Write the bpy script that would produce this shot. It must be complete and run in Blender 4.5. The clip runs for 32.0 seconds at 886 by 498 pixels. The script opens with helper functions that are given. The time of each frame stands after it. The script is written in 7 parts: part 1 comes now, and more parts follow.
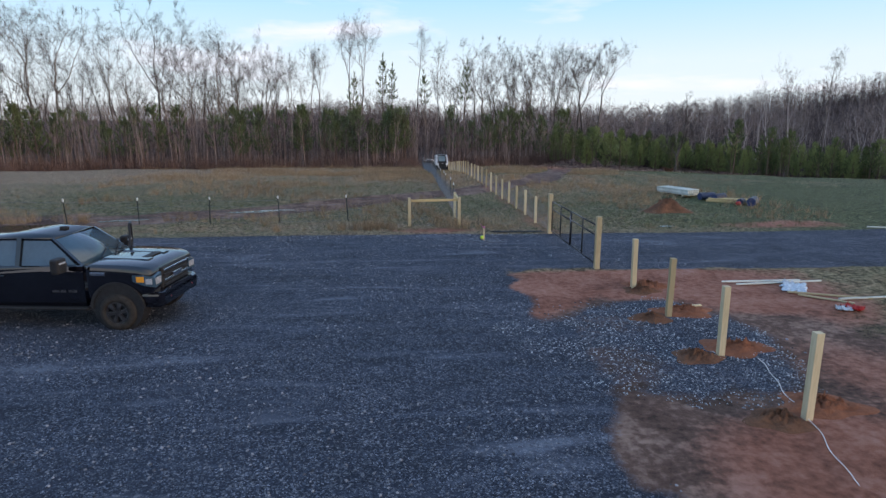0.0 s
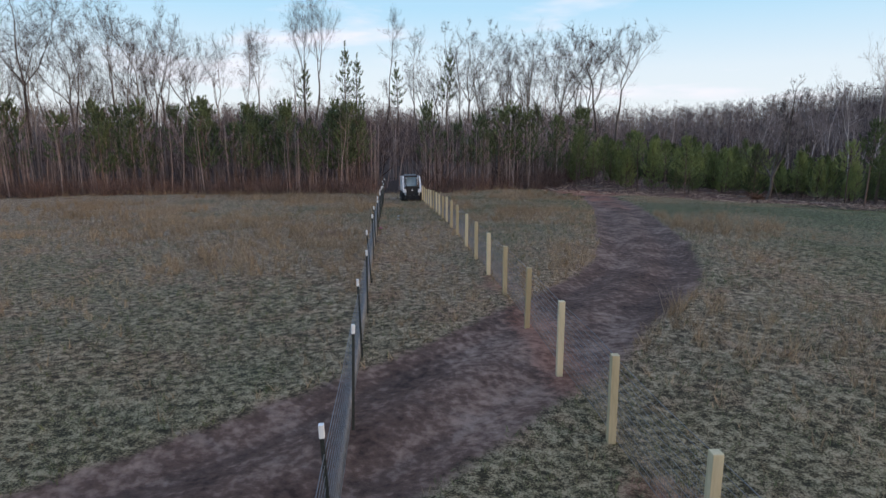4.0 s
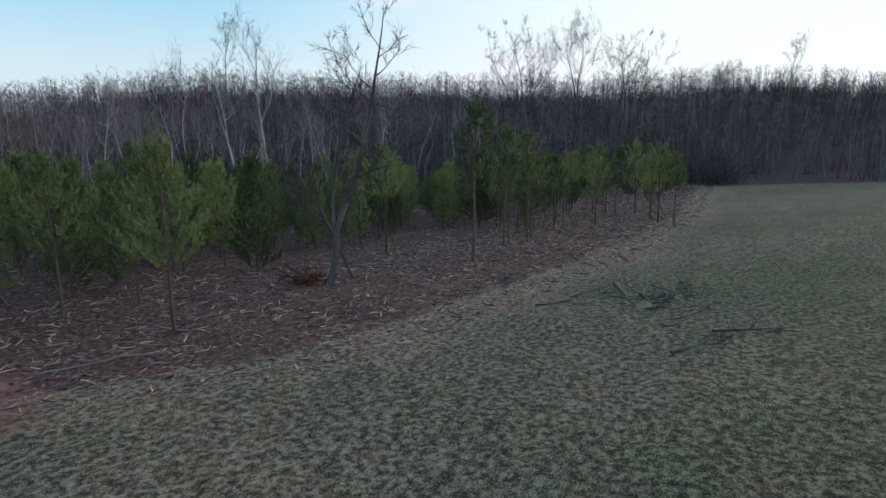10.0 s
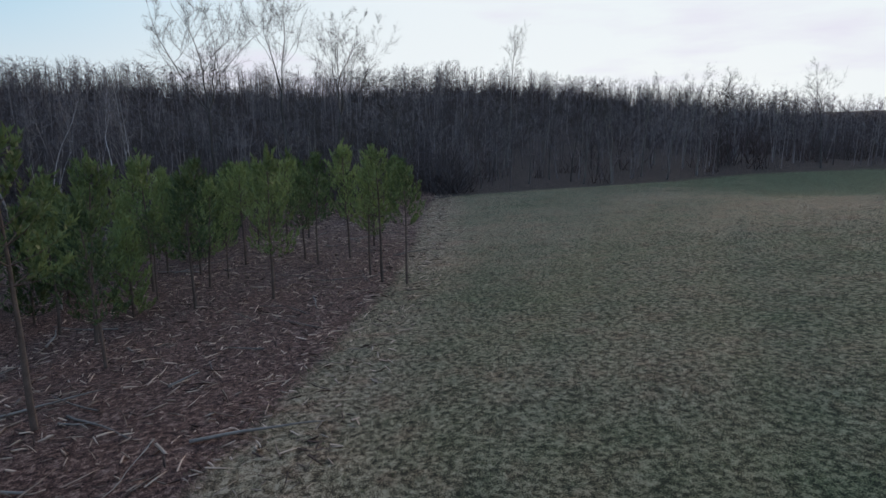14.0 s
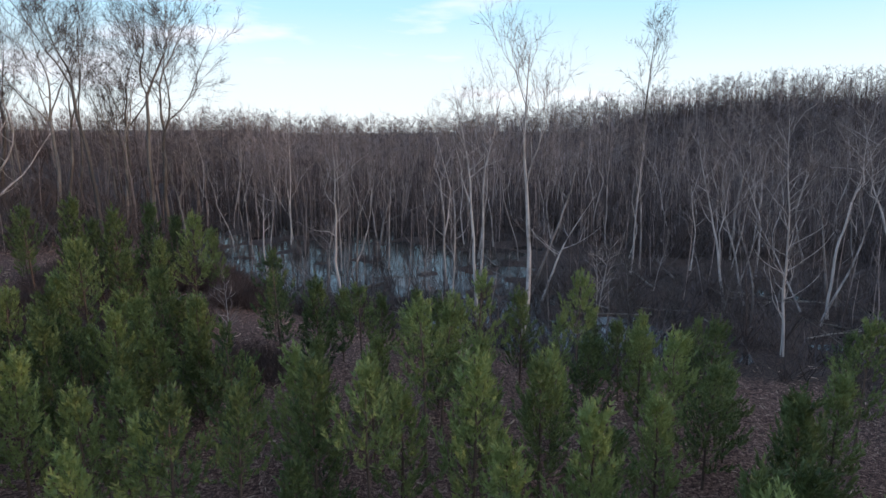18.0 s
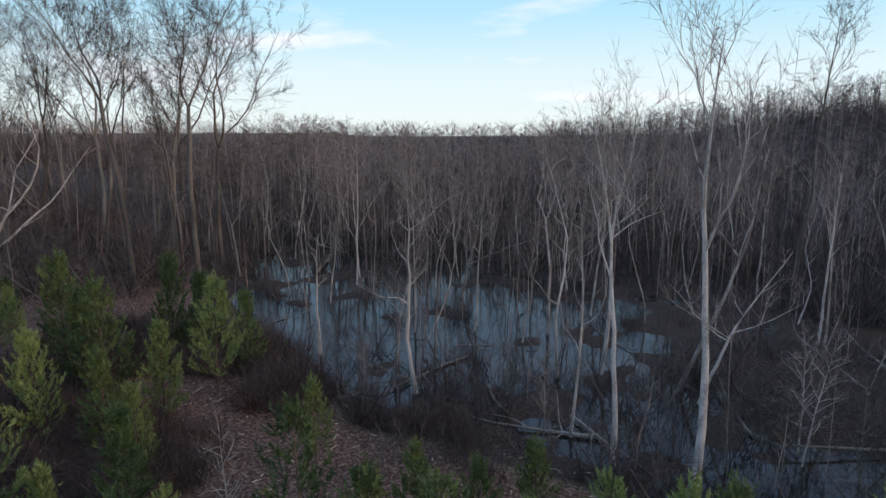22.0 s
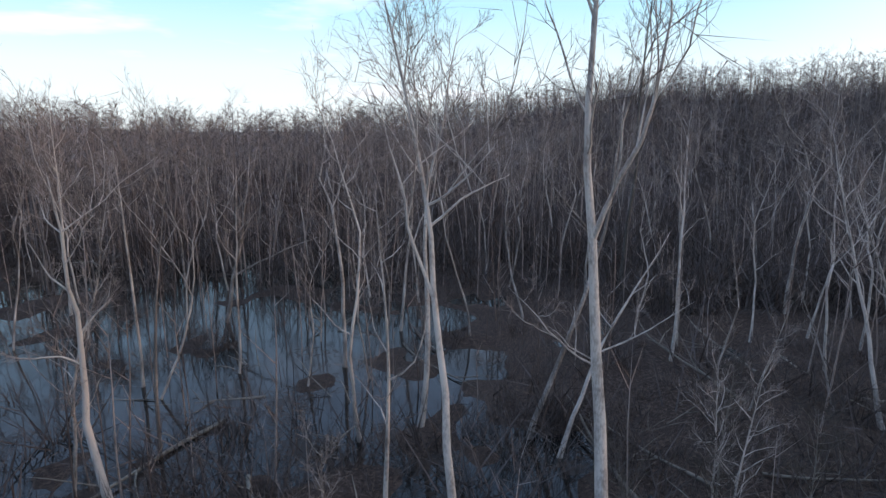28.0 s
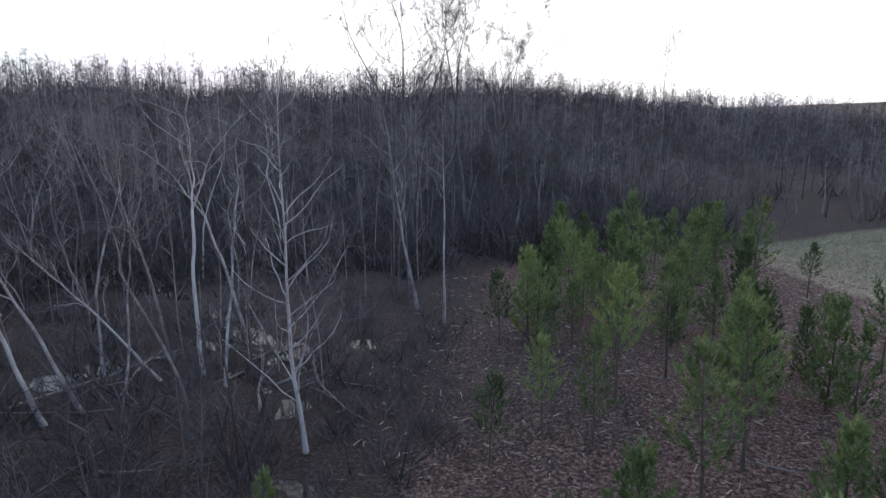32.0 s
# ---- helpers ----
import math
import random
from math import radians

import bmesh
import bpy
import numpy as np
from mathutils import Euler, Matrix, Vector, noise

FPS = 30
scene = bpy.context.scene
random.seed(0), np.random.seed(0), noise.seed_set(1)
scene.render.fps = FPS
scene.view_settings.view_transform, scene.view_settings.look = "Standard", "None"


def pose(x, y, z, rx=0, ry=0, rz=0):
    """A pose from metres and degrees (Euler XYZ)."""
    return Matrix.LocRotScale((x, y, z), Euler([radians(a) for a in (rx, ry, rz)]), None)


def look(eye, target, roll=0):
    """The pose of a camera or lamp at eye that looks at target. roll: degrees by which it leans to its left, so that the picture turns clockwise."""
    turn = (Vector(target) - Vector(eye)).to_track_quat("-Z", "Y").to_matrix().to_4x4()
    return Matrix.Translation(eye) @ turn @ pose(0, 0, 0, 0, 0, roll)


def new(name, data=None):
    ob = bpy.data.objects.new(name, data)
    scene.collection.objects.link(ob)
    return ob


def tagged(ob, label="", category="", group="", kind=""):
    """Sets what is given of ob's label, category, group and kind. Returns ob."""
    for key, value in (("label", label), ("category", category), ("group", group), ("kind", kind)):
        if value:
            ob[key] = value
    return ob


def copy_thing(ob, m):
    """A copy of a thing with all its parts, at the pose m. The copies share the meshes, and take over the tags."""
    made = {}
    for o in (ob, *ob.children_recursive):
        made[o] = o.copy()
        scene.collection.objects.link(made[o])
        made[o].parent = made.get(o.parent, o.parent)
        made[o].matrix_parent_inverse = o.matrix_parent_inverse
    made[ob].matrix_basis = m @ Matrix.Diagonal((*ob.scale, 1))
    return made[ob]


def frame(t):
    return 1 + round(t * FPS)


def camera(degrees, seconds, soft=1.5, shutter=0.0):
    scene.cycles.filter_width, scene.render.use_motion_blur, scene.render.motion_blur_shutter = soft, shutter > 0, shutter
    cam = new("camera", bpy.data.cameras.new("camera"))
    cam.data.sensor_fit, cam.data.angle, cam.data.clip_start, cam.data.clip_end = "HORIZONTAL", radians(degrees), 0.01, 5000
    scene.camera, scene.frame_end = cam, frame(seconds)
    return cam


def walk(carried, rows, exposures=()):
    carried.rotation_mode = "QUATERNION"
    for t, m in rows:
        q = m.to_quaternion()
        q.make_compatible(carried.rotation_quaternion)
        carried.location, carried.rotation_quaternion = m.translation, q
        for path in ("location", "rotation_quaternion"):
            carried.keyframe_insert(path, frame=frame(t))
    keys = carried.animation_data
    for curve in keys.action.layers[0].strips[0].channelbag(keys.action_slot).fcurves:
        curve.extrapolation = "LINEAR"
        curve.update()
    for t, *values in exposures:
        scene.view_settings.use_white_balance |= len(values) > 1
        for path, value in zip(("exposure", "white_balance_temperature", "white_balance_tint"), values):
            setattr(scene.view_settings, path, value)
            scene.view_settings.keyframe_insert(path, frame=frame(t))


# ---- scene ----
cam = camera(72.52, 32.0)
PATH = [
    (0.0, pose(-3.770, -42.077, 5.140, 77.97, 0.0, -3.36)),
    (0.5, pose(-3.417, -38.729, 5.061, 78.00, 0.0, -8.47)),
    (1.0, pose(-2.932, -35.120, 4.986, 78.09, 0.0, -9.50)),
    (1.5, pose(-2.395, -31.299, 4.905, 78.18, 0.0, -9.48)),
    (2.0, pose(-1.980, -27.415, 4.836, 78.29, 0.0, -7.87)),
    (2.5, pose(-1.737, -23.485, 4.764, 78.37, 0.0, -5.62)),
    (3.0, pose(-1.517, -19.249, 4.613, 78.47, 0.0, -5.01)),
    (3.5, pose(-1.281, -15.209, 4.544, 78.57, 0.0, -5.01)),
    (4.0, pose(-0.964, -11.322, 4.491, 78.68, 0.0, -5.01)),
    (4.5, pose(-0.613, -7.530, 4.448, 78.80, 0.0, -4.89)),
    (5.0, pose(-0.276, -3.776, 4.408, 78.91, 0.0, -4.55)),
    (5.5, pose(0.000, 0.000, 4.365, 78.98, 0.0, -3.87)),
    (6.0, pose(0.169, 3.855, 4.312, 78.99, 0.0, -2.74)),
    (6.5, pose(0.299, 7.706, 4.306, 79.02, 0.0, -2.47)),
    (7.0, pose(0.396, 11.634, 4.256, 78.99, 0.0, -2.58)),
    (7.5, pose(1.340, 15.713, 4.238, 78.95, 0.0, -9.38)),
    (8.0, pose(2.457, 19.613, 4.201, 78.91, 0.0, -16.79)),
    (8.5, pose(4.379, 23.181, 4.063, 78.94, 0.0, -31.12)),
    (9.0, pose(7.030, 26.058, 4.036, 78.88, 0.0, -45.56)),
    (9.5, pose(9.896, 28.243, 4.056, 78.78, 0.0, -56.43)),
    (10.0, pose(12.977, 29.678, 4.036, 78.69, 0.0, -70.66)),
    (10.5, pose(16.159, 30.567, 3.998, 78.62, 0.0, -81.07)),
    (11.0, pose(18.983, 30.670, 3.986, 78.63, 0.0, -90.19)),
    (11.5, pose(21.721, 30.594, 3.824, 78.76, 0.0, -95.32)),
    (12.0, pose(24.141, 30.230, 3.788, 78.78, 0.0, -96.34)),
    (12.5, pose(26.341, 29.841, 3.839, 78.75, 0.0, -96.47)),
    (13.0, pose(28.601, 29.588, 4.039, 78.58, 0.0, -96.53)),
    (13.5, pose(31.622, 29.354, 3.950, 78.66, 0.0, -96.64)),
    (14.0, pose(34.624, 28.880, 3.754, 78.81, 0.0, -94.99)),
    (14.5, pose(37.591, 28.322, 3.611, 79.00, 0.0, -92.41)),
    (15.0, pose(40.505, 27.836, 3.685, 79.21, 0.0, -89.74)),
    (15.5, pose(43.349, 27.576, 4.136, 79.37, 0.0, -87.82)),
    (16.0, pose(46.106, 27.698, 5.128, 79.43, 0.0, -87.49)),
    (16.5, pose(48.542, 28.470, 6.027, 79.20, 0.0, -73.40)),
    (17.0, pose(50.109, 30.267, 6.511, 78.64, 0.0, -46.08)),
    (17.5, pose(51.646, 31.631, 7.221, 78.70, 0.0, -26.92)),
    (18.0, pose(51.857, 33.571, 7.783, 78.77, 0.0, -15.40)),
    (18.5, pose(51.964, 35.239, 8.394, 78.87, 0.0, -7.93)),
    (19.0, pose(52.429, 36.773, 9.054, 78.70, 0.0, -7.27)),
    (19.5, pose(52.583, 38.035, 9.442, 78.67, 0.0, -7.28)),
    (20.0, pose(52.588, 39.379, 9.342, 78.70, 0.0, -7.56)),
    (20.5, pose(52.700, 40.845, 9.340, 78.65, 0.0, -7.75)),
    (21.0, pose(52.833, 42.551, 9.220, 78.78, 0.0, -7.93)),
    (21.5, pose(53.042, 44.537, 9.155, 78.92, 0.0, -8.07)),
    (22.0, pose(53.278, 46.813, 9.126, 79.01, 0.0, -8.18)),
    (22.5, pose(53.622, 49.204, 8.898, 79.00, 0.0, -8.06)),
    (23.0, pose(53.944, 51.503, 8.145, 78.99, 0.0, -7.95)),
    (23.5, pose(54.184, 53.751, 7.124, 79.05, 0.0, -7.95)),
    (24.0, pose(54.335, 55.924, 6.432, 78.99, 0.0, -7.94)),
    (24.5, pose(54.355, 57.111, 6.397, 79.06, 0.0, -7.88)),
    (25.0, pose(54.738, 57.661, 6.453, 78.87, 0.0, -6.58)),
    (25.5, pose(55.369, 57.798, 6.570, 78.83, 0.0, -5.67)),
    (26.0, pose(56.137, 57.751, 6.719, 78.79, 0.0, -5.90)),
    (26.5, pose(56.928, 57.754, 6.862, 78.73, 0.0, -8.15)),
    (27.0, pose(57.690, 57.857, 6.972, 78.57, 0.0, -13.10)),
    (27.5, pose(57.866, 57.946, 6.996, 78.68, 0.0, -19.57)),
    (28.0, pose(57.928, 58.108, 6.950, 78.66, 0.0, -26.61)),
    (28.5, pose(57.951, 58.479, 6.910, 78.61, 0.0, -35.95)),
    (29.0, pose(58.029, 58.747, 6.928, 78.52, 0.0, -44.84)),
    (29.5, pose(58.085, 58.886, 6.928, 78.39, 0.0, -53.16)),
    (30.0, pose(58.167, 58.961, 6.973, 78.21, 0.0, -61.34)),
    (30.5, pose(58.087, 59.221, 6.892, 78.40, 0.0, -72.03)),
    (31.0, pose(58.119, 59.515, 6.912, 78.39, 0.0, -83.94)),
    (31.5, pose(58.165, 59.717, 6.966, 78.28, 0.0, -94.84)),
    (32.0, pose(58.272, 59.809, 7.000, 78.20, 0.0, -103.43)),
]
EXPOSURES = [(0.0, 0.4, 6350, 11), (2.0, 0.3, 6450, 12), (3.5, 0.3, 6450, 12), (6.0, 0.28, 6300, 11), (8.0, 0.38, 6100, 11), (10.0, 0.18, 6100, 5), (13.0, -0.05, 6100, 7), (16.0, 0.18, 6200, 8), (17.5, 0.58, 6400, 9), (19.0, 0.42, 6350, 9), (22.0, 0.38, 6450, 6), (24.0, 0.5, 6500, 11), (28.0, 0.62, 6400, 8), (32.0, 0.85, 6350, 13)]
walk(cam, PATH, exposures=EXPOSURES)

# ---- world and sun ----
SUN_BEARING, SUN_HEIGHT = 118.0, 7.0
world = bpy.data.worlds.new("dusk_sky")
scene.world = world
world.use_nodes = True
wn, wl = world.node_tree.nodes, world.node_tree.links
wn.clear()
w_out = wn.new("ShaderNodeOutputWorld")
w_bg = wn.new("ShaderNodeBackground")
w_sky = wn.new("ShaderNodeTexSky")
w_sky.sky_type, w_sky.sun_disc = "NISHITA", False
w_sky.sun_elevation, w_sky.sun_rotation = radians(SUN_HEIGHT), radians(SUN_BEARING)
w_sky.air_density, w_sky.dust_density, w_sky.ozone_density = 1.0, 0.6, 2.0
w_tc = wn.new("ShaderNodeTexCoord")
w_map = wn.new("ShaderNodeMapping")
w_map.inputs["Scale"].default_value = (1.0, 1.0, 5.0)
w_noise = wn.new("ShaderNodeTexNoise")
w_noise.inputs["Scale"].default_value, w_noise.inputs["Detail"].default_value, w_noise.inputs["Roughness"].default_value = 2.1, 6.0, 0.55
w_ramp = wn.new("ShaderNodeValToRGB")
w_ramp.color_ramp.elements[0].position, w_ramp.color_ramp.elements[1].position = 0.55, 0.68
w_sep = wn.new("ShaderNodeSeparateXYZ")
w_band = wn.new("ShaderNodeMapRange")
w_band.inputs["From Min"].default_value, w_band.inputs["From Max"].default_value = 0.42, 0.12
w_mul = wn.new("ShaderNodeMath")
w_mul.operation = "MULTIPLY"
w_mix = wn.new("ShaderNodeMix")
w_mix.data_type = "RGBA"
w_pale = wn.new("ShaderNodeMix")
w_pale.data_type = "RGBA"
w_pale.inputs[0].default_value = 0.92
w_high = wn.new("ShaderNodeValToRGB")
for pos, tone in ((0.0, (0.6, 0.635, 0.65)), (0.09, (0.53, 0.61, 0.665)), (0.18, (0.33, 0.53, 0.665)), (0.26, (0.3, 0.475, 0.68)), (0.42, (0.29, 0.415, 0.66)), (1.0, (0.18, 0.34, 0.6))):
    k = w_high.color_ramp.elements[0] if pos == 0 else w_high.color_ramp.elements[-1] if pos == 1 else w_high.color_ramp.elements.new(pos)
    k.color = (*tone, 1)
w_gain = wn.new("ShaderNodeVectorMath")
w_gain.operation = "SCALE"
w_gain.inputs["Scale"].default_value = 9.5
w_mix.inputs[7].default_value = (6.6, 6.2, 6.7, 1.0)
wl.new(w_tc.outputs["Generated"], w_map.inputs["Vector"])
wl.new(w_map.outputs["Vector"], w_noise.inputs["Vector"])
wl.new(w_noise.outputs["Fac"], w_ramp.inputs["Fac"])
wl.new(w_tc.outputs["Generated"], w_sep.inputs["Vector"])
wl.new(w_sep.outputs["Z"], w_band.inputs["Value"])
wl.new(w_ramp.outputs["Color"], w_mul.inputs[0])
wl.new(w_band.outputs["Result"], w_mul.inputs[1])
wl.new(w_mul.outputs["Value"], w_mix.inputs[0])
wl.new(w_sep.outputs["Z"], w_high.inputs["Fac"])
wl.new(w_high.outputs["Color"], w_gain.inputs[0])
wl.new(w_gain.outputs[0], w_pale.inputs[7])
wl.new(w_sky.outputs["Color"], w_pale.inputs[6])
w_dot = wn.new("ShaderNodeVectorMath")
w_dot.operation = "DOT_PRODUCT"
w_dot.inputs[1].default_value = (math.sin(radians(SUN_BEARING)) * 0.99, math.cos(radians(SUN_BEARING)) * 0.99, 0.13)
w_near = wn.new("ShaderNodeMapRange")
w_near.interpolation_type = "SMOOTHSTEP"
w_near.inputs["From Min"].default_value, w_near.inputs["From Max"].default_value, w_near.inputs["To Max"].default_value = 0.35, 0.97, 0.9
w_glow = wn.new("ShaderNodeMix")
w_glow.data_type = "RGBA"
w_glow.inputs[7].default_value = (7.4, 7.3, 7.1, 1.0)
wl.new(w_tc.outputs["Generated"], w_dot.inputs[0])
wl.new(w_dot.outputs["Value"], w_near.inputs["Value"])
wl.new(w_near.outputs["Result"], w_glow.inputs[0])
wl.new(w_pale.outputs[2], w_glow.inputs[6])
wl.new(w_glow.outputs[2], w_mix.inputs[6])
wl.new(w_mix.outputs[2], w_bg.inputs["Color"])
w_bg.inputs["Strength"].default_value = 0.13
wl.new(w_bg.outputs["Background"], w_out.inputs["Surface"])

sun = new("low_sun", bpy.data.lights.new("low_sun", "SUN"))
sun.data.energy, sun.data.angle, sun.data.color = 0.9, radians(1.0), (1.0, 0.66, 0.42)
_b, _h = radians(SUN_BEARING), radians(SUN_HEIGHT)
sun.matrix_world = look((math.sin(_b) * 100, math.cos(_b) * 100, 100 * math.tan(_h)), (0, 0, 0))


# ---- materials ----
def mat(name, dark, light, scale=6.0, rough=0.85, bump=0.15, fine=60.0, metal=0.0, island=0.0, rand=0.0, stretch=(1, 1, 1), spec=0.3, through_light=0.0, coat=0.0, sharp=0.2):
    """A surface whose colour wanders between two tones at a coarse and a fine size, with relief."""
    m = bpy.data.materials.new(name)
    m.use_nodes = True
    n, l = m.node_tree.nodes, m.node_tree.links
    p = n["Principled BSDF"]
    tc = n.new("ShaderNodeTexCoord")
    mp = n.new("ShaderNodeMapping")
    mp.inputs["Scale"].default_value = stretch
    l.new(tc.outputs["Object"], mp.inputs["Vector"])
    a, b = n.new("ShaderNodeTexNoise"), n.new("ShaderNodeTexNoise")
    for node, sc in ((a, scale), (b, fine)):
        node.inputs["Scale"].default_value, node.inputs["Detail"].default_value = sc, 5.0
        l.new(mp.outputs["Vector"], node.inputs["Vector"])
    mean = n.new("ShaderNodeMix")
    mean.inputs[0].default_value = 0.4
    l.new(a.outputs["Fac"], mean.inputs[2])
    l.new(b.outputs["Fac"], mean.inputs[3])
    value = mean.outputs[0]
    if island or rand:
        src = n.new("ShaderNodeNewGeometry").outputs["Random Per Island"] if island else n.new("ShaderNodeObjectInfo").outputs["Random"]
        k = island or rand
        sub = n.new("ShaderNodeMath")
        sub.operation, sub.inputs[1].default_value = "SUBTRACT", 0.5
        l.new(src, sub.inputs[0])
        mad = n.new("ShaderNodeMath")
        mad.operation, mad.inputs[1].default_value = "MULTIPLY_ADD", k
        l.new(sub.outputs[0], mad.inputs[0])
        l.new(value, mad.inputs[2])
        value = mad.outputs[0]
    r = n.new("ShaderNodeValToRGB")
    r.color_ramp.elements[0].position, r.color_ramp.elements[1].position = 0.5 - sharp, 0.5 + sharp
    r.color_ramp.elements[0].color, r.color_ramp.elements[1].color = (*dark, 1), (*light, 1)
    l.new(value, r.inputs["Fac"])
    l.new(r.outputs["Color"], p.inputs["Base Color"])
    p.inputs["Roughness"].default_value, p.inputs["Metallic"].default_value = rough, metal
    p.inputs["Specular IOR Level"].default_value = spec
    if coat:
        p.inputs["Coat Weight"].default_value, p.inputs["Coat Roughness"].default_value = coat, 0.05
    if bump:
        bp = n.new("ShaderNodeBump")
        bp.inputs["Strength"].default_value, bp.inputs["Distance"].default_value = bump, 0.02
        l.new(b.outputs["Fac"], bp.inputs["Height"])
        l.new(bp.outputs["Normal"], p.inputs["Normal"])
    if through_light:
        t = n.new("ShaderNodeBsdfTranslucent")
        l.new(r.outputs["Color"], t.inputs["Color"])
        mx = n.new("ShaderNodeMixShader")
        mx.inputs[0].default_value = through_light
        l.new(p.outputs[0], mx.inputs[1])
        l.new(t.outputs[0], mx.inputs[2])
        l.new(mx.outputs[0], n["Material Output"].inputs["Surface"])
    return m


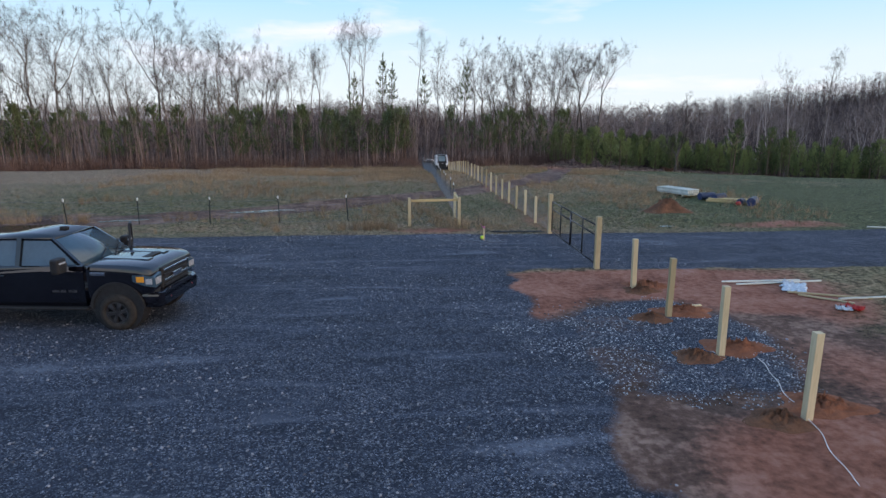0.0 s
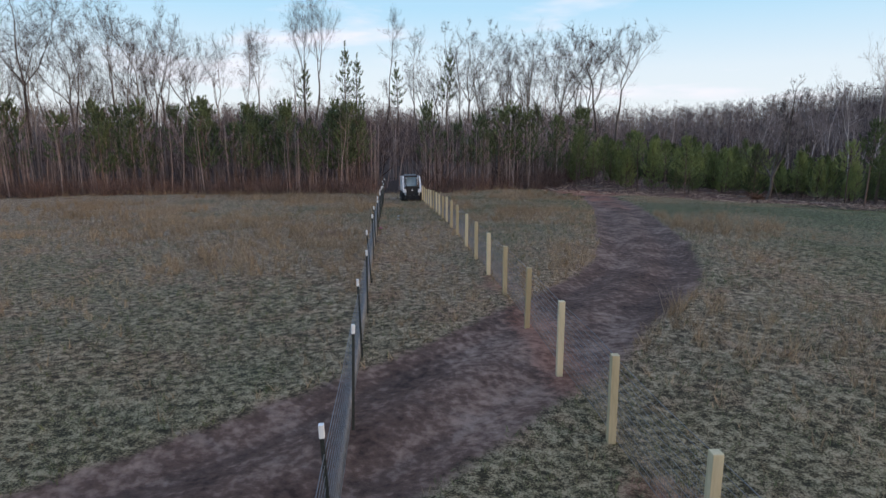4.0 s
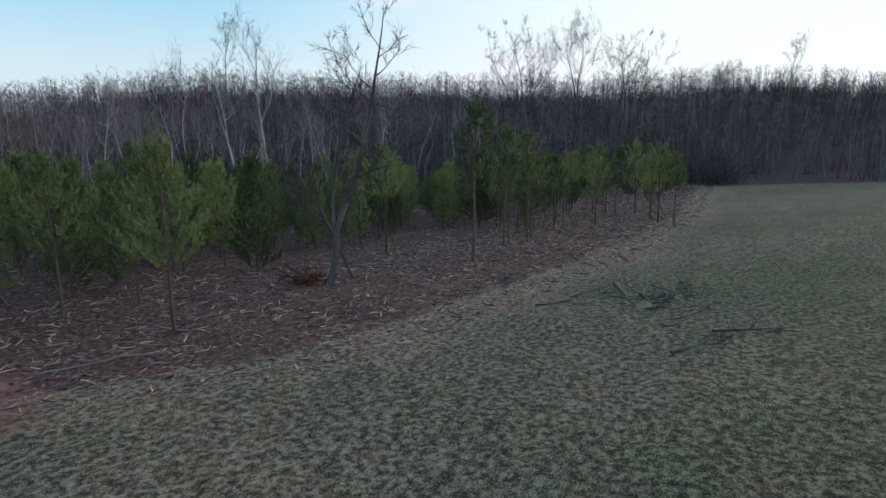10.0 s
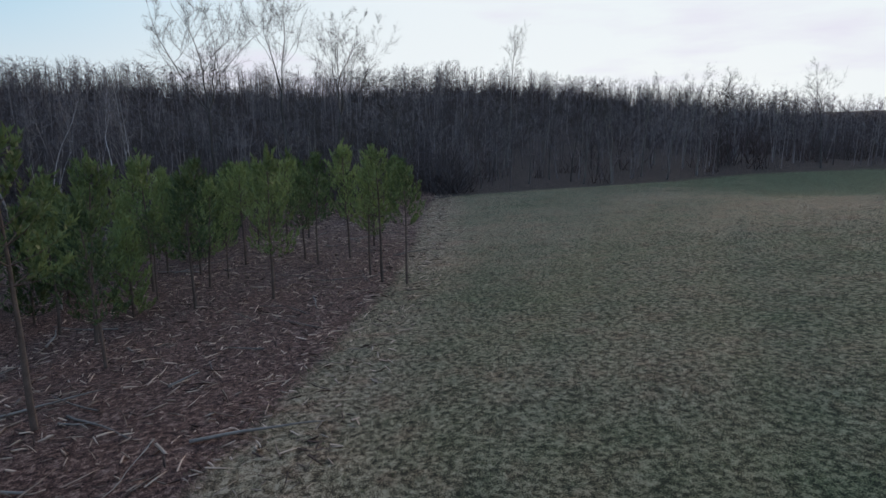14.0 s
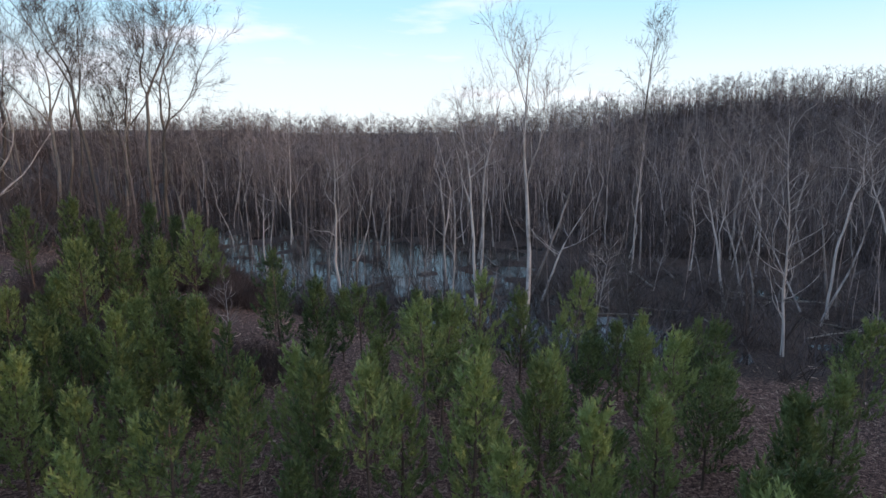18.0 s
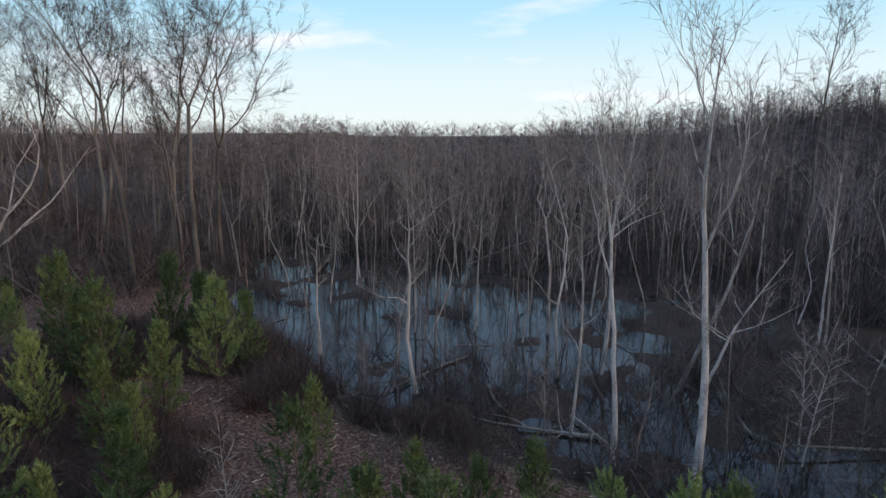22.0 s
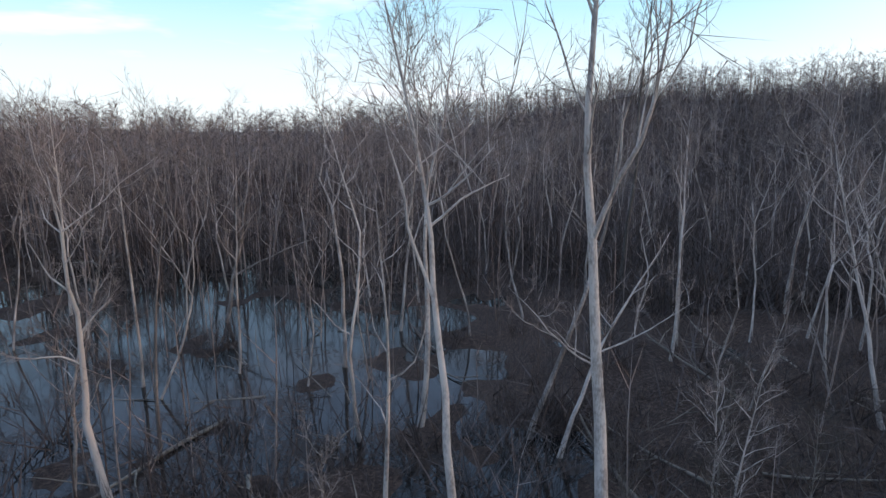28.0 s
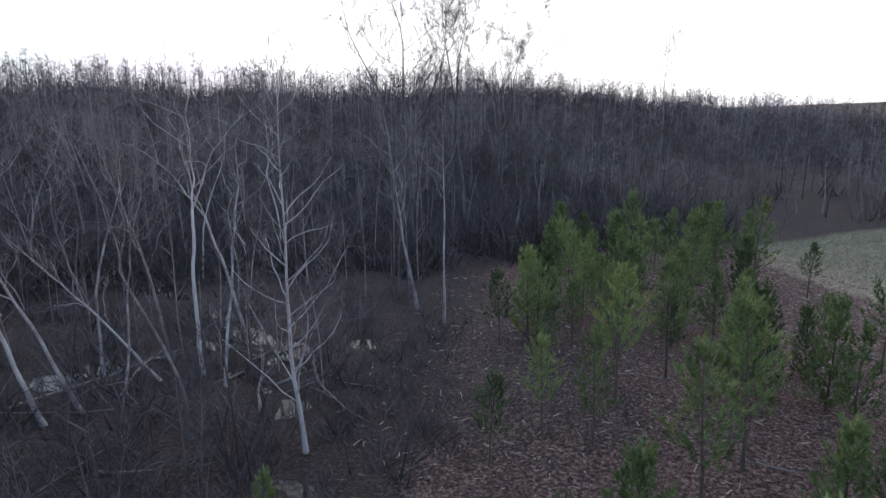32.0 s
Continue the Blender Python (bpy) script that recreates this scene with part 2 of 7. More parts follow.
M = {
    "bark_grey": mat("bark_grey", (0.07, 0.056, 0.048), (0.235, 0.195, 0.165), 1.2, fine=25, bump=0.6, rand=0.25, stretch=(1, 1, 0.25), sharp=0.11),
    "bark_pale": mat("bark_pale", (0.165, 0.13, 0.114), (0.57, 0.475, 0.425), 2.6, fine=22, bump=0.6, rand=0.25, stretch=(1, 1, 0.4), sharp=0.12),
    "twig": mat("twig", (0.042, 0.032, 0.028), (0.115, 0.09, 0.077), 0.6, fine=9, bump=0, rand=0.35),
    "twig_pale": mat("twig_pale", (0.13, 0.098, 0.088), (0.34, 0.265, 0.235), 0.6, fine=9, bump=0, rand=0.3),
    "wood_far": mat("wood_far", (0.068, 0.05, 0.046), (0.32, 0.25, 0.228), 0.05, fine=0.4, bump=0, island=0.32),
    "sapling": mat("sapling", (0.11, 0.074, 0.063), (0.4, 0.3, 0.26), 0.2, fine=3, bump=0, island=0.5),
    "brush": mat("brush", (0.045, 0.028, 0.024), (0.14, 0.092, 0.08), 0.3, fine=4, bump=0, island=0.4),
    "edge_brush": mat("edge_brush", (0.075, 0.044, 0.034), (0.25, 0.155, 0.122), 0.3, fine=4, bump=0, island=0.5),
    "brush_grey": mat("brush_grey", (0.048, 0.035, 0.032), (0.15, 0.111, 0.1), 0.3, fine=4, bump=0, island=0.4),
    "pine_bark": mat("pine_bark", (0.07, 0.045, 0.035), (0.2, 0.135, 0.1), 3.0, fine=30, bump=0.5, rand=0.2),
    "needles": mat("needles", (0.058, 0.082, 0.032), (0.29, 0.33, 0.115), 0.9, fine=5, bump=0, rand=0.34, rough=0.55, through_light=0.3),
    "needles_dark": mat("needles_dark", (0.04, 0.056, 0.028), (0.19, 0.22, 0.09), 0.7, fine=4, bump=0, island=0.3, rough=0.6, through_light=0.22),
    "grass_green": mat("grass_green", (0.068, 0.078, 0.033), (0.19, 0.195, 0.095), 0.12, fine=1.1, bump=0, island=0.5, rough=0.7, through_light=0.3),
    "grass_dry": mat("grass_dry", (0.16, 0.107, 0.06), (0.47, 0.34, 0.21), 0.12, fine=1.1, bump=0, island=0.4, rough=0.75, through_light=0.25),
    "timber": mat("timber", (0.4, 0.32, 0.18), (0.66, 0.56, 0.36), 2.5, fine=30, bump=0.25, rand=0.5, stretch=(1, 1, 0.15)),
    "rail_timber": mat("rail_timber", (0.45, 0.33, 0.15), (0.7, 0.54, 0.28), 2.5, fine=30, bump=0.25, stretch=(0.2, 1, 1)),
    "t_post": mat("t_post", (0.015, 0.02, 0.018), (0.05, 0.055, 0.05), 8, rough=0.5, bump=0.1),
    "white_paint": mat("white_paint", (0.7, 0.7, 0.68), (0.85, 0.85, 0.83), 9, rough=0.5, bump=0.05),
    "wire": mat("wire", (0.12, 0.125, 0.13), (0.3, 0.31, 0.32), 9, rough=0.45, metal=0.7, bump=0),
    "black_steel": mat("black_steel", (0.008, 0.008, 0.01), (0.03, 0.03, 0.034), 6, rough=0.35, bump=0.05),
    "clay": mat("clay", (0.13, 0.047, 0.024), (0.31, 0.122, 0.062), 3, fine=25, bump=0.8, rough=0.95),
    "dark_soil": mat("dark_soil", (0.075, 0.036, 0.02), (0.22, 0.1, 0.052), 4, fine=30, bump=0.8, rough=0.95),
    "chip": mat("chip", (0.085, 0.05, 0.036), (0.62, 0.44, 0.32), 0.8, fine=7, bump=0, island=0.8),
    "dead_branch": mat("dead_branch", (0.045, 0.034, 0.03), (0.2, 0.155, 0.13), 2, fine=20, bump=0.4, rand=0.3),
    "log": mat("log", (0.12, 0.095, 0.08), (0.33, 0.27, 0.22), 2, fine=20, bump=0.4, rand=0.3),
    "truck_paint": mat("truck_paint", (0.002, 0.002, 0.004), (0.004, 0.004, 0.008), 3, rough=0.07, bump=0, spec=0.6, coat=0.6),
    "black_plastic": mat("black_plastic", (0.01, 0.01, 0.011), (0.03, 0.03, 0.032), 12, rough=0.6, bump=0.1),
    "tyre": mat("tyre", (0.014, 0.013, 0.012), (0.05, 0.045, 0.04), 10, rough=0.9, bump=0.3),
    "alloy": mat("alloy", (0.05, 0.05, 0.055), (0.16, 0.16, 0.17), 10, rough=0.35, metal=0.8, bump=0),
    "chrome": mat("chrome", (0.5, 0.5, 0.52), (0.75, 0.75, 0.78), 10, rough=0.15, metal=1.0, bump=0),
    # dark glass whose blue base adds to the sky's weak mirror image
    "sky_glass": mat("sky_glass", (0.03, 0.055, 0.08), (0.055, 0.1, 0.14), 2, rough=0.04, bump=0, spec=0.9),
    "lamp_glass": mat("lamp_glass", (0.18, 0.2, 0.22), (0.5, 0.52, 0.55), 14, rough=0.12, bump=0, spec=0.8),
    "amber": mat("amber", (0.65, 0.25, 0.02), (0.85, 0.4, 0.05), 14, rough=0.2, bump=0),
    "red_plastic": mat("red_plastic", (0.4, 0.02, 0.02), (0.65, 0.05, 0.04), 9, rough=0.45, bump=0),
    "pink_tape": mat("pink_tape", (0.45, 0.08, 0.25), (0.62, 0.16, 0.36), 9, rough=0.5, bump=0),
    "lime": mat("lime", (0.55, 0.75, 0.05), (0.75, 0.9, 0.12), 9, rough=0.5, bump=0),
    "blue_roll": mat("blue_roll", (0.016, 0.024, 0.07), (0.06, 0.085, 0.19), 14, rough=0.5, bump=0.4, fine=90),
    "plastic_sheet": mat("plastic_sheet", (0.45, 0.52, 0.58), (0.75, 0.8, 0.84), 6, rough=0.25, bump=0.6, fine=14),
    "pale_timber": mat("pale_timber", (0.44, 0.46, 0.4), (0.72, 0.73, 0.66), 3, fine=30, rand=0.3),
    # pale blue base: the sky's reflection is painted into the glass
    "cab_sky_glass": mat("cab_sky_glass", (0.06, 0.1, 0.12), (0.2, 0.27, 0.3), 1.4, fine=3, rough=0.12, bump=0, spec=0.6),
    "loader_white": mat("loader_white", (0.62, 0.63, 0.64), (0.8, 0.81, 0.82), 6, rough=0.4, bump=0.03),
}

# gravel stones, ground and water are built by hand
def water_mat():
    """Dark still water; dull brown patches stand in for the wood's dark, broken reflections."""
    m = bpy.data.materials.new("still_water")
    m.use_nodes = True
    n, l = m.node_tree.nodes, m.node_tree.links
    p = n["Principled BSDF"]
    tc = n.new("ShaderNodeTexCoord")
    dull_patch, fleck = n.new("ShaderNodeTexNoise"), n.new("ShaderNodeTexNoise")
    for node, scale, detail in ((dull_patch, 0.32, 4.0), (fleck, 4.5, 6.0)):
        node.inputs["Scale"].default_value, node.inputs["Detail"].default_value = scale, detail
        l.new(tc.outputs["Object"], node.inputs["Vector"])
    mean = n.new("ShaderNodeMix")
    mean.inputs[0].default_value = 0.42
    l.new(dull_patch.outputs["Fac"], mean.inputs[2])
    l.new(fleck.outputs["Fac"], mean.inputs[3])
    dulled = n.new("ShaderNodeMapRange")
    dulled.inputs["From Min"].default_value, dulled.inputs["From Max"].default_value = 0.5, 0.62
    l.new(mean.outputs[0], dulled.inputs["Value"])
    tone = n.new("ShaderNodeValToRGB")
    tone.color_ramp.elements[0].color, tone.color_ramp.elements[1].color = (0.014, 0.012, 0.011, 1), (0.05, 0.034, 0.027, 1)
    l.new(dulled.outputs["Result"], tone.inputs["Fac"])
    l.new(tone.outputs["Color"], p.inputs["Base Color"])
    # the patches also lose gloss, as if dark trees were mirrored there
    gloss = n.new("ShaderNodeMapRange")
    gloss.inputs["To Min"].default_value, gloss.inputs["To Max"].default_value = 0.3, 0.04
    l.new(dulled.outputs["Result"], gloss.inputs["Value"])
    l.new(gloss.outputs["Result"], p.inputs["Specular IOR Level"])
    p.inputs["Roughness"].default_value = 0.05
    bp = n.new("ShaderNodeBump")
    bp.inputs["Strength"].default_value, bp.inputs["Distance"].default_value = 0.06, 0.02
    l.new(fleck.outputs["Fac"], bp.inputs["Height"])
    l.new(bp.outputs["Normal"], p.inputs["Normal"])
    return m


def ground_mat():
    """Field, gravel, clay, mulch, mud and leaf litter, laid out by two attributes of the sheet."""
    m = bpy.data.materials.new("ground")
    m.use_nodes = True
    n, l = m.node_tree.nodes, m.node_tree.links
    p = n["Principled BSDF"]
    tc = n.new("ShaderNodeTexCoord")

    def noise_of(scale, detail=5.0, rough=0.6):
        node = n.new("ShaderNodeTexNoise")
        node.inputs["Scale"].default_value, node.inputs["Detail"].default_value, node.inputs["Roughness"].default_value = scale, detail, rough
        l.new(tc.outputs["Object"], node.inputs["Vector"])
        return node.outputs["Fac"]

    def ramp_of(value, *stops):
        r = n.new("ShaderNodeValToRGB")
        e = r.color_ramp.elements
        e[0].position, e[0].color = stops[0][0], (*stops[0][1], 1)
        e[1].position, e[1].color = stops[-1][0], (*stops[-1][1], 1)
        for pos, c in stops[1:-1]:
            k = e.new(pos)
            k.color = (*c, 1)
        l.new(value, r.inputs["Fac"])
        return r.outputs["Color"]

    def mixed(fac, a, b):
        x = n.new("ShaderNodeMix")
        x.data_type = "RGBA"
        l.new(fac, x.inputs[0])
        l.new(a, x.inputs[6])
        l.new(b, x.inputs[7])
        return x.outputs[2]

    def edge(mask, ragged, width=0.35):
        """The mask with a frayed rim."""
        add = n.new("ShaderNodeMath")
        add.operation = "ADD"
        l.new(mask, add.inputs[0])
        l.new(ragged, add.inputs[1])
        r = n.new("ShaderNodeMapRange")
        r.inputs["From Min"].default_value, r.inputs["From Max"].default_value = 1.0 - width / 2, 1.0 + width / 2
        l.new(add.outputs[0], r.inputs["Value"])
        return r.outputs["Result"]

    za, zb = n.new("ShaderNodeVertexColor"), n.new("ShaderNodeVertexColor")
    za.layer_name, zb.layer_name = "zone", "zone_b"
    sa, sb = n.new("ShaderNodeSeparateColor"), n.new("ShaderNodeSeparateColor")
    l.new(za.outputs["Color"], sa.inputs["Color"])
    l.new(zb.outputs["Color"], sb.inputs["Color"])
    big, mid, small, tiny = noise_of(0.12), noise_of(0.9), noise_of(7.0), noise_of(34.0, 8.0, 0.75)
    both = n.new("ShaderNodeMix")
    both.inputs[0].default_value = 0.5
    l.new(mid, both.inputs[2])
    l.new(small, both.inputs[3])
    patch = both.outputs[0]
    tuft = n.new("ShaderNodeMix")
    tuft.inputs[0].default_value = 0.62
    l.new(small, tuft.inputs[2])
    l.new(tiny, tuft.inputs[3])
    fine = tuft.outputs[0]
    green = ramp_of(fine, (0.45, (0.014, 0.018, 0.008)), (0.5, (0.06, 0.072, 0.031)), (0.55, (0.18, 0.19, 0.095)))
    dry = ramp_of(fine, (0.445, (0.055, 0.034, 0.02)), (0.5, (0.22, 0.15, 0.09)), (0.56, (0.5, 0.375, 0.245)))
    russet = ramp_of(fine, (0.445, (0.035, 0.016, 0.01)), (0.5, (0.17, 0.083, 0.047)), (0.56, (0.4, 0.235, 0.145)))
    dry = mixed(ramp_of(mid, (0.52, (0, 0, 0)), (0.62, (0.5, 0.5, 0.5))), dry, russet)
    lean = edge(sb.outputs["Green"], patch, 0.6)
    grass = mixed(lean, green, dry)
    stone = n.new("ShaderNodeTexVoronoi")
    stone.inputs["Scale"].default_value = 55.0
    l.new(tc.outputs["Object"], stone.inputs["Vector"])
    sv = n.new("ShaderNodeSeparateColor")
    l.new(stone.outputs["Color"], sv.inputs["Color"])
    gravel_a = ramp_of(sv.outputs["Red"], (0.0, (0.01, 0.013, 0.02)), (0.6, (0.04, 0.049, 0.071)), (0.9, (0.115, 0.132, 0.17)), (1.0, (0.32, 0.34, 0.39)))
    lump = n.new("ShaderNodeTexVoronoi")
    lump.inputs["Scale"].default_value = 24.0
    l.new(tc.outputs["Object"], lump.inputs["Vector"])
    lv = n.new("ShaderNodeSeparateColor")
    l.new(lump.outputs["Color"], lv.inputs["Color"])
    sweep = n.new("ShaderNodeMapping")
    sweep.inputs["Rotation"].default_value, sweep.inputs["Scale"].default_value = (0, 0, 0.3), (0.2, 0.95, 1.0)
    l.new(tc.outputs["Object"], sweep.inputs["Vector"])
    bent = n.new("ShaderNodeTexNoise")
    bent.inputs["Scale"].default_value, bent.inputs["Detail"].default_value, bent.inputs["Distortion"].default_value = 1.0, 5.0, 1.6
    l.new(sweep.outputs["Vector"], bent.inputs["Vector"])
    streak = bent.outputs["Fac"]
    dust = ramp_of(streak, (0.4, (0.015, 0.02, 0.03)), (0.56, (0.041, 0.05, 0.072)), (0.7, (0.17, 0.19, 0.235)))
    gravel = mixed(ramp_of(patch, (0.42, (0, 0, 0)), (0.6, (0.7, 0.7, 0.7))), gravel_a, dust)
    gravel = mixed(ramp_of(lv.outputs["Green"], (0.8, (0, 0, 0)), (0.9, (0.42, 0.42, 0.42))), gravel, ramp_of(sv.outputs["Blue"], (0.2, (0.03, 0.034, 0.044)), (1.0, (0.42, 0.43, 0.46))))
    clay = ramp_of(patch, (0.34, (0.12, 0.044, 0.027)), (0.5, (0.27, 0.115, 0.075)), (0.66, (0.38, 0.2, 0.15)))
    mulch = ramp_of(fine, (0.42, (0.014, 0.007, 0.005)), (0.485, (0.074, 0.035, 0.026)), (0.535, (0.17, 0.09, 0.065)), (0.6, (0.45, 0.295, 0.225)))
    mud = ramp_of(patch, (0.36, (0.045, 0.026, 0.02)), (0.5, (0.13, 0.078, 0.059)), (0.64, (0.31, 0.21, 0.163)))
    litter = ramp_of(fine, (0.4, (0.009, 0.006, 0.005)), (0.5, (0.045, 0.028, 0.022)), (0.62, (0.16, 0.103, 0.08)))
    col = mixed(edge(sb.outputs["Red"], patch), grass, litter)
    col = mixed(edge(sa.outputs["Blue"], patch), col, mulch)
    col = mixed(edge(sb.outputs["Blue"], patch, 0.28), col, mud)
    col = mixed(edge(sa.outputs["Green"], patch), col, clay)
    col = mixed(edge(sa.outputs["Red"], patch, 0.2), col, gravel)
    l.new(col, p.inputs["Base Color"])
    p.inputs["Roughness"].default_value, p.inputs["Specular IOR Level"].default_value = 0.92, 0.2
    bp = n.new("ShaderNodeBump")
    bp.inputs["Strength"].default_value, bp.inputs["Distance"].default_value = 0.7, 0.06
    l.new(fine, bp.inputs["Height"])
    l.new(bp.outputs["Normal"], p.inputs["Normal"])
    return m


M["water"], M["ground"] = water_mat(), ground_mat()


# ---- the lie of the land ----
def sm(a, b, v):
    t = np.clip((v - a) / (b - a), 0.0, 1.0)
    return t * t * (3 - 2 * t)


WATER = -5.1


def waves(x, y, size, seed):
    """Cheap uneven ground: a few crossed sines."""
    out = 0 * x
    for k in range(5):
        a = 1.7 * k + seed
        f = (1 + 0.63 * k) / size
        out = out + np.sin((x * math.cos(a) + y * math.sin(a)) * f + 2.1 * k * seed) / (1 + 0.6 * k)
    return out / 2.6


def shore(x, y):
    """Metres past the pond's near bank (under zero on land)."""
    bank = np.interp(x, [20, 36, 44.5, 48.7, 52.7, 57, 60.5, 65, 72, 81.5, 91, 103, 121, 150], [140, 112, 93, 85, 78, 74.6, 72, 67.7, 63.5, 58.8, 56, 50.5, 37.5, 22])
    return (y - bank) / 1.25 + 0.9 * waves(x, y, 2.4, 3.0)


POOLS = [(109, 53.6, 3.2), (104.5, 51.5, 2.0), (90.4, 56.8, 1.0), (91, 60.4, 1.4), (101.5, 81, 2.4), (105, 71, 2.6), (91, 85, 2.2)]


def land(x, y):
    x, y = np.asarray(x, float), np.asarray(y, float)
    z = 0.75 - 2.6 * sm(-5, 58, y) - 2.5 * sm(14, 72, x) * sm(-10, 30, y) - 0.8 * sm(60, 110, x) * (1 - sm(50, 80, y))
    z = z - 2.4 * sm(50, 95, x) * (1 - sm(-10, 35, y)) + 1.3 * np.exp(-(((x - 118) / 24) ** 2) - ((y + 30) / 22) ** 2)
    u = shore(x, y)
    z = z - 0.6 * sm(-25, 0, u) * sm(20, 44, x)
    z = np.where((u < 0) & (x > 30), np.maximum(z, WATER + 0.1 - 0.05 * u), z)
    s = sm(-6, 3, u) * sm(32, 44, x) * (1 - sm(128, 150, y)) * (1 - sm(126, 144, x))
    z = z * (1 - s) + (-5.2 + 0.3 * waves(x, y, 1.3, 5.0) + 0.24 * waves(x, y, 4.5, 8.0) + 0.38 * sm(71, 80, x) * (1 - 0.7 * sm(20, 30, u) * sm(90, 104, x)) + 0.22 * sm(28, 60, u) - 0.1 * np.exp(-(((x - 58) / 14) ** 2) - ((y - 88) / 14) ** 2)) * s
    r, b = np.hypot(x - 40, y - 40), np.degrees(np.arctan2(x - 40, y - 40))
    z = z + 20 * sm(12, 48, b) * (1 - 0.78 * sm(98, 138, b)) * sm(85, 230, r)
    z = z - 0.2 * np.exp(-(((y - 3) / 5) ** 2) - (x / 14) ** 2)
    z = z + 3 * sm(130, 270, y) * (1 - sm(60, 120, x))
    z = z + 4 * sm(60, 160, y) * (1 - sm(-10, 25, x))
    for px, py, pr in POOLS:
        z = z - 0.45 * np.exp(-(np.hypot(x - px, (y - py) * 1.3) / pr) ** 2)
    return z + 0.09 * waves(x, y, 1.7, 1.0) * np.where(y < -17.5, 0.25, 1.0) + 0.16 * waves(x, y, 6.0, 2.0) * np.where(y < -17.5, 0.2, 1.0)


def g(x, y):
    return float(land(x, y))


def along(x, y, pts):
    """Distance from a bent line."""
    best = np.full(np.shape(x), 1e9)
    for (ax, ay), (bx, by) in zip(pts, pts[1:]):
        dx, dy = bx - ax, by - ay
        t = np.clip(((x - ax) * dx + (y - ay) * dy) / (dx * dx + dy * dy), 0, 1)
        best = np.minimum(best, np.hypot(x - ax - t * dx, y - ay - t * dy))
    return best


TRACK = [(-45, -19.5), (-22, -16), (-16.6, -14.4), (-11.3, -11.8), (-7.8, -9.5), (-4.6, -7.0), (-2.0, -4.6), (1.4, -1.1), (4.1, 2.1), (6.4, 5.2), (7.8, 8.6), (9.2, 13), (11.6, 20), (13.8, 27), (15.6, 34), (16.6, 39), (17, 44)]


def brush_line(x):
    """The cleared ground begins north of this."""
    return np.interp(x, [9, 14, 21, 25, 40, 49, 62, 75, 92, 104], [52, 48.5, 42.5, 38.0, 33.0, 31.0, 28.6, 27.0, 25.5, 23.5])


def in_wood(x, y):
    """Above zero inside the standing woods (metres past their rim)."""
    west = y - np.interp(x, [-200, -90, -60, -32, -13, 6, 13, 18], [20, 30, 40, 47.5, 46.5, 47.5, 50.5, 56]) + 1.2 * waves(x, y, 3, 4)
    west = np.where(x > 18, y - (56 + 1.5 * (x - 18)), west)
    pond = np.minimum(shore(x, y) + 1.5, x - 30)
    east = np.minimum(x - (103 + 5 * sm(15, -30, y) + 0.6 * np.maximum(0, y - 40)), y + 110 + 0 * x) + 1.5 * waves(x, y, 4, 2)
    ring = np.maximum(np.maximum(-170 - x, -150 - y), np.maximum(x - 175, np.where(x > 45, -62 - y, -1e3)))
    return np.maximum(np.maximum(np.maximum(west, pond), east), ring)


def axis(fine_a, fine_b, step, far):
    inner = np.arange(fine_a, fine_b + 1e-6, step)
    out, d, s = [], 0.0, step
    while d < far:
        s *= 1.22
        d += s
        out.append(d)
    out = np.array(out)
    return np.concatenate([fine_a - out[::-1], inner, fine_b + out])


def mesh_of(name, v, faces, material, smooth=False):
    me = bpy.data.meshes.new(name)
    v = np.asarray(v, np.float32)
    faces = np.asarray(faces, np.int32)
    k = faces.shape[1]
    me.vertices.add(len(v))
    me.vertices.foreach_set("co", v.ravel())
    me.loops.add(faces.size)
    me.loops.foreach_set("vertex_index", faces.ravel())
    me.polygons.add(len(faces))
    me.polygons.foreach_set("loop_start", np.arange(0, faces.size, k, dtype=np.int32))
    me.update(calc_edges=True)
    if smooth:
        me.polygons.foreach_set("use_smooth", np.ones(len(faces), bool))
    me.materials.append(material)
    return me


PUDDLES = [(15.3, 43.2, 0.75, 0.35, 0.9), (15.7, 40.2, 0.8, 0.32, 1.2), (16.6, 36.7, 0.75, 0.35, 1.3), (17.6, 36.0, 0.45, 0.2, 0.8), (4.9, -8.6, 0.35, 0.2, 0.0), (-11.1, -11.7, 1.5, 0.42, 0.3), (-16.6, -14.4, 1.0, 0.25, 0.25), (7.2, -17.3, 0.4, 0.2, 0.2)]


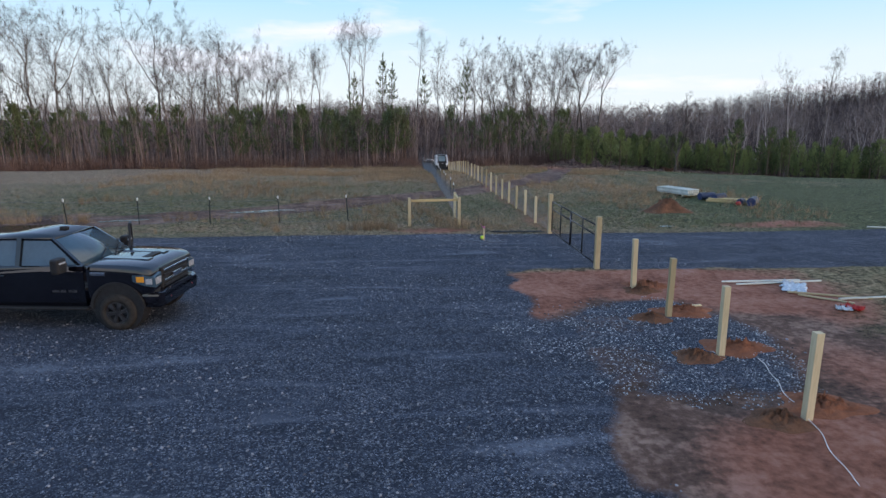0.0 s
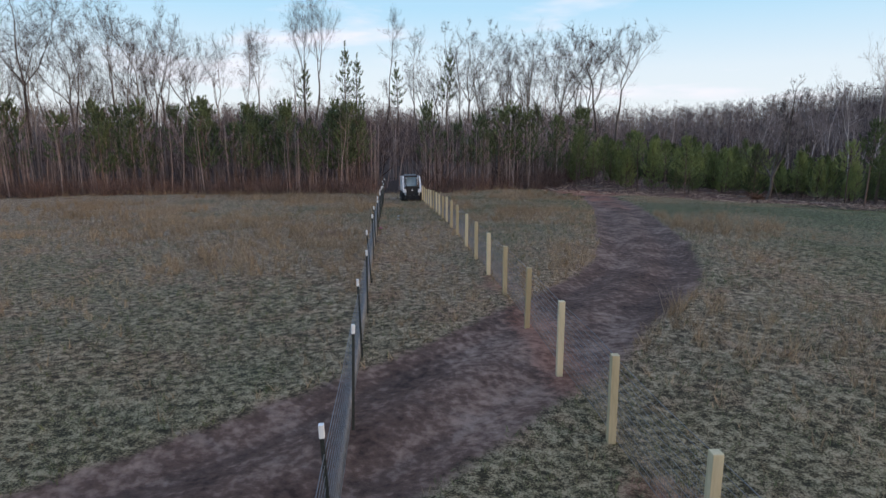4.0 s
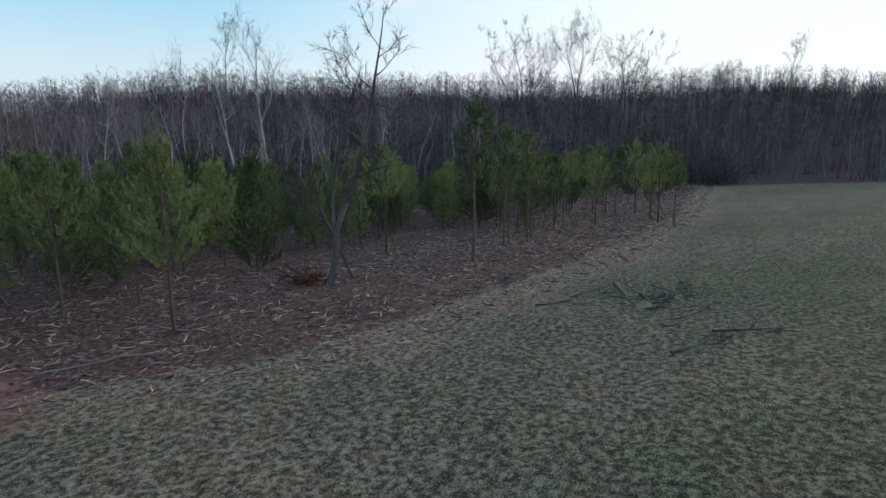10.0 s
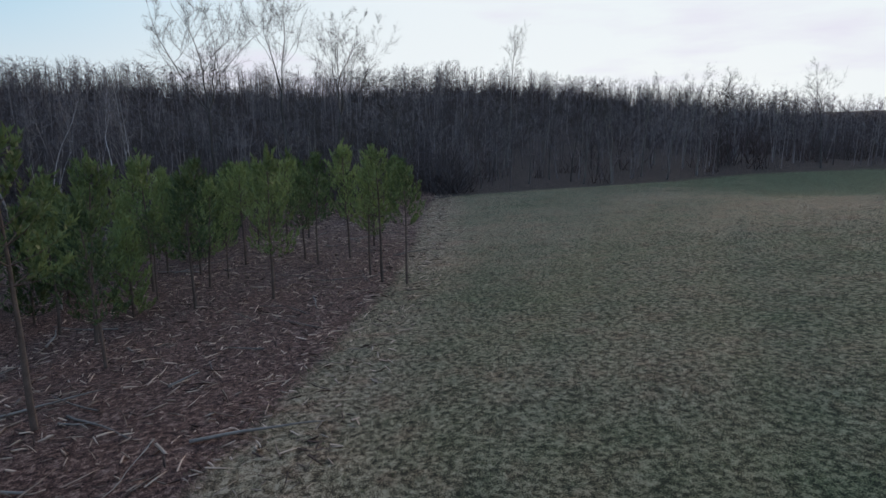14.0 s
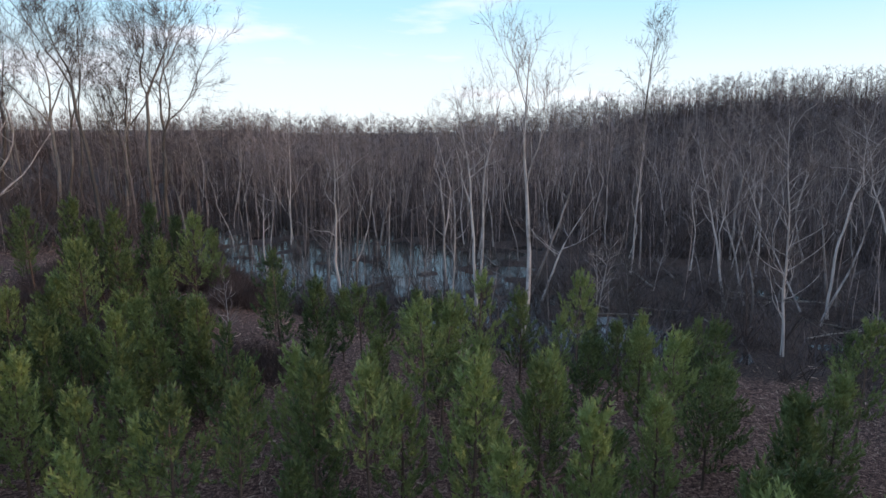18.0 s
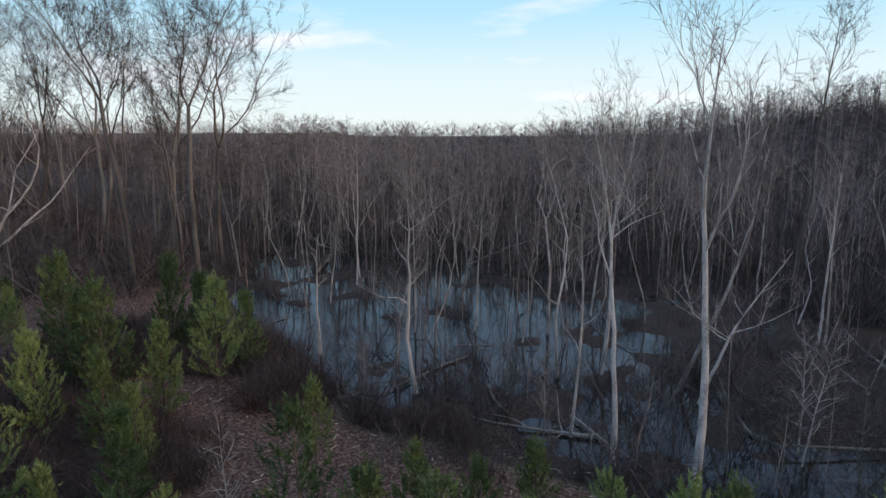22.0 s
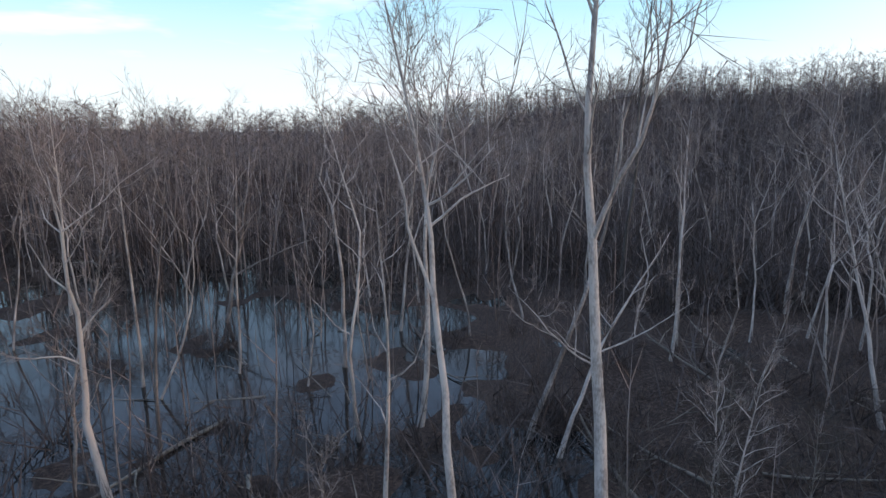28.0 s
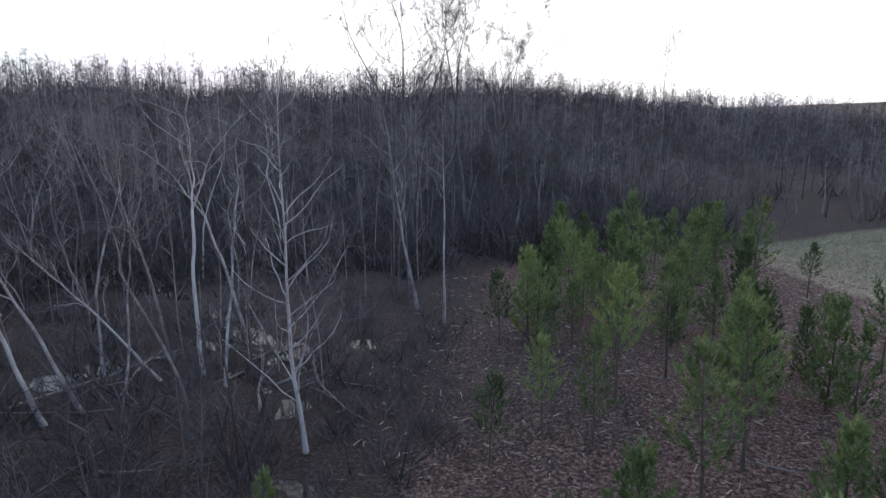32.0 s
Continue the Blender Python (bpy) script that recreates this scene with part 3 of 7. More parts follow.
def build_ground():
    xs, ys = axis(-38, 92, 0.6, 1600), axis(-48, 100, 0.6, 1600)
    X, Y = np.meshgrid(xs, ys)
    Z = land(X, Y)
    rut = along(X, Y, TRACK)
    Z = Z - 0.13 * np.exp(-(((rut - 0.85) / 0.4) ** 2))
    for px, py, rx, ry, turn in PUDDLES:
        flat = np.exp(-((np.hypot(X - px, Y - py) / (rx + 1.5)) ** 6))
        Z = Z * (1 - flat) + (g(px, py) - 0.02) * flat
    nx, ny = len(xs), len(ys)
    i = np.arange(nx * ny).reshape(ny, nx)
    F = np.stack([i[:-1, :-1], i[:-1, 1:], i[1:, 1:], i[1:, :-1]], -1).reshape(-1, 4)
    me = mesh_of("ground", np.stack([X, Y, Z], -1).reshape(-1, 3), F, M["ground"], True)
    wood = in_wood(X, Y)
    ragged = 0.35 * waves(X, Y, 0.7, 6.0) + 0.2 * waves(X, Y, 0.3, 2.0)
    gravel = np.maximum(sm(-18.3, -19.0, Y) * sm(-0.5, -1.2, X + ragged), sm(-18.6, -19.3, Y - 0.02 * X) * sm(-25.0, -24.2, Y + 0.03 * X + 0.5 * ragged) * sm(46, 38, X))
    low_rim = np.interp(X, [-1.2, -0.5, 1.0, 2.5, 4.0, 6.0, 8.0], [-29.9, -29.4, -27.7, -28.0, -29.3, -29.8, -29.5])
    east_rim = np.interp(Y, [-34.5, -33, -30.6, -28], [2.0, 3.0, 3.9, 3.4])
    patch = sm(0.4, -0.4, Y - low_rim + 1.3 * ragged) * sm(0.4, -0.4, X - east_rim + ragged) * sm(-34.2, -32.8, Y + 2 * ragged) * sm(-1.6, -0.9, X)
    gravel = np.maximum(gravel, patch * (0.66 + 0.25 * waves(X, Y, 0.6, 3.0)))
    clay = sm(-24.5, -25.1, Y + 0.6 * ragged) * sm(-1.2, -0.6, X + ragged) * sm(-0.6, 0.6, Y - low_rim + 1.5 * ragged) * (0.62 + 0.3 * sm(6.5, 4.0, X) + 0.15 * waves(X, Y, 1.6, 2.0)) * sm(9.5, 6.5, X)
    clay = np.maximum(clay, 0.62 * np.exp(-(np.hypot((X - 4.4) / 1.6, (Y + 32.5) / 2.2) ** 2)))
    clay = np.maximum(clay, (0.55 + 0.25 * waves(X, Y, 1.0, 5.0)) * np.exp(-(((X - 1.9) / 0.6) ** 2)) * sm(-25, -22, Y) * sm(24, 0, Y))
    clay = np.maximum(clay, 0.8 * np.exp(-(np.hypot((X + 2.5) / 2.2, (Y + 17.8) / 0.9) ** 2)))
    clay = np.maximum(clay, 0.78 * np.exp(-(np.hypot((X - 12.5) / 3.5, (Y + 17.2) / 1.2) ** 2)))
    clay = np.maximum(clay, 0.95 * np.exp(-(np.hypot((X - 18.5) / 4.2, (Y - 45.0) / 5.5) ** 4)))
    clay = np.maximum(clay, 0.7 * np.exp(-(np.hypot((X - 9) / 1.6, (Y + 12.9) / 1.2) ** 2)))
    clay = np.maximum(clay, (0.82 + 0.22 * waves(X, Y, 0.9, 4.0)) * np.exp(-(np.hypot((X - 2.2) / 2.6, (Y + 35.6) / 2.0) ** 4)))
    clay = np.maximum(clay, (0.5 + 0.2 * waves(X, Y, 1.3, 2.0)) * np.exp(-((rut / 1.4) ** 4)) * sm(16, 32, Y))
    mulch = sm(-1.0, 1.2, Y - brush_line(X)) * sm(12, 17, X) * sm(-1, -5, shore(X, Y)) * (1 - 0.55 * sm(66, 80, X) * sm(40, 48, Y))
    mud = 1.05 * np.exp(-((rut / 1.65) ** 6)) - (0.3 + 0.3 * waves(X, Y, 1.5, 4.0)) * np.exp(-((rut / 0.45) ** 2))
    mud = np.maximum(mud, 0.7 * np.exp(-((np.hypot((X + 24) / 9, (Y + 13.5) / 1.6)) ** 4)))
    mud = np.maximum(mud, np.maximum(sm(-32.6, -33.6, Y + ragged), sm(-0.3, 0.6, X - east_rim + ragged) * sm(0.5, -0.5, Y - low_rim)) * sm(-1.8, -0.9, X + ragged) * (0.68 + 0.22 * waves(X, Y, 1.1, 1.0)) * sm(10, 6, X))
    mud = np.maximum(mud, 0.72 * sm(-24.8, -25.6, Y) * sm(-2.0, -1.2, X) * sm(8.0, 5.5, X + 2 * ragged))
    mud = np.maximum(mud, 0.9 * np.exp(-(np.hypot((X - -3.4) / 0.7, (Y - 13.9) / 1.0) ** 4)))
    litter = np.maximum(np.maximum(sm(-2.5, 1.5, wood), sm(62, 74, X) * sm(36, 44, Y)), sm(-5, -1, shore(X, Y)) * sm(34, 42, X))
    dryness = 0.56 + 0.05 * sm(-10, -2, Y) * sm(14, 10, X) + 0.14 * waves(X, Y, 9, 6.0) + (0.12 + 0.1 * sm(14, 9, X) * sm(-2, 8, Y)) * waves(X, Y, 2.6, 7.0) + (0.06 + 0.1 * sm(14, 9, X) * sm(-2, 8, Y)) * waves(X, Y, 0.9, 3.0) + 0.1 * sm(14, 8, X) + 0.1 * sm(30, 50, X) - 0.17 * sm(6, -8, Y) + 0.12 * sm(1.5, -4, X) * sm(2, 14, Y) - 0.14 * sm(8, 20, X) * sm(45, 25, Y)
    dryness = dryness + 0.2 * np.exp(-(((Y + 16.6) / 1.2) ** 2)) * sm(0, -3, X) + 0.24 * sm(3.5, 0.3, np.abs(Y + 0.8 - brush_line(X))) * sm(14, 30, X) + 0.07 * sm(18, 28, X) - 0.12 * sm(3, 8, X) * sm(2, -8, Y) + 0.02 * sm(4, 10, Y) * sm(13, 9, X) - 0.12 * sm(15, 22, X) * sm(28, 24, Y) * sm(44, 34, X) - 0.12 * sm(9, 17, X)
    for key, a, b, c in (("zone", gravel, clay, mulch), ("zone_b", litter, dryness, mud)):
        at = me.color_attributes.new(key, "FLOAT_COLOR", "POINT")
        at.data.foreach_set("color", np.stack([np.clip(a, 0, 1), np.clip(b, 0, 1), np.clip(c, 0, 1), np.ones_like(a)], -1).astype(np.float32).ravel())
    return tagged(new("ground", me), "rolling field of winter grass with gravel, red clay and mulch", "ground", kind="structure")


build_ground()

# the flooded wood's water, and puddles in the ruts
def water_sheet(name, outline, z, label):
    bm = bmesh.new()
    bm.faces.new([bm.verts.new((x, y, z)) for x, y in outline])
    me = bpy.data.meshes.new(name)
    bm.to_mesh(me)
    bm.free()
    me.materials.append(M["water"])
    return tagged(new(name, me), label, "water", kind="structure")


water_sheet("water", [(30, 112), (40, 92), (50, 77), (58, 70), (66, 63), (80, 55.5), (100, 47), (120, 33), (146, 50), (146, 152), (80, 158), (34, 152)], WATER, "dark still floodwater among the bare trees")


def puddle(x, y, rx, ry, turn, seed):
    rnd = random.Random(seed)
    ring = []
    for k in range(20):
        a = k / 20 * math.tau
        r = 1 + rnd.uniform(-0.22, 0.22)
        px, py = rx * r * math.cos(a), ry * r * math.sin(a)
        c, s = math.cos(turn), math.sin(turn)
        ring.append((x + c * px - s * py, y + s * px + c * py))
    z = g(x, y) - 0.005
    return tagged(water_sheet("puddle", ring, z, "shallow puddle of rainwater in a muddy rut"), category="puddle", kind="structure")


for k, spec in enumerate(PUDDLES):
    puddle(*spec, k)


# ---- tubes and scattering ----
class Mass:
    """Triangles gathered from tubes and slivers."""

    def __init__(self):
        self.v, self.f, self.n = [], [], 0

    def add(self, v, f):
        self.v.append(np.asarray(v, np.float32))
        self.f.append(np.asarray(f, np.int32) + self.n)
        self.n += len(v)

    def tube(self, pts, radii, sides=5, tip=True):
        pts = np.asarray(pts, float)
        d = np.gradient(pts, axis=0)
        d /= np.linalg.norm(d, axis=1)[:, None] + 1e-9
        ref = np.where(np.abs(d[:, 2:3]) > 0.9, np.array([[1.0, 0, 0]]), np.array([[0, 0, 1.0]]))
        a = np.cross(d, ref)
        a /= np.linalg.norm(a, axis=1)[:, None] + 1e-9
        b = np.cross(d, a)
        ang = np.arange(sides) / sides * math.tau
        ring = pts[:, None, :] + np.asarray(radii)[:, None, None] * (np.cos(ang)[None, :, None] * a[:, None, :] + np.sin(ang)[None, :, None] * b[:, None, :])
        n = len(pts)
        i = np.arange(n * sides).reshape(n, sides)
        j = np.roll(i, -1, axis=1)
        if tip:
            v = np.concatenate([ring[:-1].reshape(-1, 3), pts[-1:]])
            i2, j2 = i[:-1], j[:-1]
            t = [np.stack([i2[:-1], j2[:-1], j2[1:]], -1).reshape(-1, 3), np.stack([i2[:-1], j2[1:], i2[1:]], -1).reshape(-1, 3)]
            last = np.full(sides, (n - 1) * sides)
            t.append(np.stack([i2[-1], j2[-1], last], -1))
        else:
            v = ring.reshape(-1, 3)
            t = [np.stack([i[:-1], j[:-1], j[1:]], -1).reshape(-1, 3), np.stack([i[:-1], j[1:], i[1:]], -1).reshape(-1, 3)]
            cap = n * sides
            v = np.concatenate([v, pts[-1:]])
            t.append(np.stack([i[-1], j[-1], np.full(sides, cap)], -1))
        self.add(v, np.concatenate(t))

    def arrays(self):
        return np.concatenate(self.v), np.concatenate(self.f)

    def mesh(self, name, material, smooth=True):
        v, f = self.arrays()
        return mesh_of(name, v, f, material, smooth)


def slivers(base, way, length, width, rnd):
    """Thin blades: n triangles from base points along unit ways."""
    side = np.cross(way, rnd.normal(size=way.shape))
    side /= np.linalg.norm(side, axis=1)[:, None] + 1e-9
    side *= (np.asarray(width) / 2).reshape(-1, 1)
    v = np.stack([base - side, base + side, base + way * np.asarray(length).reshape(-1, 1)], 1).reshape(-1, 3)
    return v, np.arange(len(v)).reshape(-1, 3)


def unit(v):
    v = np.asarray(v, float)
    return v / (np.linalg.norm(v, axis=-1, keepdims=True) + 1e-9)


def wander(rnd, start, way, length, n, crook, lift=0.0):
    pts, d = [np.asarray(start, float)], unit(way)
    for _ in range(n):
        d = unit(d + rnd.normal(size=3) * crook + np.array([0, 0, lift]))
        pts.append(pts[-1] + d * length / n)
    return np.array(pts)


def scatter(protos, places, seed=0, squash=0.15):
    """One triangle list of many turned, scaled copies: places are rows x, y, z, size."""
    rnd = np.random.default_rng(seed)
    which = rnd.integers(0, len(protos), len(places))
    vs, fs, at = [], [], 0
    for k, (v, f) in enumerate(protos):
        p = places[which == k]
        if not len(p):
            continue
        a = rnd.uniform(0, math.tau, len(p))
        c, s = np.cos(a)[:, None], np.sin(a)[:, None]
        wide = (p[:, 3] * rnd.uniform(1 - squash, 1 + squash, len(p)))[:, None]
        x = (v[None, :, 0] * c - v[None, :, 1] * s) * wide + p[:, 0:1]
        y = (v[None, :, 0] * s + v[None, :, 1] * c) * wide + p[:, 1:2]
        z = v[None, :, 2] * p[:, 3:4] + p[:, 2:3]
        vs.append(np.stack([x, y, z], -1).reshape(-1, 3))
        fs.append((f[None] + (np.arange(len(p)) * len(v))[:, None, None] + at).reshape(-1, 3))
        at += len(vs[-1])
    return np.concatenate(vs), np.concatenate(fs)


def part(name, data, parent, label=""):
    ob = new(name, data)
    ob.parent = parent
    return tagged(ob, label) if label else ob


# ---- bare trees ----
def spread_twigs(fine, rnd, limb, ln, r, count, twigs, thin):
    """Side branches along a limb, each with its fan of twigs."""
    n = len(limb) - 1
    for q in range(count):
        m = rnd.uniform(0.2, 1.0) * (n - 0.01)
        jj = int(m)
        b0 = limb[jj] + (limb[jj + 1] - limb[jj]) * (m - jj)
        way = unit(limb[jj + 1] - limb[jj]) + rnd.normal(size=3) * 0.5 + np.array([0, 0, 0.2])
        bl = ln * rnd.uniform(0.28, 0.55)
        br = wander(rnd, b0, way, bl, 3, 0.22, 0.12)
        fine.tube(br, (0.006 + r * 0.16) * np.array([1, 0.7, 0.45, 0.15]), 3)
        t = rnd.uniform(0.1, 1.0, twigs) * 2.99
        ti = t.astype(int)
        tb = br[ti] + (br[ti + 1] - br[ti]) * (t - ti)[:, None]
        tw = unit(unit(br[ti + 1] - br[ti]) + rnd.normal(size=(twigs, 3)) * 0.55 + np.array([0, 0, 0.22]))
        tl = bl * rnd.uniform(0.35, 0.8, twigs)
        fine.add(*slivers(tb, tw, tl, np.full(twigs, thin), rnd))
        t2 = unit(tw + rnd.normal(size=(twigs, 3)) * 0.5)
        fine.add(*slivers(tb + tw * (tl * 0.45)[:, None], t2, tl * 0.6, np.full(twigs, thin * 0.8), rnd))


def bare_tree(seed, height, girth, forks=0, limbs=11, low=0.35, spread=0.55, twigs=5, crook=0.05, lean=0.0, sway=(), arms=(), thin=0.016):
    """Two meshes' worth of triangles: trunk with its limbs, and the fine branches.
    sway: (share of height, sideways share of height); arms: (share of height, bearing, rise, length)."""
    rnd = np.random.default_rng(seed)
    wood, fine = Mass(), Mass()
    whole = forks == 0
    top = wander(rnd, (0, 0, -0.15), (lean, 0, 1), height * (0.97 if whole else low * 1.15), 13, crook * 0.8, 0.07)
    if sway:
        hs = [0.0] + [a for a, _ in sway]
        top[:, 0] += height * np.interp(top[:, 2] / height, hs, [0.0] + [b for _, b in sway])
    share = np.linspace(0, 1, 14)
    rad = girth * (1 - (0.93 if whole else 0.4) * share ** 1.05)
    rad[0] *= 1.4
    rad[1] *= 1.1
    wood.tube(top, rad, 8, tip=whole)
    stems = [(top, rad)]
    if forks:
        stems = []
        for k in range(forks):
            a = math.tau * (k + rnd.uniform(-0.2, 0.2)) / forks
            way = (math.cos(a) * spread * 0.6, math.sin(a) * spread * 0.6, 1)
            st = wander(rnd, top[-1] - (0, 0, 0.05), way, height * (1 - low) * rnd.uniform(0.8, 1.05), 9, crook * 1.6 + 0.05, 0.14)
            sr = rad[-1] * (0.78 - 0.1 * k) * (1 - 0.93 * np.linspace(0, 1, 10))
            wood.tube(st, sr, 6)
            stems.append((st, sr))
    for at, side, rise, length in arms:
        i = at * (len(top) - 1)
        j = min(int(i), len(top) - 2)
        p = top[j] + (top[j + 1] - top[j]) * (i - j)
        e = radians(rise)
        st = wander(rnd, p, (math.cos(radians(side)) * math.cos(e), math.sin(radians(side)) * math.cos(e), math.sin(e)), length, 8, 0.13, 0.03)
        sr = rad[j] * 0.62 * (1 - 0.9 * np.linspace(0, 1, 9))
        wood.tube(st, sr, 6)
        stems.append((st, sr))
    for st, sr in stems:
        base = low if st is top else 0.15
        n = max(4, limbs // len(stems))
        for k in range(n):
            s = base + (0.96 - base) * (k + rnd.uniform(0, 0.8)) / n
            i = s * (len(st) - 1)
            j = min(int(i), len(st) - 2)
            p = st[j] + (st[j + 1] - st[j]) * (i - j)
            r = sr[j] * 0.36
            a = rnd.uniform(0, math.tau)
            ln = height * (0.27 - 0.17 * s) * rnd.uniform(0.6, 1.3)
            limb = wander(rnd, p, (math.cos(a) * spread * 1.5, math.sin(a) * spread * 1.5, 0.8), ln, 6, 0.19, 0.13)
            wood.tube(limb, r * (1 - 0.85 * np.linspace(0, 1, 7)) + 0.006, 4)
            spread_twigs(fine, rnd, limb, ln, r, 6, twigs, thin)
    return wood, fine


def tree_thing(seed, kind, label, pale=False, **spec):
    wood, fine = bare_tree(seed, **spec)
    root = new("bare_tree")
    part("trunk", wood.mesh("trunk", M["bark_pale" if pale else "bark_grey"]), root)
    part("crown", fine.mesh("crown", M["twig_pale" if pale else "twig"], False), root)
    return tagged(root, label, "tree", kind)


def put(proto, x, y, size=1.0, turn=0.0, tilt=0.0, z=None):
    z = g(x, y) if z is None else z
    m = Matrix.Translation((x, y, z - 0.05)) @ Euler((0, tilt, turn)).to_matrix().to_4x4()
    ob = copy_thing(proto, m)
    ob.scale = (size, size, size)
    return ob


TALL = [tree_thing(10 + k, "tall trees behind the field", "tall leafless hardwood with grey trunk and fine crown", height=20, girth=0.18, forks=f, limbs=l + 4, low=w, spread=s, twigs=6, crook=0.07, thin=0.026)
        for k, (f, l, w, s) in enumerate([(0, 14, 0.5, 0.45), (2, 14, 0.45, 0.5), (3, 15, 0.4, 0.6), (0, 12, 0.6, 0.35), (2, 16, 0.3, 0.7)])]
POND = [tree_thing(30 + k, "trees standing in floodwater", "slender pale-barked leafless tree rising from floodwater", True, height=15, girth=0.085, forks=f, limbs=l, low=w, spread=s, twigs=5, crook=0.1, lean=ln, sway=((0.3, 0.012 * k), (0.6, 0.02 - 0.014 * k), (1.0, 0.03)))
        for k, (f, l, w, s, ln) in enumerate([(0, 9, 0.45, 0.5, 0.0), (2, 10, 0.5, 0.5, 0.04), (2, 12, 0.4, 0.8, 0.08), (0, 7, 0.6, 0.35, 0.02), (3, 12, 0.35, 0.6, 0.0), (0, 10, 0.35, 0.7, 0.1)])]

rng = np.random.default_rng(7)
placed = []


def clear_of(x, y, gap):
    return all((x - a) ** 2 + (y - b) ** 2 > gap * gap for a, b in placed)


def sow(n, xa, xb, ya, yb, ok, gap):
    out, tries = [], 0
    while len(out) < n and tries < n * 60:
        tries += 1
        x, y = rng.uniform(xa, xb), rng.uniform(ya, yb)
        if ok(x, y) and clear_of(x, y, gap):
            placed.append((x, y))
            out.append((x, y))
    return out


HERO = {
    "wide": tree_thing(201, "tall trees behind the field", "broad-crowned leafless hardwood above the wood", height=24, girth=0.24, forks=4, limbs=40, low=0.38, spread=0.95, twigs=10, crook=0.08, thin=0.028),
    "twin": tree_thing(202, "tall trees behind the field", "tall forked leafless hardwood with pale trunk", height=24, girth=0.2, forks=2, limbs=22, low=0.45, spread=0.5, twigs=8, crook=0.08, thin=0.026),
    "slim": tree_thing(203, "tall trees behind the field", "slim tall leafless tree with small crown", height=24, girth=0.15, forks=0, limbs=14, low=0.6, spread=0.45, twigs=8, crook=0.06, thin=0.026),
    "pale_tall": tree_thing(204, "trees standing in floodwater", "tall grey leafless tree with broad upper crown beside floodwater", False, height=20, girth=0.19, forks=2, limbs=26, low=0.55, spread=0.7, twigs=8, crook=0.06, thin=0.024),
    "pole": tree_thing(206, "trees standing in floodwater", "thin straight pale tree standing in water", True, height=14, girth=0.085, forks=0, limbs=8, low=0.6, spread=0.5, twigs=4, crook=0.035, sway=((0.5, 0.012), (1.0, 0.0))),
    "spreading": tree_thing(207, "trees standing in floodwater", "low-forking pale tree with many spreading stems", True, height=13, girth=0.3, forks=6, limbs=24, low=0.14, spread=1.0, twigs=6, crook=0.09),
    "birchy": tree_thing(208, "trees standing in floodwater", "white-barked tree thick with fine drooping twigs", True, height=16, girth=0.1, forks=0, limbs=34, low=0.16, spread=0.7, twigs=9, crook=0.04, thin=0.018),
    # like birchy, but in darker bark and twigs that carry the bank's shade
    "shade_shrub": tree_thing(212, "trees standing in floodwater", "low tree thick with fine bare twigs, greyed for shade", False, height=16, girth=0.1, forks=0, limbs=40, low=0.12, spread=0.85, twigs=9, crook=0.05, thin=0.03),
    "fan": tree_thing(211, "trees standing in floodwater", "young bare tree with a fan of rising twigs", True, height=6, girth=0.045, forks=0, limbs=20, low=0.3, spread=0.8, twigs=4, crook=0.03, thin=0.014),
    "elbow": tree_thing(209, "trees standing in floodwater", "pale crooked tree with long arching limbs", True, height=15, girth=0.11, forks=2, limbs=14, low=0.5, spread=0.7, twigs=6, crook=0.09),
    "leaning": tree_thing(210, "trees standing in floodwater", "leaning pale trunk over dark water", True, height=12, girth=0.095, forks=0, limbs=12, low=0.4, spread=0.45, twigs=6, crook=0.07),
}
for kind, x, y, top, turn in [
    ("twin", -16.0, 112.7, 28.5, 0.3), ("slim", -1.6, 121.8, 29, 1.0), ("slim", 4.0, 118.8, 24.8, 2.0), ("twin", -23.3, 95.9, 20.5, 1.9), ("slim", -25.5, 97, 20, 0.9),
    ("wide", 15.6, 112.8, 24.5, 2.6), ("wide", 27.4, 112.5, 23.2, 0.2), ("wide", 39.1, 112.1, 23.8, 4.0), ("wide", 34.2, 115, 22.5, 5.1), ("wide", -36.2, 80.7, 21.0, 1.1),
    ("wide", -50.3, 79.3, 26.0, 3.1), ("twin", -39.3, 83.0, 22.0, 4.2), ("wide", -66.3, 71.9, 25.0, 5.3), ("twin", 21.5, 113, 22, 0.4), ("slim", 31, 108, 22, 1.4), ("wide", -64, 61.4, 24.0, 1.0), ("wide", -30, 84, 19, 2.2),
    ("twin", -19.1, 122.2, 30, 2.0), ("wide", -78, 70, 23, 1.7), ("twin", -57, 74, 22, 2.9), ("wide", -44, 77, 20, 0.6),
    ("wide", 111.2, 49.8, 20.0, 0.7), ("twin", 119.7, 42.5, 22.0, 1.2), ("wide", 128.4, 36.4, 20.2, 2.2), ("slim", 136.7, 9, 20.5, 0.1), ("slim", 88.5, 90.3, 20.5, 1.0),
]:
    placed.append((x, y))
    put(HERO[kind], x, y, (top - g(x, y)) / 24.0, turn)
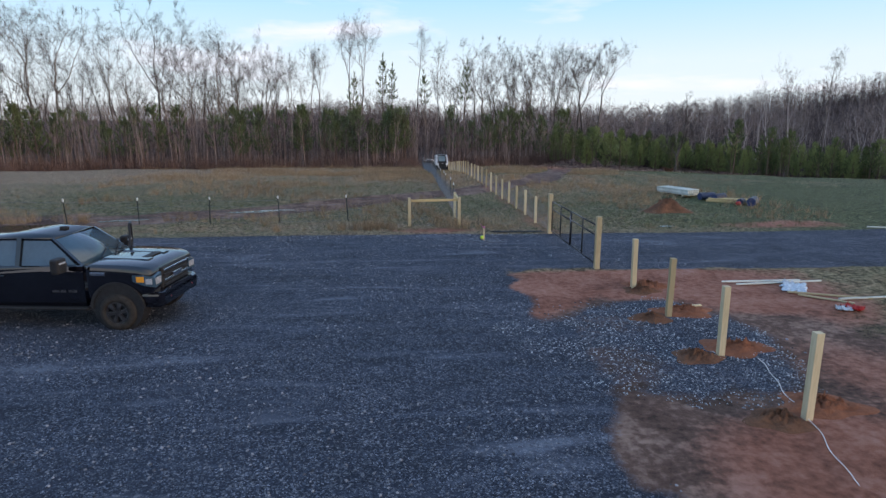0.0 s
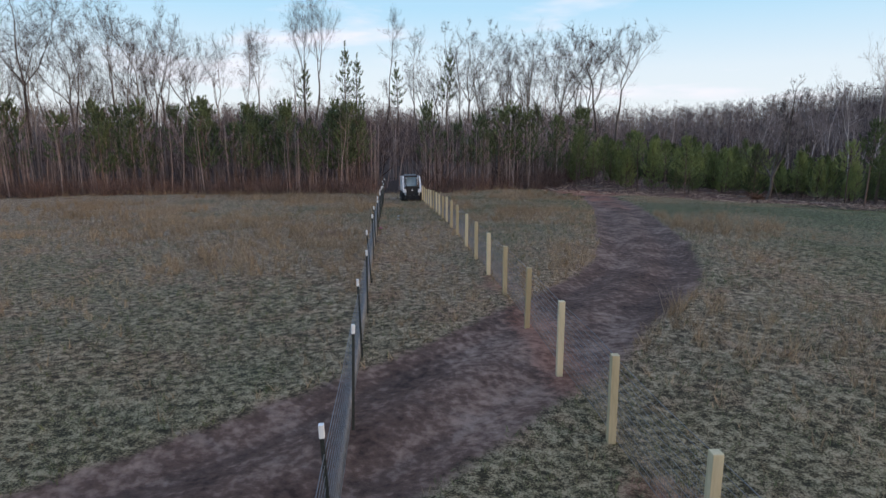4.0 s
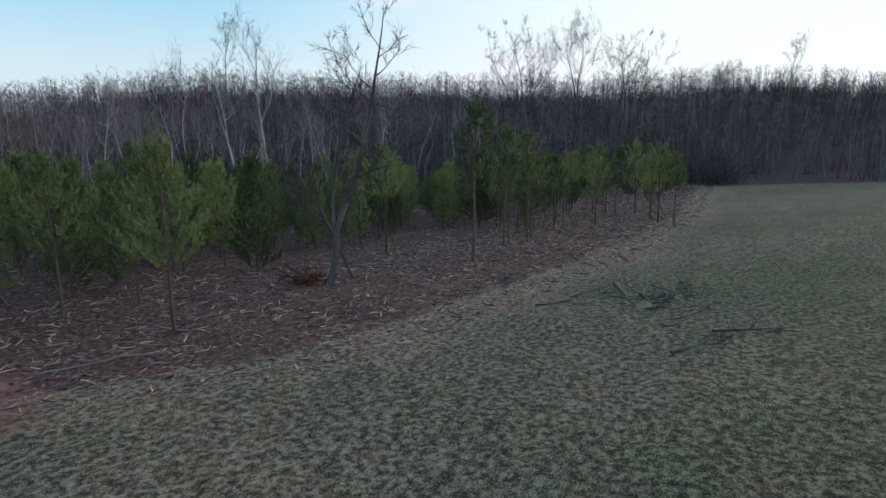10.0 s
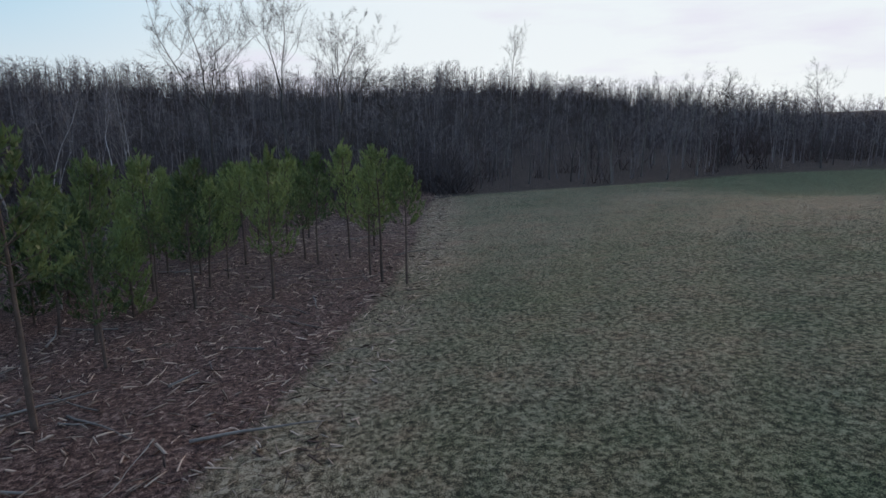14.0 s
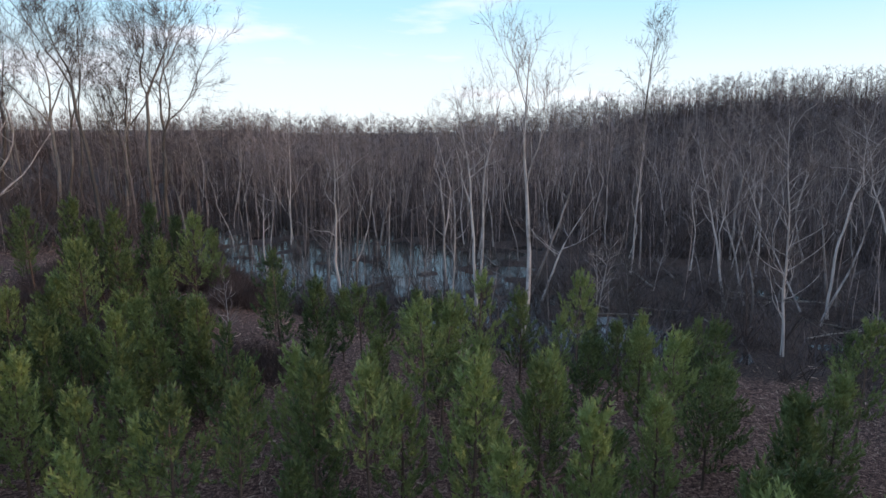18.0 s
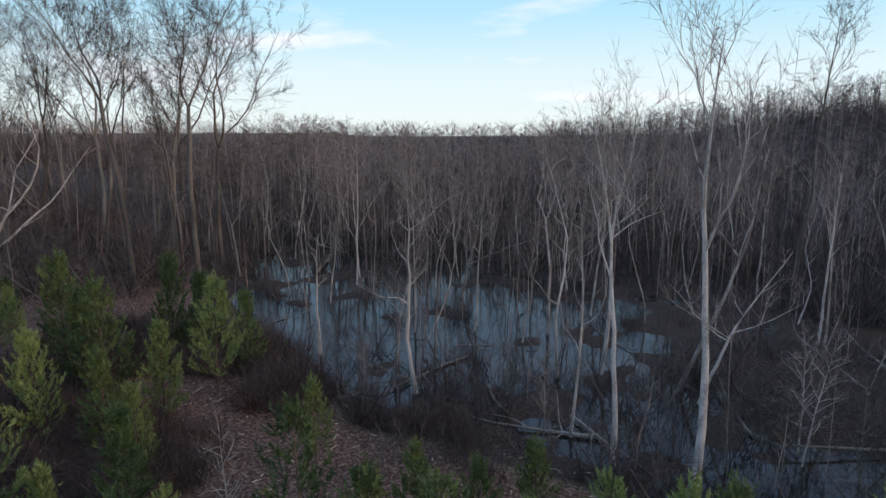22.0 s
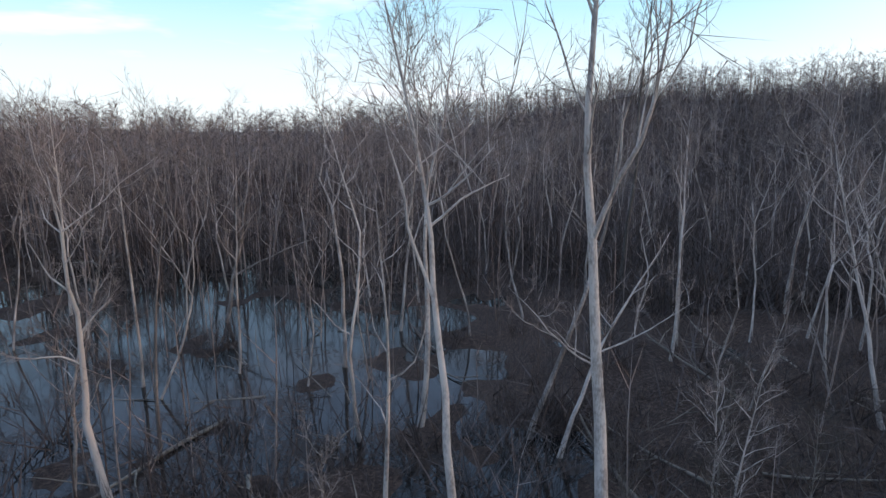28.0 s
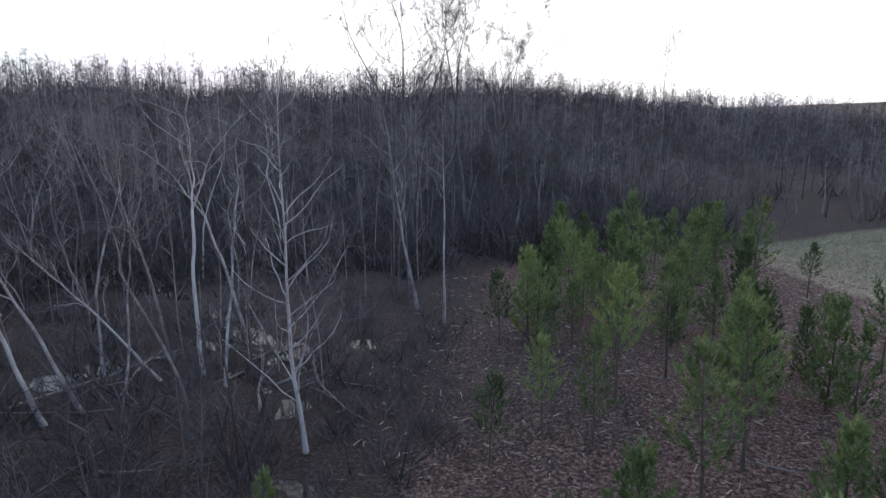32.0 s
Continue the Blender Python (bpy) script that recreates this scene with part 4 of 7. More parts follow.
for seed, x, y, height, girth, turn, label, spec in [
    (221, 66.0, 66.7, 19.5, 0.19, 45, "tall stout pale tree with a heavy rising side arm", dict(low=0.62, limbs=22, spread=0.42, sway=((0.12, 0.045), (0.25, 0.075), (0.5, 0.085), (1.0, 0.08)), arms=((0.53, -75, 64, 6.5), (0.78, 110, 58, 4.0)))),
    (222, 63.9, 69.3, 17.0, 0.14, 47, "pale tree forking into a tall stem and an arching arm", dict(low=0.6, limbs=16, spread=0.5, sway=((0.3, 0.05), (0.6, 0.13), (0.8, 0.13), (1.0, 0.14)), arms=((0.52, 125, 66, 5.0), (0.63, -70, 40, 2.6), (0.66, -75, 20, 2.4)))),
    (223, 56.3, 78.1, 12.2, 0.15, -25, "crooked pale tree ending in two short raised arms", dict(low=0.45, limbs=12, spread=0.55, sway=((0.15, -0.02), (0.3, -0.04), (0.6, -0.035), (1.0, -0.07)), arms=((0.84, 0, 35, 1.9),), crook=0.09)),
    (224, 57.7, 81.4, 11.8, 0.085, -25, "thin straight pale pole of a tree in water", dict(low=0.78, limbs=6, spread=0.6, sway=((0.5, 0.03), (1.0, 0.09)), arms=((0.9, 0, 30, 1.4),), crook=0.03)),
    (225, 63.0, 72.2, 11.8, 0.085, -25, "thin straight pale tree with few stub twigs", dict(low=0.4, limbs=9, spread=0.8, sway=((0.5, 0.03), (1.0, 0.05)), crook=0.04)),
    (226, 67.2, 78.8, 17.5, 0.13, -25, "slender wavy pale tree with a small high crown", dict(low=0.6, limbs=16, spread=0.4, sway=((0.3, 0.03), (0.6, 0.02), (1.0, 0.04)), arms=((0.72, 180, 60, 3.0),), crook=0.08)),
    (227, 70.7, 76.3, 17.0, 0.12, -25, "wavy spotted pale tree leaning over water", dict(low=0.5, limbs=16, spread=0.5, sway=((0.3, 0.05), (0.55, 0.09), (0.75, 0.1), (1.0, 0.15)), arms=((0.5, 180, 50, 4.0),), crook=0.07)),
    (228, 70.9, 74.6, 9.5, 0.11, -25, "leaning dark-footed tree with long bowed branches", dict(low=0.35, limbs=12, spread=0.7, sway=((0.5, 0.14), (1.0, 0.36)), arms=((0.45, 180, 20, 4.5), (0.5, 0, 12, 4.0)), crook=0.08)),
    (229, 81.4, 79.0, 14.5, 0.1, -25, "thin pale tree with upright top", dict(low=0.5, limbs=12, spread=0.45, sway=((0.6, 0.04), (1.0, 0.05)))),
    (230, 62.0, 97.0, 12.5, 0.14, -25, "low leaning tree throwing long arms over water", dict(low=0.3, limbs=16, spread=0.8, sway=((0.3, 0.06), (1.0, 0.3)), arms=((0.3, 0, 35, 7.5), (0.35, 0, 55, 6.0)), crook=0.08)),
    (231, 71.2, 90.4, 14.0, 0.1, -25, "curved slim tree rising from water", dict(low=0.5, limbs=12, spread=0.5, sway=((0.2, 0.02), (0.5, 0.05), (1.0, 0.03)))),
    (232, 50.7, 84.8, 9.2, 0.1, -25, "short broken tree with drooping twigs", dict(low=0.55, limbs=14, spread=0.9, sway=((1.0, -0.03),), arms=((0.9, 0, 5, 2.2),))),
    (233, 55.1, 79.0, 12.0, 0.07, -25, "thin crooked sapling shaggy with twigs", dict(low=0.25, limbs=26, spread=1.1, sway=((0.4, -0.02), (1.0, 0.03)), crook=0.09)),
    (235, 33.95, 42.0, 11.6, 0.15, -70, "forked grey tree with crooked stems and a stub arm", dict(low=0.5, limbs=36, twigs=8, thin=0.02, spread=0.85, sway=((0.1, 0.015), (0.22, 0.0), (0.4, 0.045), (1.0, 0.06)), arms=((0.16, 180, 76, 8.0), (0.42, 0, 22, 2.6), (0.2, 150, 60, 2.2)), crook=0.08)),
    (234, 61.5, 88.1, 12.5, 0.08, -25, "slim pale tree standing in water", dict(low=0.55, limbs=10, sway=((1.0, 0.05),))),
]:
    ob = tree_thing(seed, "trees standing in floodwater" if y > 50 else "trees on the cleared ground", label, y > 50, height=height, girth=girth, **{"twigs": 6, "crook": 0.06, **spec})
    ob.matrix_world = Matrix.Translation((x, y, min(g(x, y), WATER if y > 50 else 99.0) - 0.25)) @ Euler((0, 0, radians(turn))).to_matrix().to_4x4()
    placed.append((x, y))
for kind, x, y, height, turn, lx, ly in [
    ("leaning", 79.9, 73.4, 5.5, 2.6, 0.05, -0.25), ("leaning", 83.4, 71.9, 6.5, 1.2, -0.06, 0.3), ("leaning", 84.0, 70.3, 13.5, 2.4, -0.06, 0.26),
    ("leaning", 84.8, 69.1, 12.5, 2.2, -0.06, 0.36), ("leaning", 87.3, 66.5, 9.5, 0.4, -0.1, 0.62), ("elbow", 87.6, 64.7, 14.5, 4.0, -0.02, 0.13), ("leaning", 89.5, 66.4, 13.0, 0.4, -0.05, 0.14),
    ("birchy", 79.3, 60.0, 14.5, 0.0, 0.0, 0.02), ("leaning", 94.7, 52.8, 14.0, 5.0, 0.02, 0.16), ("pole", 91.5, 51.8, 13.0, 0.7, 0.0, 0.02), ("elbow", 92.0, 63.0, 14.0, 1.0, 0.0, 0.08),
    ("pole", 83.2, 80.3, 14.0, 2.0, 0.03, 0.0), ("elbow", 93.9, 81.4, 15.0, 5.2, 0.01, -0.01), ("pale_tall", 40.2, 98.0, 24.0, 2.0, 0.01, 0.01), ("pale_tall", 36.2, 95.0, 23.0, 3.6, -0.03, 0.0),
    ("spreading", 25.5, 97.0, 17.0, 0.4, 0.0, 0.0), ("pole", 48.6, 104.0, 14.0, 1.9, 0.02, 0.0), ("pole", 53.1, 103.0, 15.5, 4.0, 0.02, 0.0), ("pole", 57.2, 88.5, 14.0, 3.1, 0.04, 0.0), ("elbow", 66.5, 86.5, 15.0, 2.0, 0.05, 0.0),
    ("shade_shrub", 71.5, 64.8, 4.5, 1.5, 0.0, 0.0), ("shade_shrub", 75.2, 65.4, 4.5, 3.5, 0.04, 0.0), ("fan", 72.6, 69.2, 6.0, 5.0, 0.0, 0.0), ("shade_shrub", 73.5, 66.8, 6.0, 2.0, 0.05, 0.0), ("shade_shrub", 70.0, 66.9, 5.0, 4.0, 0.0, 0.05), ("shade_shrub", 74.2, 70.2, 5.5, 1.0, 0.0, 0.0), ("shade_shrub", 77.8, 63.4, 5.5, 3.0, 0.0, 0.0), ("shade_shrub", 68.6, 68.4, 4.5, 5.0, 0.0, 0.0),
    ("fan", 60.9, 69.8, 6.0, 0.0, 0.0, 0.0), ("fan", 49.2, 63.7, 5.0, 1.0, 0.03, 0.0), ("fan", 53.3, 76.5, 4.5, 2.0, 0.05, 0.0), ("fan", 72.0, 68.2, 6.5, 3.0, 0.1, 0.0), ("fan", 51.0, 79.5, 4.0, 4.0, 0.0, 0.0),
]:
    placed.append((x, y))
    full = {"pale_tall": 20, "pole": 14, "spreading": 13, "birchy": 16, "shade_shrub": 16, "elbow": 15, "leaning": 12, "fan": 6}[kind]
    k = height / full
    aim = Vector((lx, ly, 1)).to_track_quat("Z", "Y").to_matrix().to_4x4()
    ob = copy_thing(HERO[kind], Matrix.Translation((x, y, g(x, y) - 0.15)) @ aim @ Euler((0, 0, turn)).to_matrix().to_4x4())
    ob.scale = (k, k, k)
for x, y in sow(30, -95, 42, 52, 135, lambda x, y: in_wood(x, y) > 5 and shore(x, y) < -3 or (x < 25 and y > 60), 3.2):
    put(TALL[rng.integers(5)], x, y, rng.uniform(0.5, 0.72) + 0.22 * (x < -26), rng.uniform(0, 6.3), rng.normal() * 0.02)
for x, y in sow(52, -98, -26, 52, 100, lambda x, y: in_wood(x, y) > 6, 2.6):
    put(TALL[rng.integers(5)], x, y, rng.uniform(0.62, 1.0), rng.uniform(0, 6.3), rng.normal() * 0.02)
for x, y in sow(120, 38, 116, 58, 140, lambda x, y: shore(x, y) > (9 if x < 72 else 4), 2.0):
    put(POND[rng.integers(6)], x, y, rng.uniform(0.55, 1.0), rng.uniform(0, 6.3), rng.normal() * 0.05)
for x, y in sow(26, 4, 46, 96, 130, lambda x, y: shore(x, y) < 8, 2.4):
    put(TALL[rng.integers(5)], x, y, rng.uniform(0.75, 1.05), rng.uniform(0, 6.3), rng.normal() * 0.02)
for x, y in sow(50, 100, 135, -35, 62, lambda x, y: in_wood(x, y) > 1.0, 2.8):
    put(TALL[rng.integers(5)], x, y, rng.uniform(0.48, 0.68), rng.uniform(0, 6.3), rng.normal() * 0.02)


def far_tree(seed, thick=1.0):
    """A rounded bare tree for the distance: trunk, limbs and a haze of twigs."""
    rnd = np.random.default_rng(seed)
    m = Mass()
    st = wander(rnd, (0, 0, -0.3), (0, 0, 1), 11.2, 4, 0.06, 0.1)
    m.tube(st, 0.11 * thick ** 0.4 * np.array([1.1, 0.9, 0.65, 0.4, 0.05]), 3)
    n = 13
    s = (0.32 + 0.6 * rnd.uniform(0, 1.0, n)) * 3.99
    j = s.astype(int)
    p = st[j] + (st[j + 1] - st[j]) * (s - j)[:, None]
    a = rnd.uniform(0, math.tau, n)
    way = unit(np.stack([np.cos(a) * 0.75, np.sin(a) * 0.75, rnd.uniform(0.1, 0.85, n)], 1))
    ln = rnd.uniform(1.4, 3.0, n) * (1.15 - 0.09 * s)
    m.add(*slivers(p, way, ln, np.full(n, 0.09 * thick), rnd))
    k = 7
    q = (p[:, None] + way[:, None] * (ln[:, None] * rnd.uniform(0.15, 1.0, (n, k)))[:, :, None]).reshape(-1, 3)
    w2 = unit(np.repeat(way, k, 0) + rnd.normal(size=(n * k, 3)) * 0.8 + np.array([0, 0, 0.12]))
    m.add(*slivers(q, w2, rnd.uniform(0.5, 1.2, n * k), np.full(n * k, 0.052 * thick), rnd))
    return m.arrays()


def stuff(name, arrays, material, label, category):
    return tagged(new(name, mesh_of(name, *arrays, material)), label, category, kind="stuff")


def many(n, xa, xb, ya, yb, ok, seed):
    r = np.random.default_rng(seed)
    x, y = r.uniform(xa, xb, n), r.uniform(ya, yb, n)
    keep = ok(x, y)
    return x[keep], y[keep], r


FAR = [far_tree(50 + k) for k in range(8)]
x, y, r = many(36000, -210, 330, -140, 340, lambda x, y: (in_wood(x, y) > 3) & ((np.hypot(x - 50, y - 45) > 62) | (x < 28)), 3)
bearing = np.degrees(np.arctan2(x - 40, y - 40))
d = np.hypot(x - 40, y - 40)
ridge = (bearing > 10) & (bearing < 130)
keep = r.uniform(size=len(x)) < np.where(ridge, np.where(d < 240, 0.46, 0.12), np.where(y > 40, np.where(d < 190, 0.52, 0.2), np.where((x > 60) & (d < 150), 0.45, 0.1)))
x, y, bearing = x[keep], y[keep], bearing[keep]
size = r.uniform(0.68, 1.1, len(x)) * np.where((bearing > 100) & (x > 60), 0.8, 1.0) * (1 + 0.3 * sm(42, 18, bearing) * sm(80, 130, y) * sm(20, 35, x)) * (1 - (0.12 + 0.22 * sm(200, 110, y)) * sm(34, 24, x) * sm(30, 40, y))
close = np.hypot(x - 62, y - 72) < 78
NEAR_WOOD = [far_tree(60 + k, 0.5) for k in range(8)]
stuff("mid_woods", scatter(NEAR_WOOD, np.stack([x, y, land(x, y), size], 1)[close], 7), M["wood_far"], "thin leafless trees standing behind the floodwater", "forest")
stuff("far_woods", scatter(FAR, np.stack([x, y, land(x, y), size], 1)[~close], 1), M["wood_far"], "dense leafless hardwood forest on low hills", "forest")


def sapling(seed):
    rnd = np.random.default_rng(seed)
    m = Mass()
    st = wander(rnd, (0, 0, -0.1), (0, 0, 1), 6, 3, 0.06, 0.1)
    m.tube(st, 0.035 * np.array([1.2, 0.9, 0.6, 0.1]), 3)
    n = 9
    s = rnd.uniform(0.25, 1.0, n) * 2.99
    j = s.astype(int)
    p = st[j] + (st[j + 1] - st[j]) * (s - j)[:, None]
    a = rnd.uniform(0, math.tau, n)
    way = unit(np.stack([np.cos(a) * 0.6, np.sin(a) * 0.6, rnd.uniform(0.5, 1.2, n)], 1))
    m.add(*slivers(p, way, rnd.uniform(0.7, 1.9, n), np.full(n, 0.03), rnd))
    return m.arrays()


SAP = [sapling(70 + k) for k in range(6)]
x, y, r = many(30000, -110, 120, 30, 130, lambda x, y: ((in_wood(x, y) > 0) & (in_wood(x, y) < 18) & (x < 30)) | ((shore(x, y) > 0) & (x > 36) & (x < 118)), 5)
keep = r.uniform(size=len(x)) < np.where(shore(x, y) > 0, np.where(shore(x, y) > 26, 0.16, 0.05), 0.8)
x, y = x[keep], y[keep]
keep = (np.abs(x) > 2.2) | (y > 62)
x, y = x[keep], y[keep]
stuff("saplings", scatter(SAP, np.stack([x, y, land(x, y), r.uniform(0.5, 1.35, len(x))], 1), 2, 0.3), M["sapling"], "thicket of thin leafless saplings at the wood's edge", "saplings")


def bramble(seed):
    rnd = np.random.default_rng(seed)
    n = 26
    b = np.stack([rnd.normal(size=n) * 0.22, rnd.normal(size=n) * 0.22, np.zeros(n) - 0.05], 1)
    w = unit(np.stack([rnd.normal(size=n) * 0.5, rnd.normal(size=n) * 0.5, np.ones(n)], 1))
    ln = rnd.uniform(0.5, 1.5, n)
    v, f = slivers(b, w, ln, np.full(n, 0.025), rnd)
    b2 = b + w * (ln * 0.6)[:, None]
    w2 = unit(w + rnd.normal(size=(n, 3)) * 0.6)
    v2, f2 = slivers(b2, w2, ln * 0.5, np.full(n, 0.016), rnd)
    return np.concatenate([v, v2]), np.concatenate([f, f2 + len(v)])


BRAM = [bramble(80 + k) for k in range(6)]
x, y, r = many(7000, -90, 30, 30, 66, lambda x, y: (in_wood(x, y) > -1.2) & (in_wood(x, y) < 5) & ((np.abs(x) > 2.2) | (y > 60)), 8)
stuff("edge_brush", scatter(BRAM, np.stack([x, y, land(x, y), r.uniform(0.7, 1.7, len(x))], 1), 3, 0.3), M["edge_brush"], "tangled brown brush along the wood's edge", "brush")
x, y, r = many(2500, -60, 260, -100, 260, lambda x, y: (in_wood(x, y) > 2) & ((np.hypot(x - 50, y - 45) > 68) | (x < 20)), 12)
keep = r.uniform(size=len(x)) < np.where(np.hypot(x - 60, y - 45) < 200, 0.55, 0.2)
x, y = x[keep], y[keep]
stuff("far_thicket", scatter(BRAM, np.stack([x, y, land(x, y), r.uniform(2.5, 5.5, len(x))], 1), 5, 0.3), M["brush"], "brown understory thicket beneath the far woods", "brush")
x, y, r = many(8000, 20, 300, -120, 300, lambda x, y: (in_wood(x, y) > 5) & (np.hypot(x - 40, y - 40) > 120) & (np.hypot(x - 40, y - 40) < 245), 15)
bear = np.degrees(np.arctan2(x - 40, y - 40))
keep = (bear > 14) & (bear < 140) & (r.uniform(size=len(x)) < 0.75)
x, y = x[keep], y[keep]
x2, y2, _ = many(5200, 72, 165, 20, 150, lambda x, y: (x > 86) & (in_wood(x, y) > 4) & (shore(x, y) > 22) | ((x > 106) & (in_wood(x, y) > 1)), 26)
x3, y3, _ = many(4200, -60, 84, 92, 230, lambda x, y: (in_wood(x, y) > 8) & ((shore(x, y) > 30) | (shore(x, y) < -6)), 27)
x, y = np.concatenate([x, x2, x3]), np.concatenate([y, y2, y3])
stuff("ridge_thicket", scatter(BRAM, np.stack([x, y, land(x, y), r.uniform(2.0, 4.6, len(x))], 1), 16, 0.3), M["brush_grey"], "close young growth beneath the ridge trees", "brush")
x, y, r = many(4200, 36, 58, 60, 86, lambda x, y: (shore(x, y) < -1) & (waves(x, y, 2.2, 4) + 0.035 * (y - 70) + 0.04 * (46 - x) > 0.05), 17)
stuff("bramble_patch", scatter(BRAM, np.stack([x, y, land(x, y), r.uniform(0.7, 1.5, len(x))], 1), 18, 0.3), M["brush"], "dark reddish brambles between young pines", "brush")
x, y, r = many(5200, 30, 118, 50, 128, lambda x, y: (shore(x, y) > -5) & (land(x, y) > WATER - 0.1) & (np.abs(waves(x, y, 5, 9)) > 0.12), 9)
keep = r.uniform(size=len(x)) < np.where(x > 74, 0.3, np.where((x < 62) | (y < 84), 1.0, 0.6))
x, y = x[keep], y[keep]
stuff("bank_brush", scatter(BRAM, np.stack([x, y, land(x, y), r.uniform(0.6, 1.8, len(x))], 1), 4, 0.3), M["brush_grey"], "leafless grey shrubs along the flooded bank", "brush")


x, y, r = many(130, 40, 98, 56, 84, lambda x, y: (shore(x, y) > -3) & (shore(x, y) < 16), 14)
stuff("grey_shrubs", scatter(BRAM, np.stack([x, y, land(x, y), r.uniform(1.8, 3.4, len(x))], 1), 6, 0.3), M["brush_grey"], "tall leafless shrubs at the water's edge", "shrubs")


# ---- pines ----
def pine(seed, height, bare, full, needle=0.2, whorl=5, blades=13, round=0.85):
    """Whorled branches that end in upright brushes of long needles."""
    rnd = np.random.default_rng(seed)
    wood, leaf = Mass(), Mass()
    st = wander(rnd, (0, 0, -0.1), (0, 0, 1), height, 8, 0.02, 0.08)
    wood.tube(st, 0.0105 * height * (1.08 - np.linspace(0, 1, 9)) + 0.01, 6)
    z = bare * height
    base, way, size = [], [], []
    while z < height * 0.97:
        s = (z - bare * height) / (height * (1 - bare))
        reach = full * height * (0.1 + 0.9 * (1 - s) ** round) * (0.65 + 0.35 * min(1, s / 0.25))
        turn = rnd.uniform(0, math.tau)
        n = whorl if rnd.uniform() < 0.8 else whorl - 2
        for k in range(n):
            a = turn + math.tau * (k + rnd.uniform(-0.3, 0.3)) / n
            i = z / height * 8
            j = min(int(i), 7)
            p = st[j] + (st[j + 1] - st[j]) * (i - j)
            ln = reach * rnd.uniform(0.55, 1.25)
            br = wander(rnd, p, (math.cos(a), math.sin(a), 0.15 + 0.9 * s), ln, 4, 0.09, 0.13)
            wood.tube(br[::2], 0.016 * np.array([1, 0.6, 0.2]) * (1.3 - s), 3)
            side = np.array([-math.sin(a), math.cos(a), 0])
            spots = [(1.0, 0.0)] + [(u, rnd.choice((-1, 1)) * rnd.uniform(0.5, 1.0)) for u in np.linspace(0.42, 0.92, 2 + int(3.2 * min(1, ln / (0.3 * height))))]
            for u, off in spots:
                t = u * 3.99
                jj = int(t)
                b0 = br[jj] + (br[jj + 1] - br[jj]) * (t - jj)
                d = unit(unit(br[jj + 1] - br[jj]) * 0.65 + side * off * 0.6 + np.array([0, 0, 0.75]) + rnd.normal(size=3) * 0.12)
                b0 = b0 + side * off * 0.06 * ln
                base.append(b0)
                way.append(d)
                size.append(rnd.uniform(0.8, 1.25))
        z += height * 0.068 * rnd.uniform(0.85, 1.2)
    for q in range(4):
        base.append(st[-1] - (0, 0, 0.16 * q))
        way.append(unit((rnd.normal() * 0.15, rnd.normal() * 0.15, 1)))
        size.append(1.3)
    base, way, size = np.array(base), np.array(way), np.array(size)
    u = rnd.uniform(0, 1, (len(base), blades))
    long = 2.5 * needle * size[:, None]
    b = (base[:, None] + way[:, None] * (u * long)[:, :, None]).reshape(-1, 3)
    d = np.repeat(way, blades, 0)
    out = unit(np.cross(d, rnd.normal(size=d.shape)))
    w = unit(d * (0.7 + 0.5 * u.reshape(-1, 1)) + out * 0.6)
    leaf.add(*slivers(b, w, needle * rnd.uniform(0.8, 1.2, len(b)), np.full(len(b), 0.36 * needle), rnd))
    return wood, leaf


def pine_thing(seed, kind, label, dark=False, **spec):
    wood, leaf = pine(seed, **spec)
    root = new("pine_tree")
    part("trunk", wood.mesh("trunk", M["pine_bark"]), root)
    part("crown", leaf.mesh("crown", M["needles_dark" if dark else "needles"], False), root)
    return tagged(root, label, "pine tree", kind)


YOUNG = [pine_thing(100 + k, "young pines on the cleared ground", "young green pine with slim brown trunk on mulched ground", height=6.2, bare=b, full=f, needle=0.19)
         for k, (b, f) in enumerate([(0.42, 0.27), (0.5, 0.25), (0.37, 0.29), (0.54, 0.27), (0.32, 0.26)])]
BUSHY = [pine_thing(110 + k, "young pines on the cleared ground", "bushy young pine with upright bright green shoots", height=4.4, bare=b, full=f, needle=0.17, whorl=5)
         for k, (b, f) in enumerate([(0.1, 0.3), (0.16, 0.27), (0.06, 0.28), (0.2, 0.31)])]
EDGE = [pine(120 + k, height=9.5, bare=b, full=f, needle=0.34, whorl=4, blades=11, round=0.5)
        for k, (b, f) in enumerate([(0.34, 0.27), (0.44, 0.25), (0.26, 0.28)])]
for x, y, size in ((40.2, 37.7, 1.15), (44.7, 37.3, 1.02), (47.2, 36.5, 0.98)):
    placed.append((x, y))
    put(YOUNG[1 if size > 1.1 else 3], x, y, size, rng.uniform(0, 6.3))
for x, y in [(43.1, 43.6), (60.7, 28.2), (61.5, 29.3), (59.5, 33.8), (58.9, 36.8), (66.3, 38.8), (66.7, 32.8), (68.5, 31.2), (73.7, 37.4), (78.4, 34.8), (68.4, 33.7), (62.6, 39.8), (46.7, 37.5), (52.0, 37.2), (24.1, 48.3), (26.6, 47.5), (26.4, 42.8), (25.2, 52.4), (21.9, 55.7), (20.2, 55.1), (80.9, 44.0), (79.5, 47.3), (71.6, 49.0), (73.5, 46.0), (63.2, 29.9), (71.0, 35.1), (53.8, 47.9), (64.5, 57.0)]:
    placed.append((x, y))
    put(YOUNG[rng.integers(5)], x, y, rng.uniform(0.75, 1.0), rng.uniform(0, 6.3), rng.normal() * 0.02)


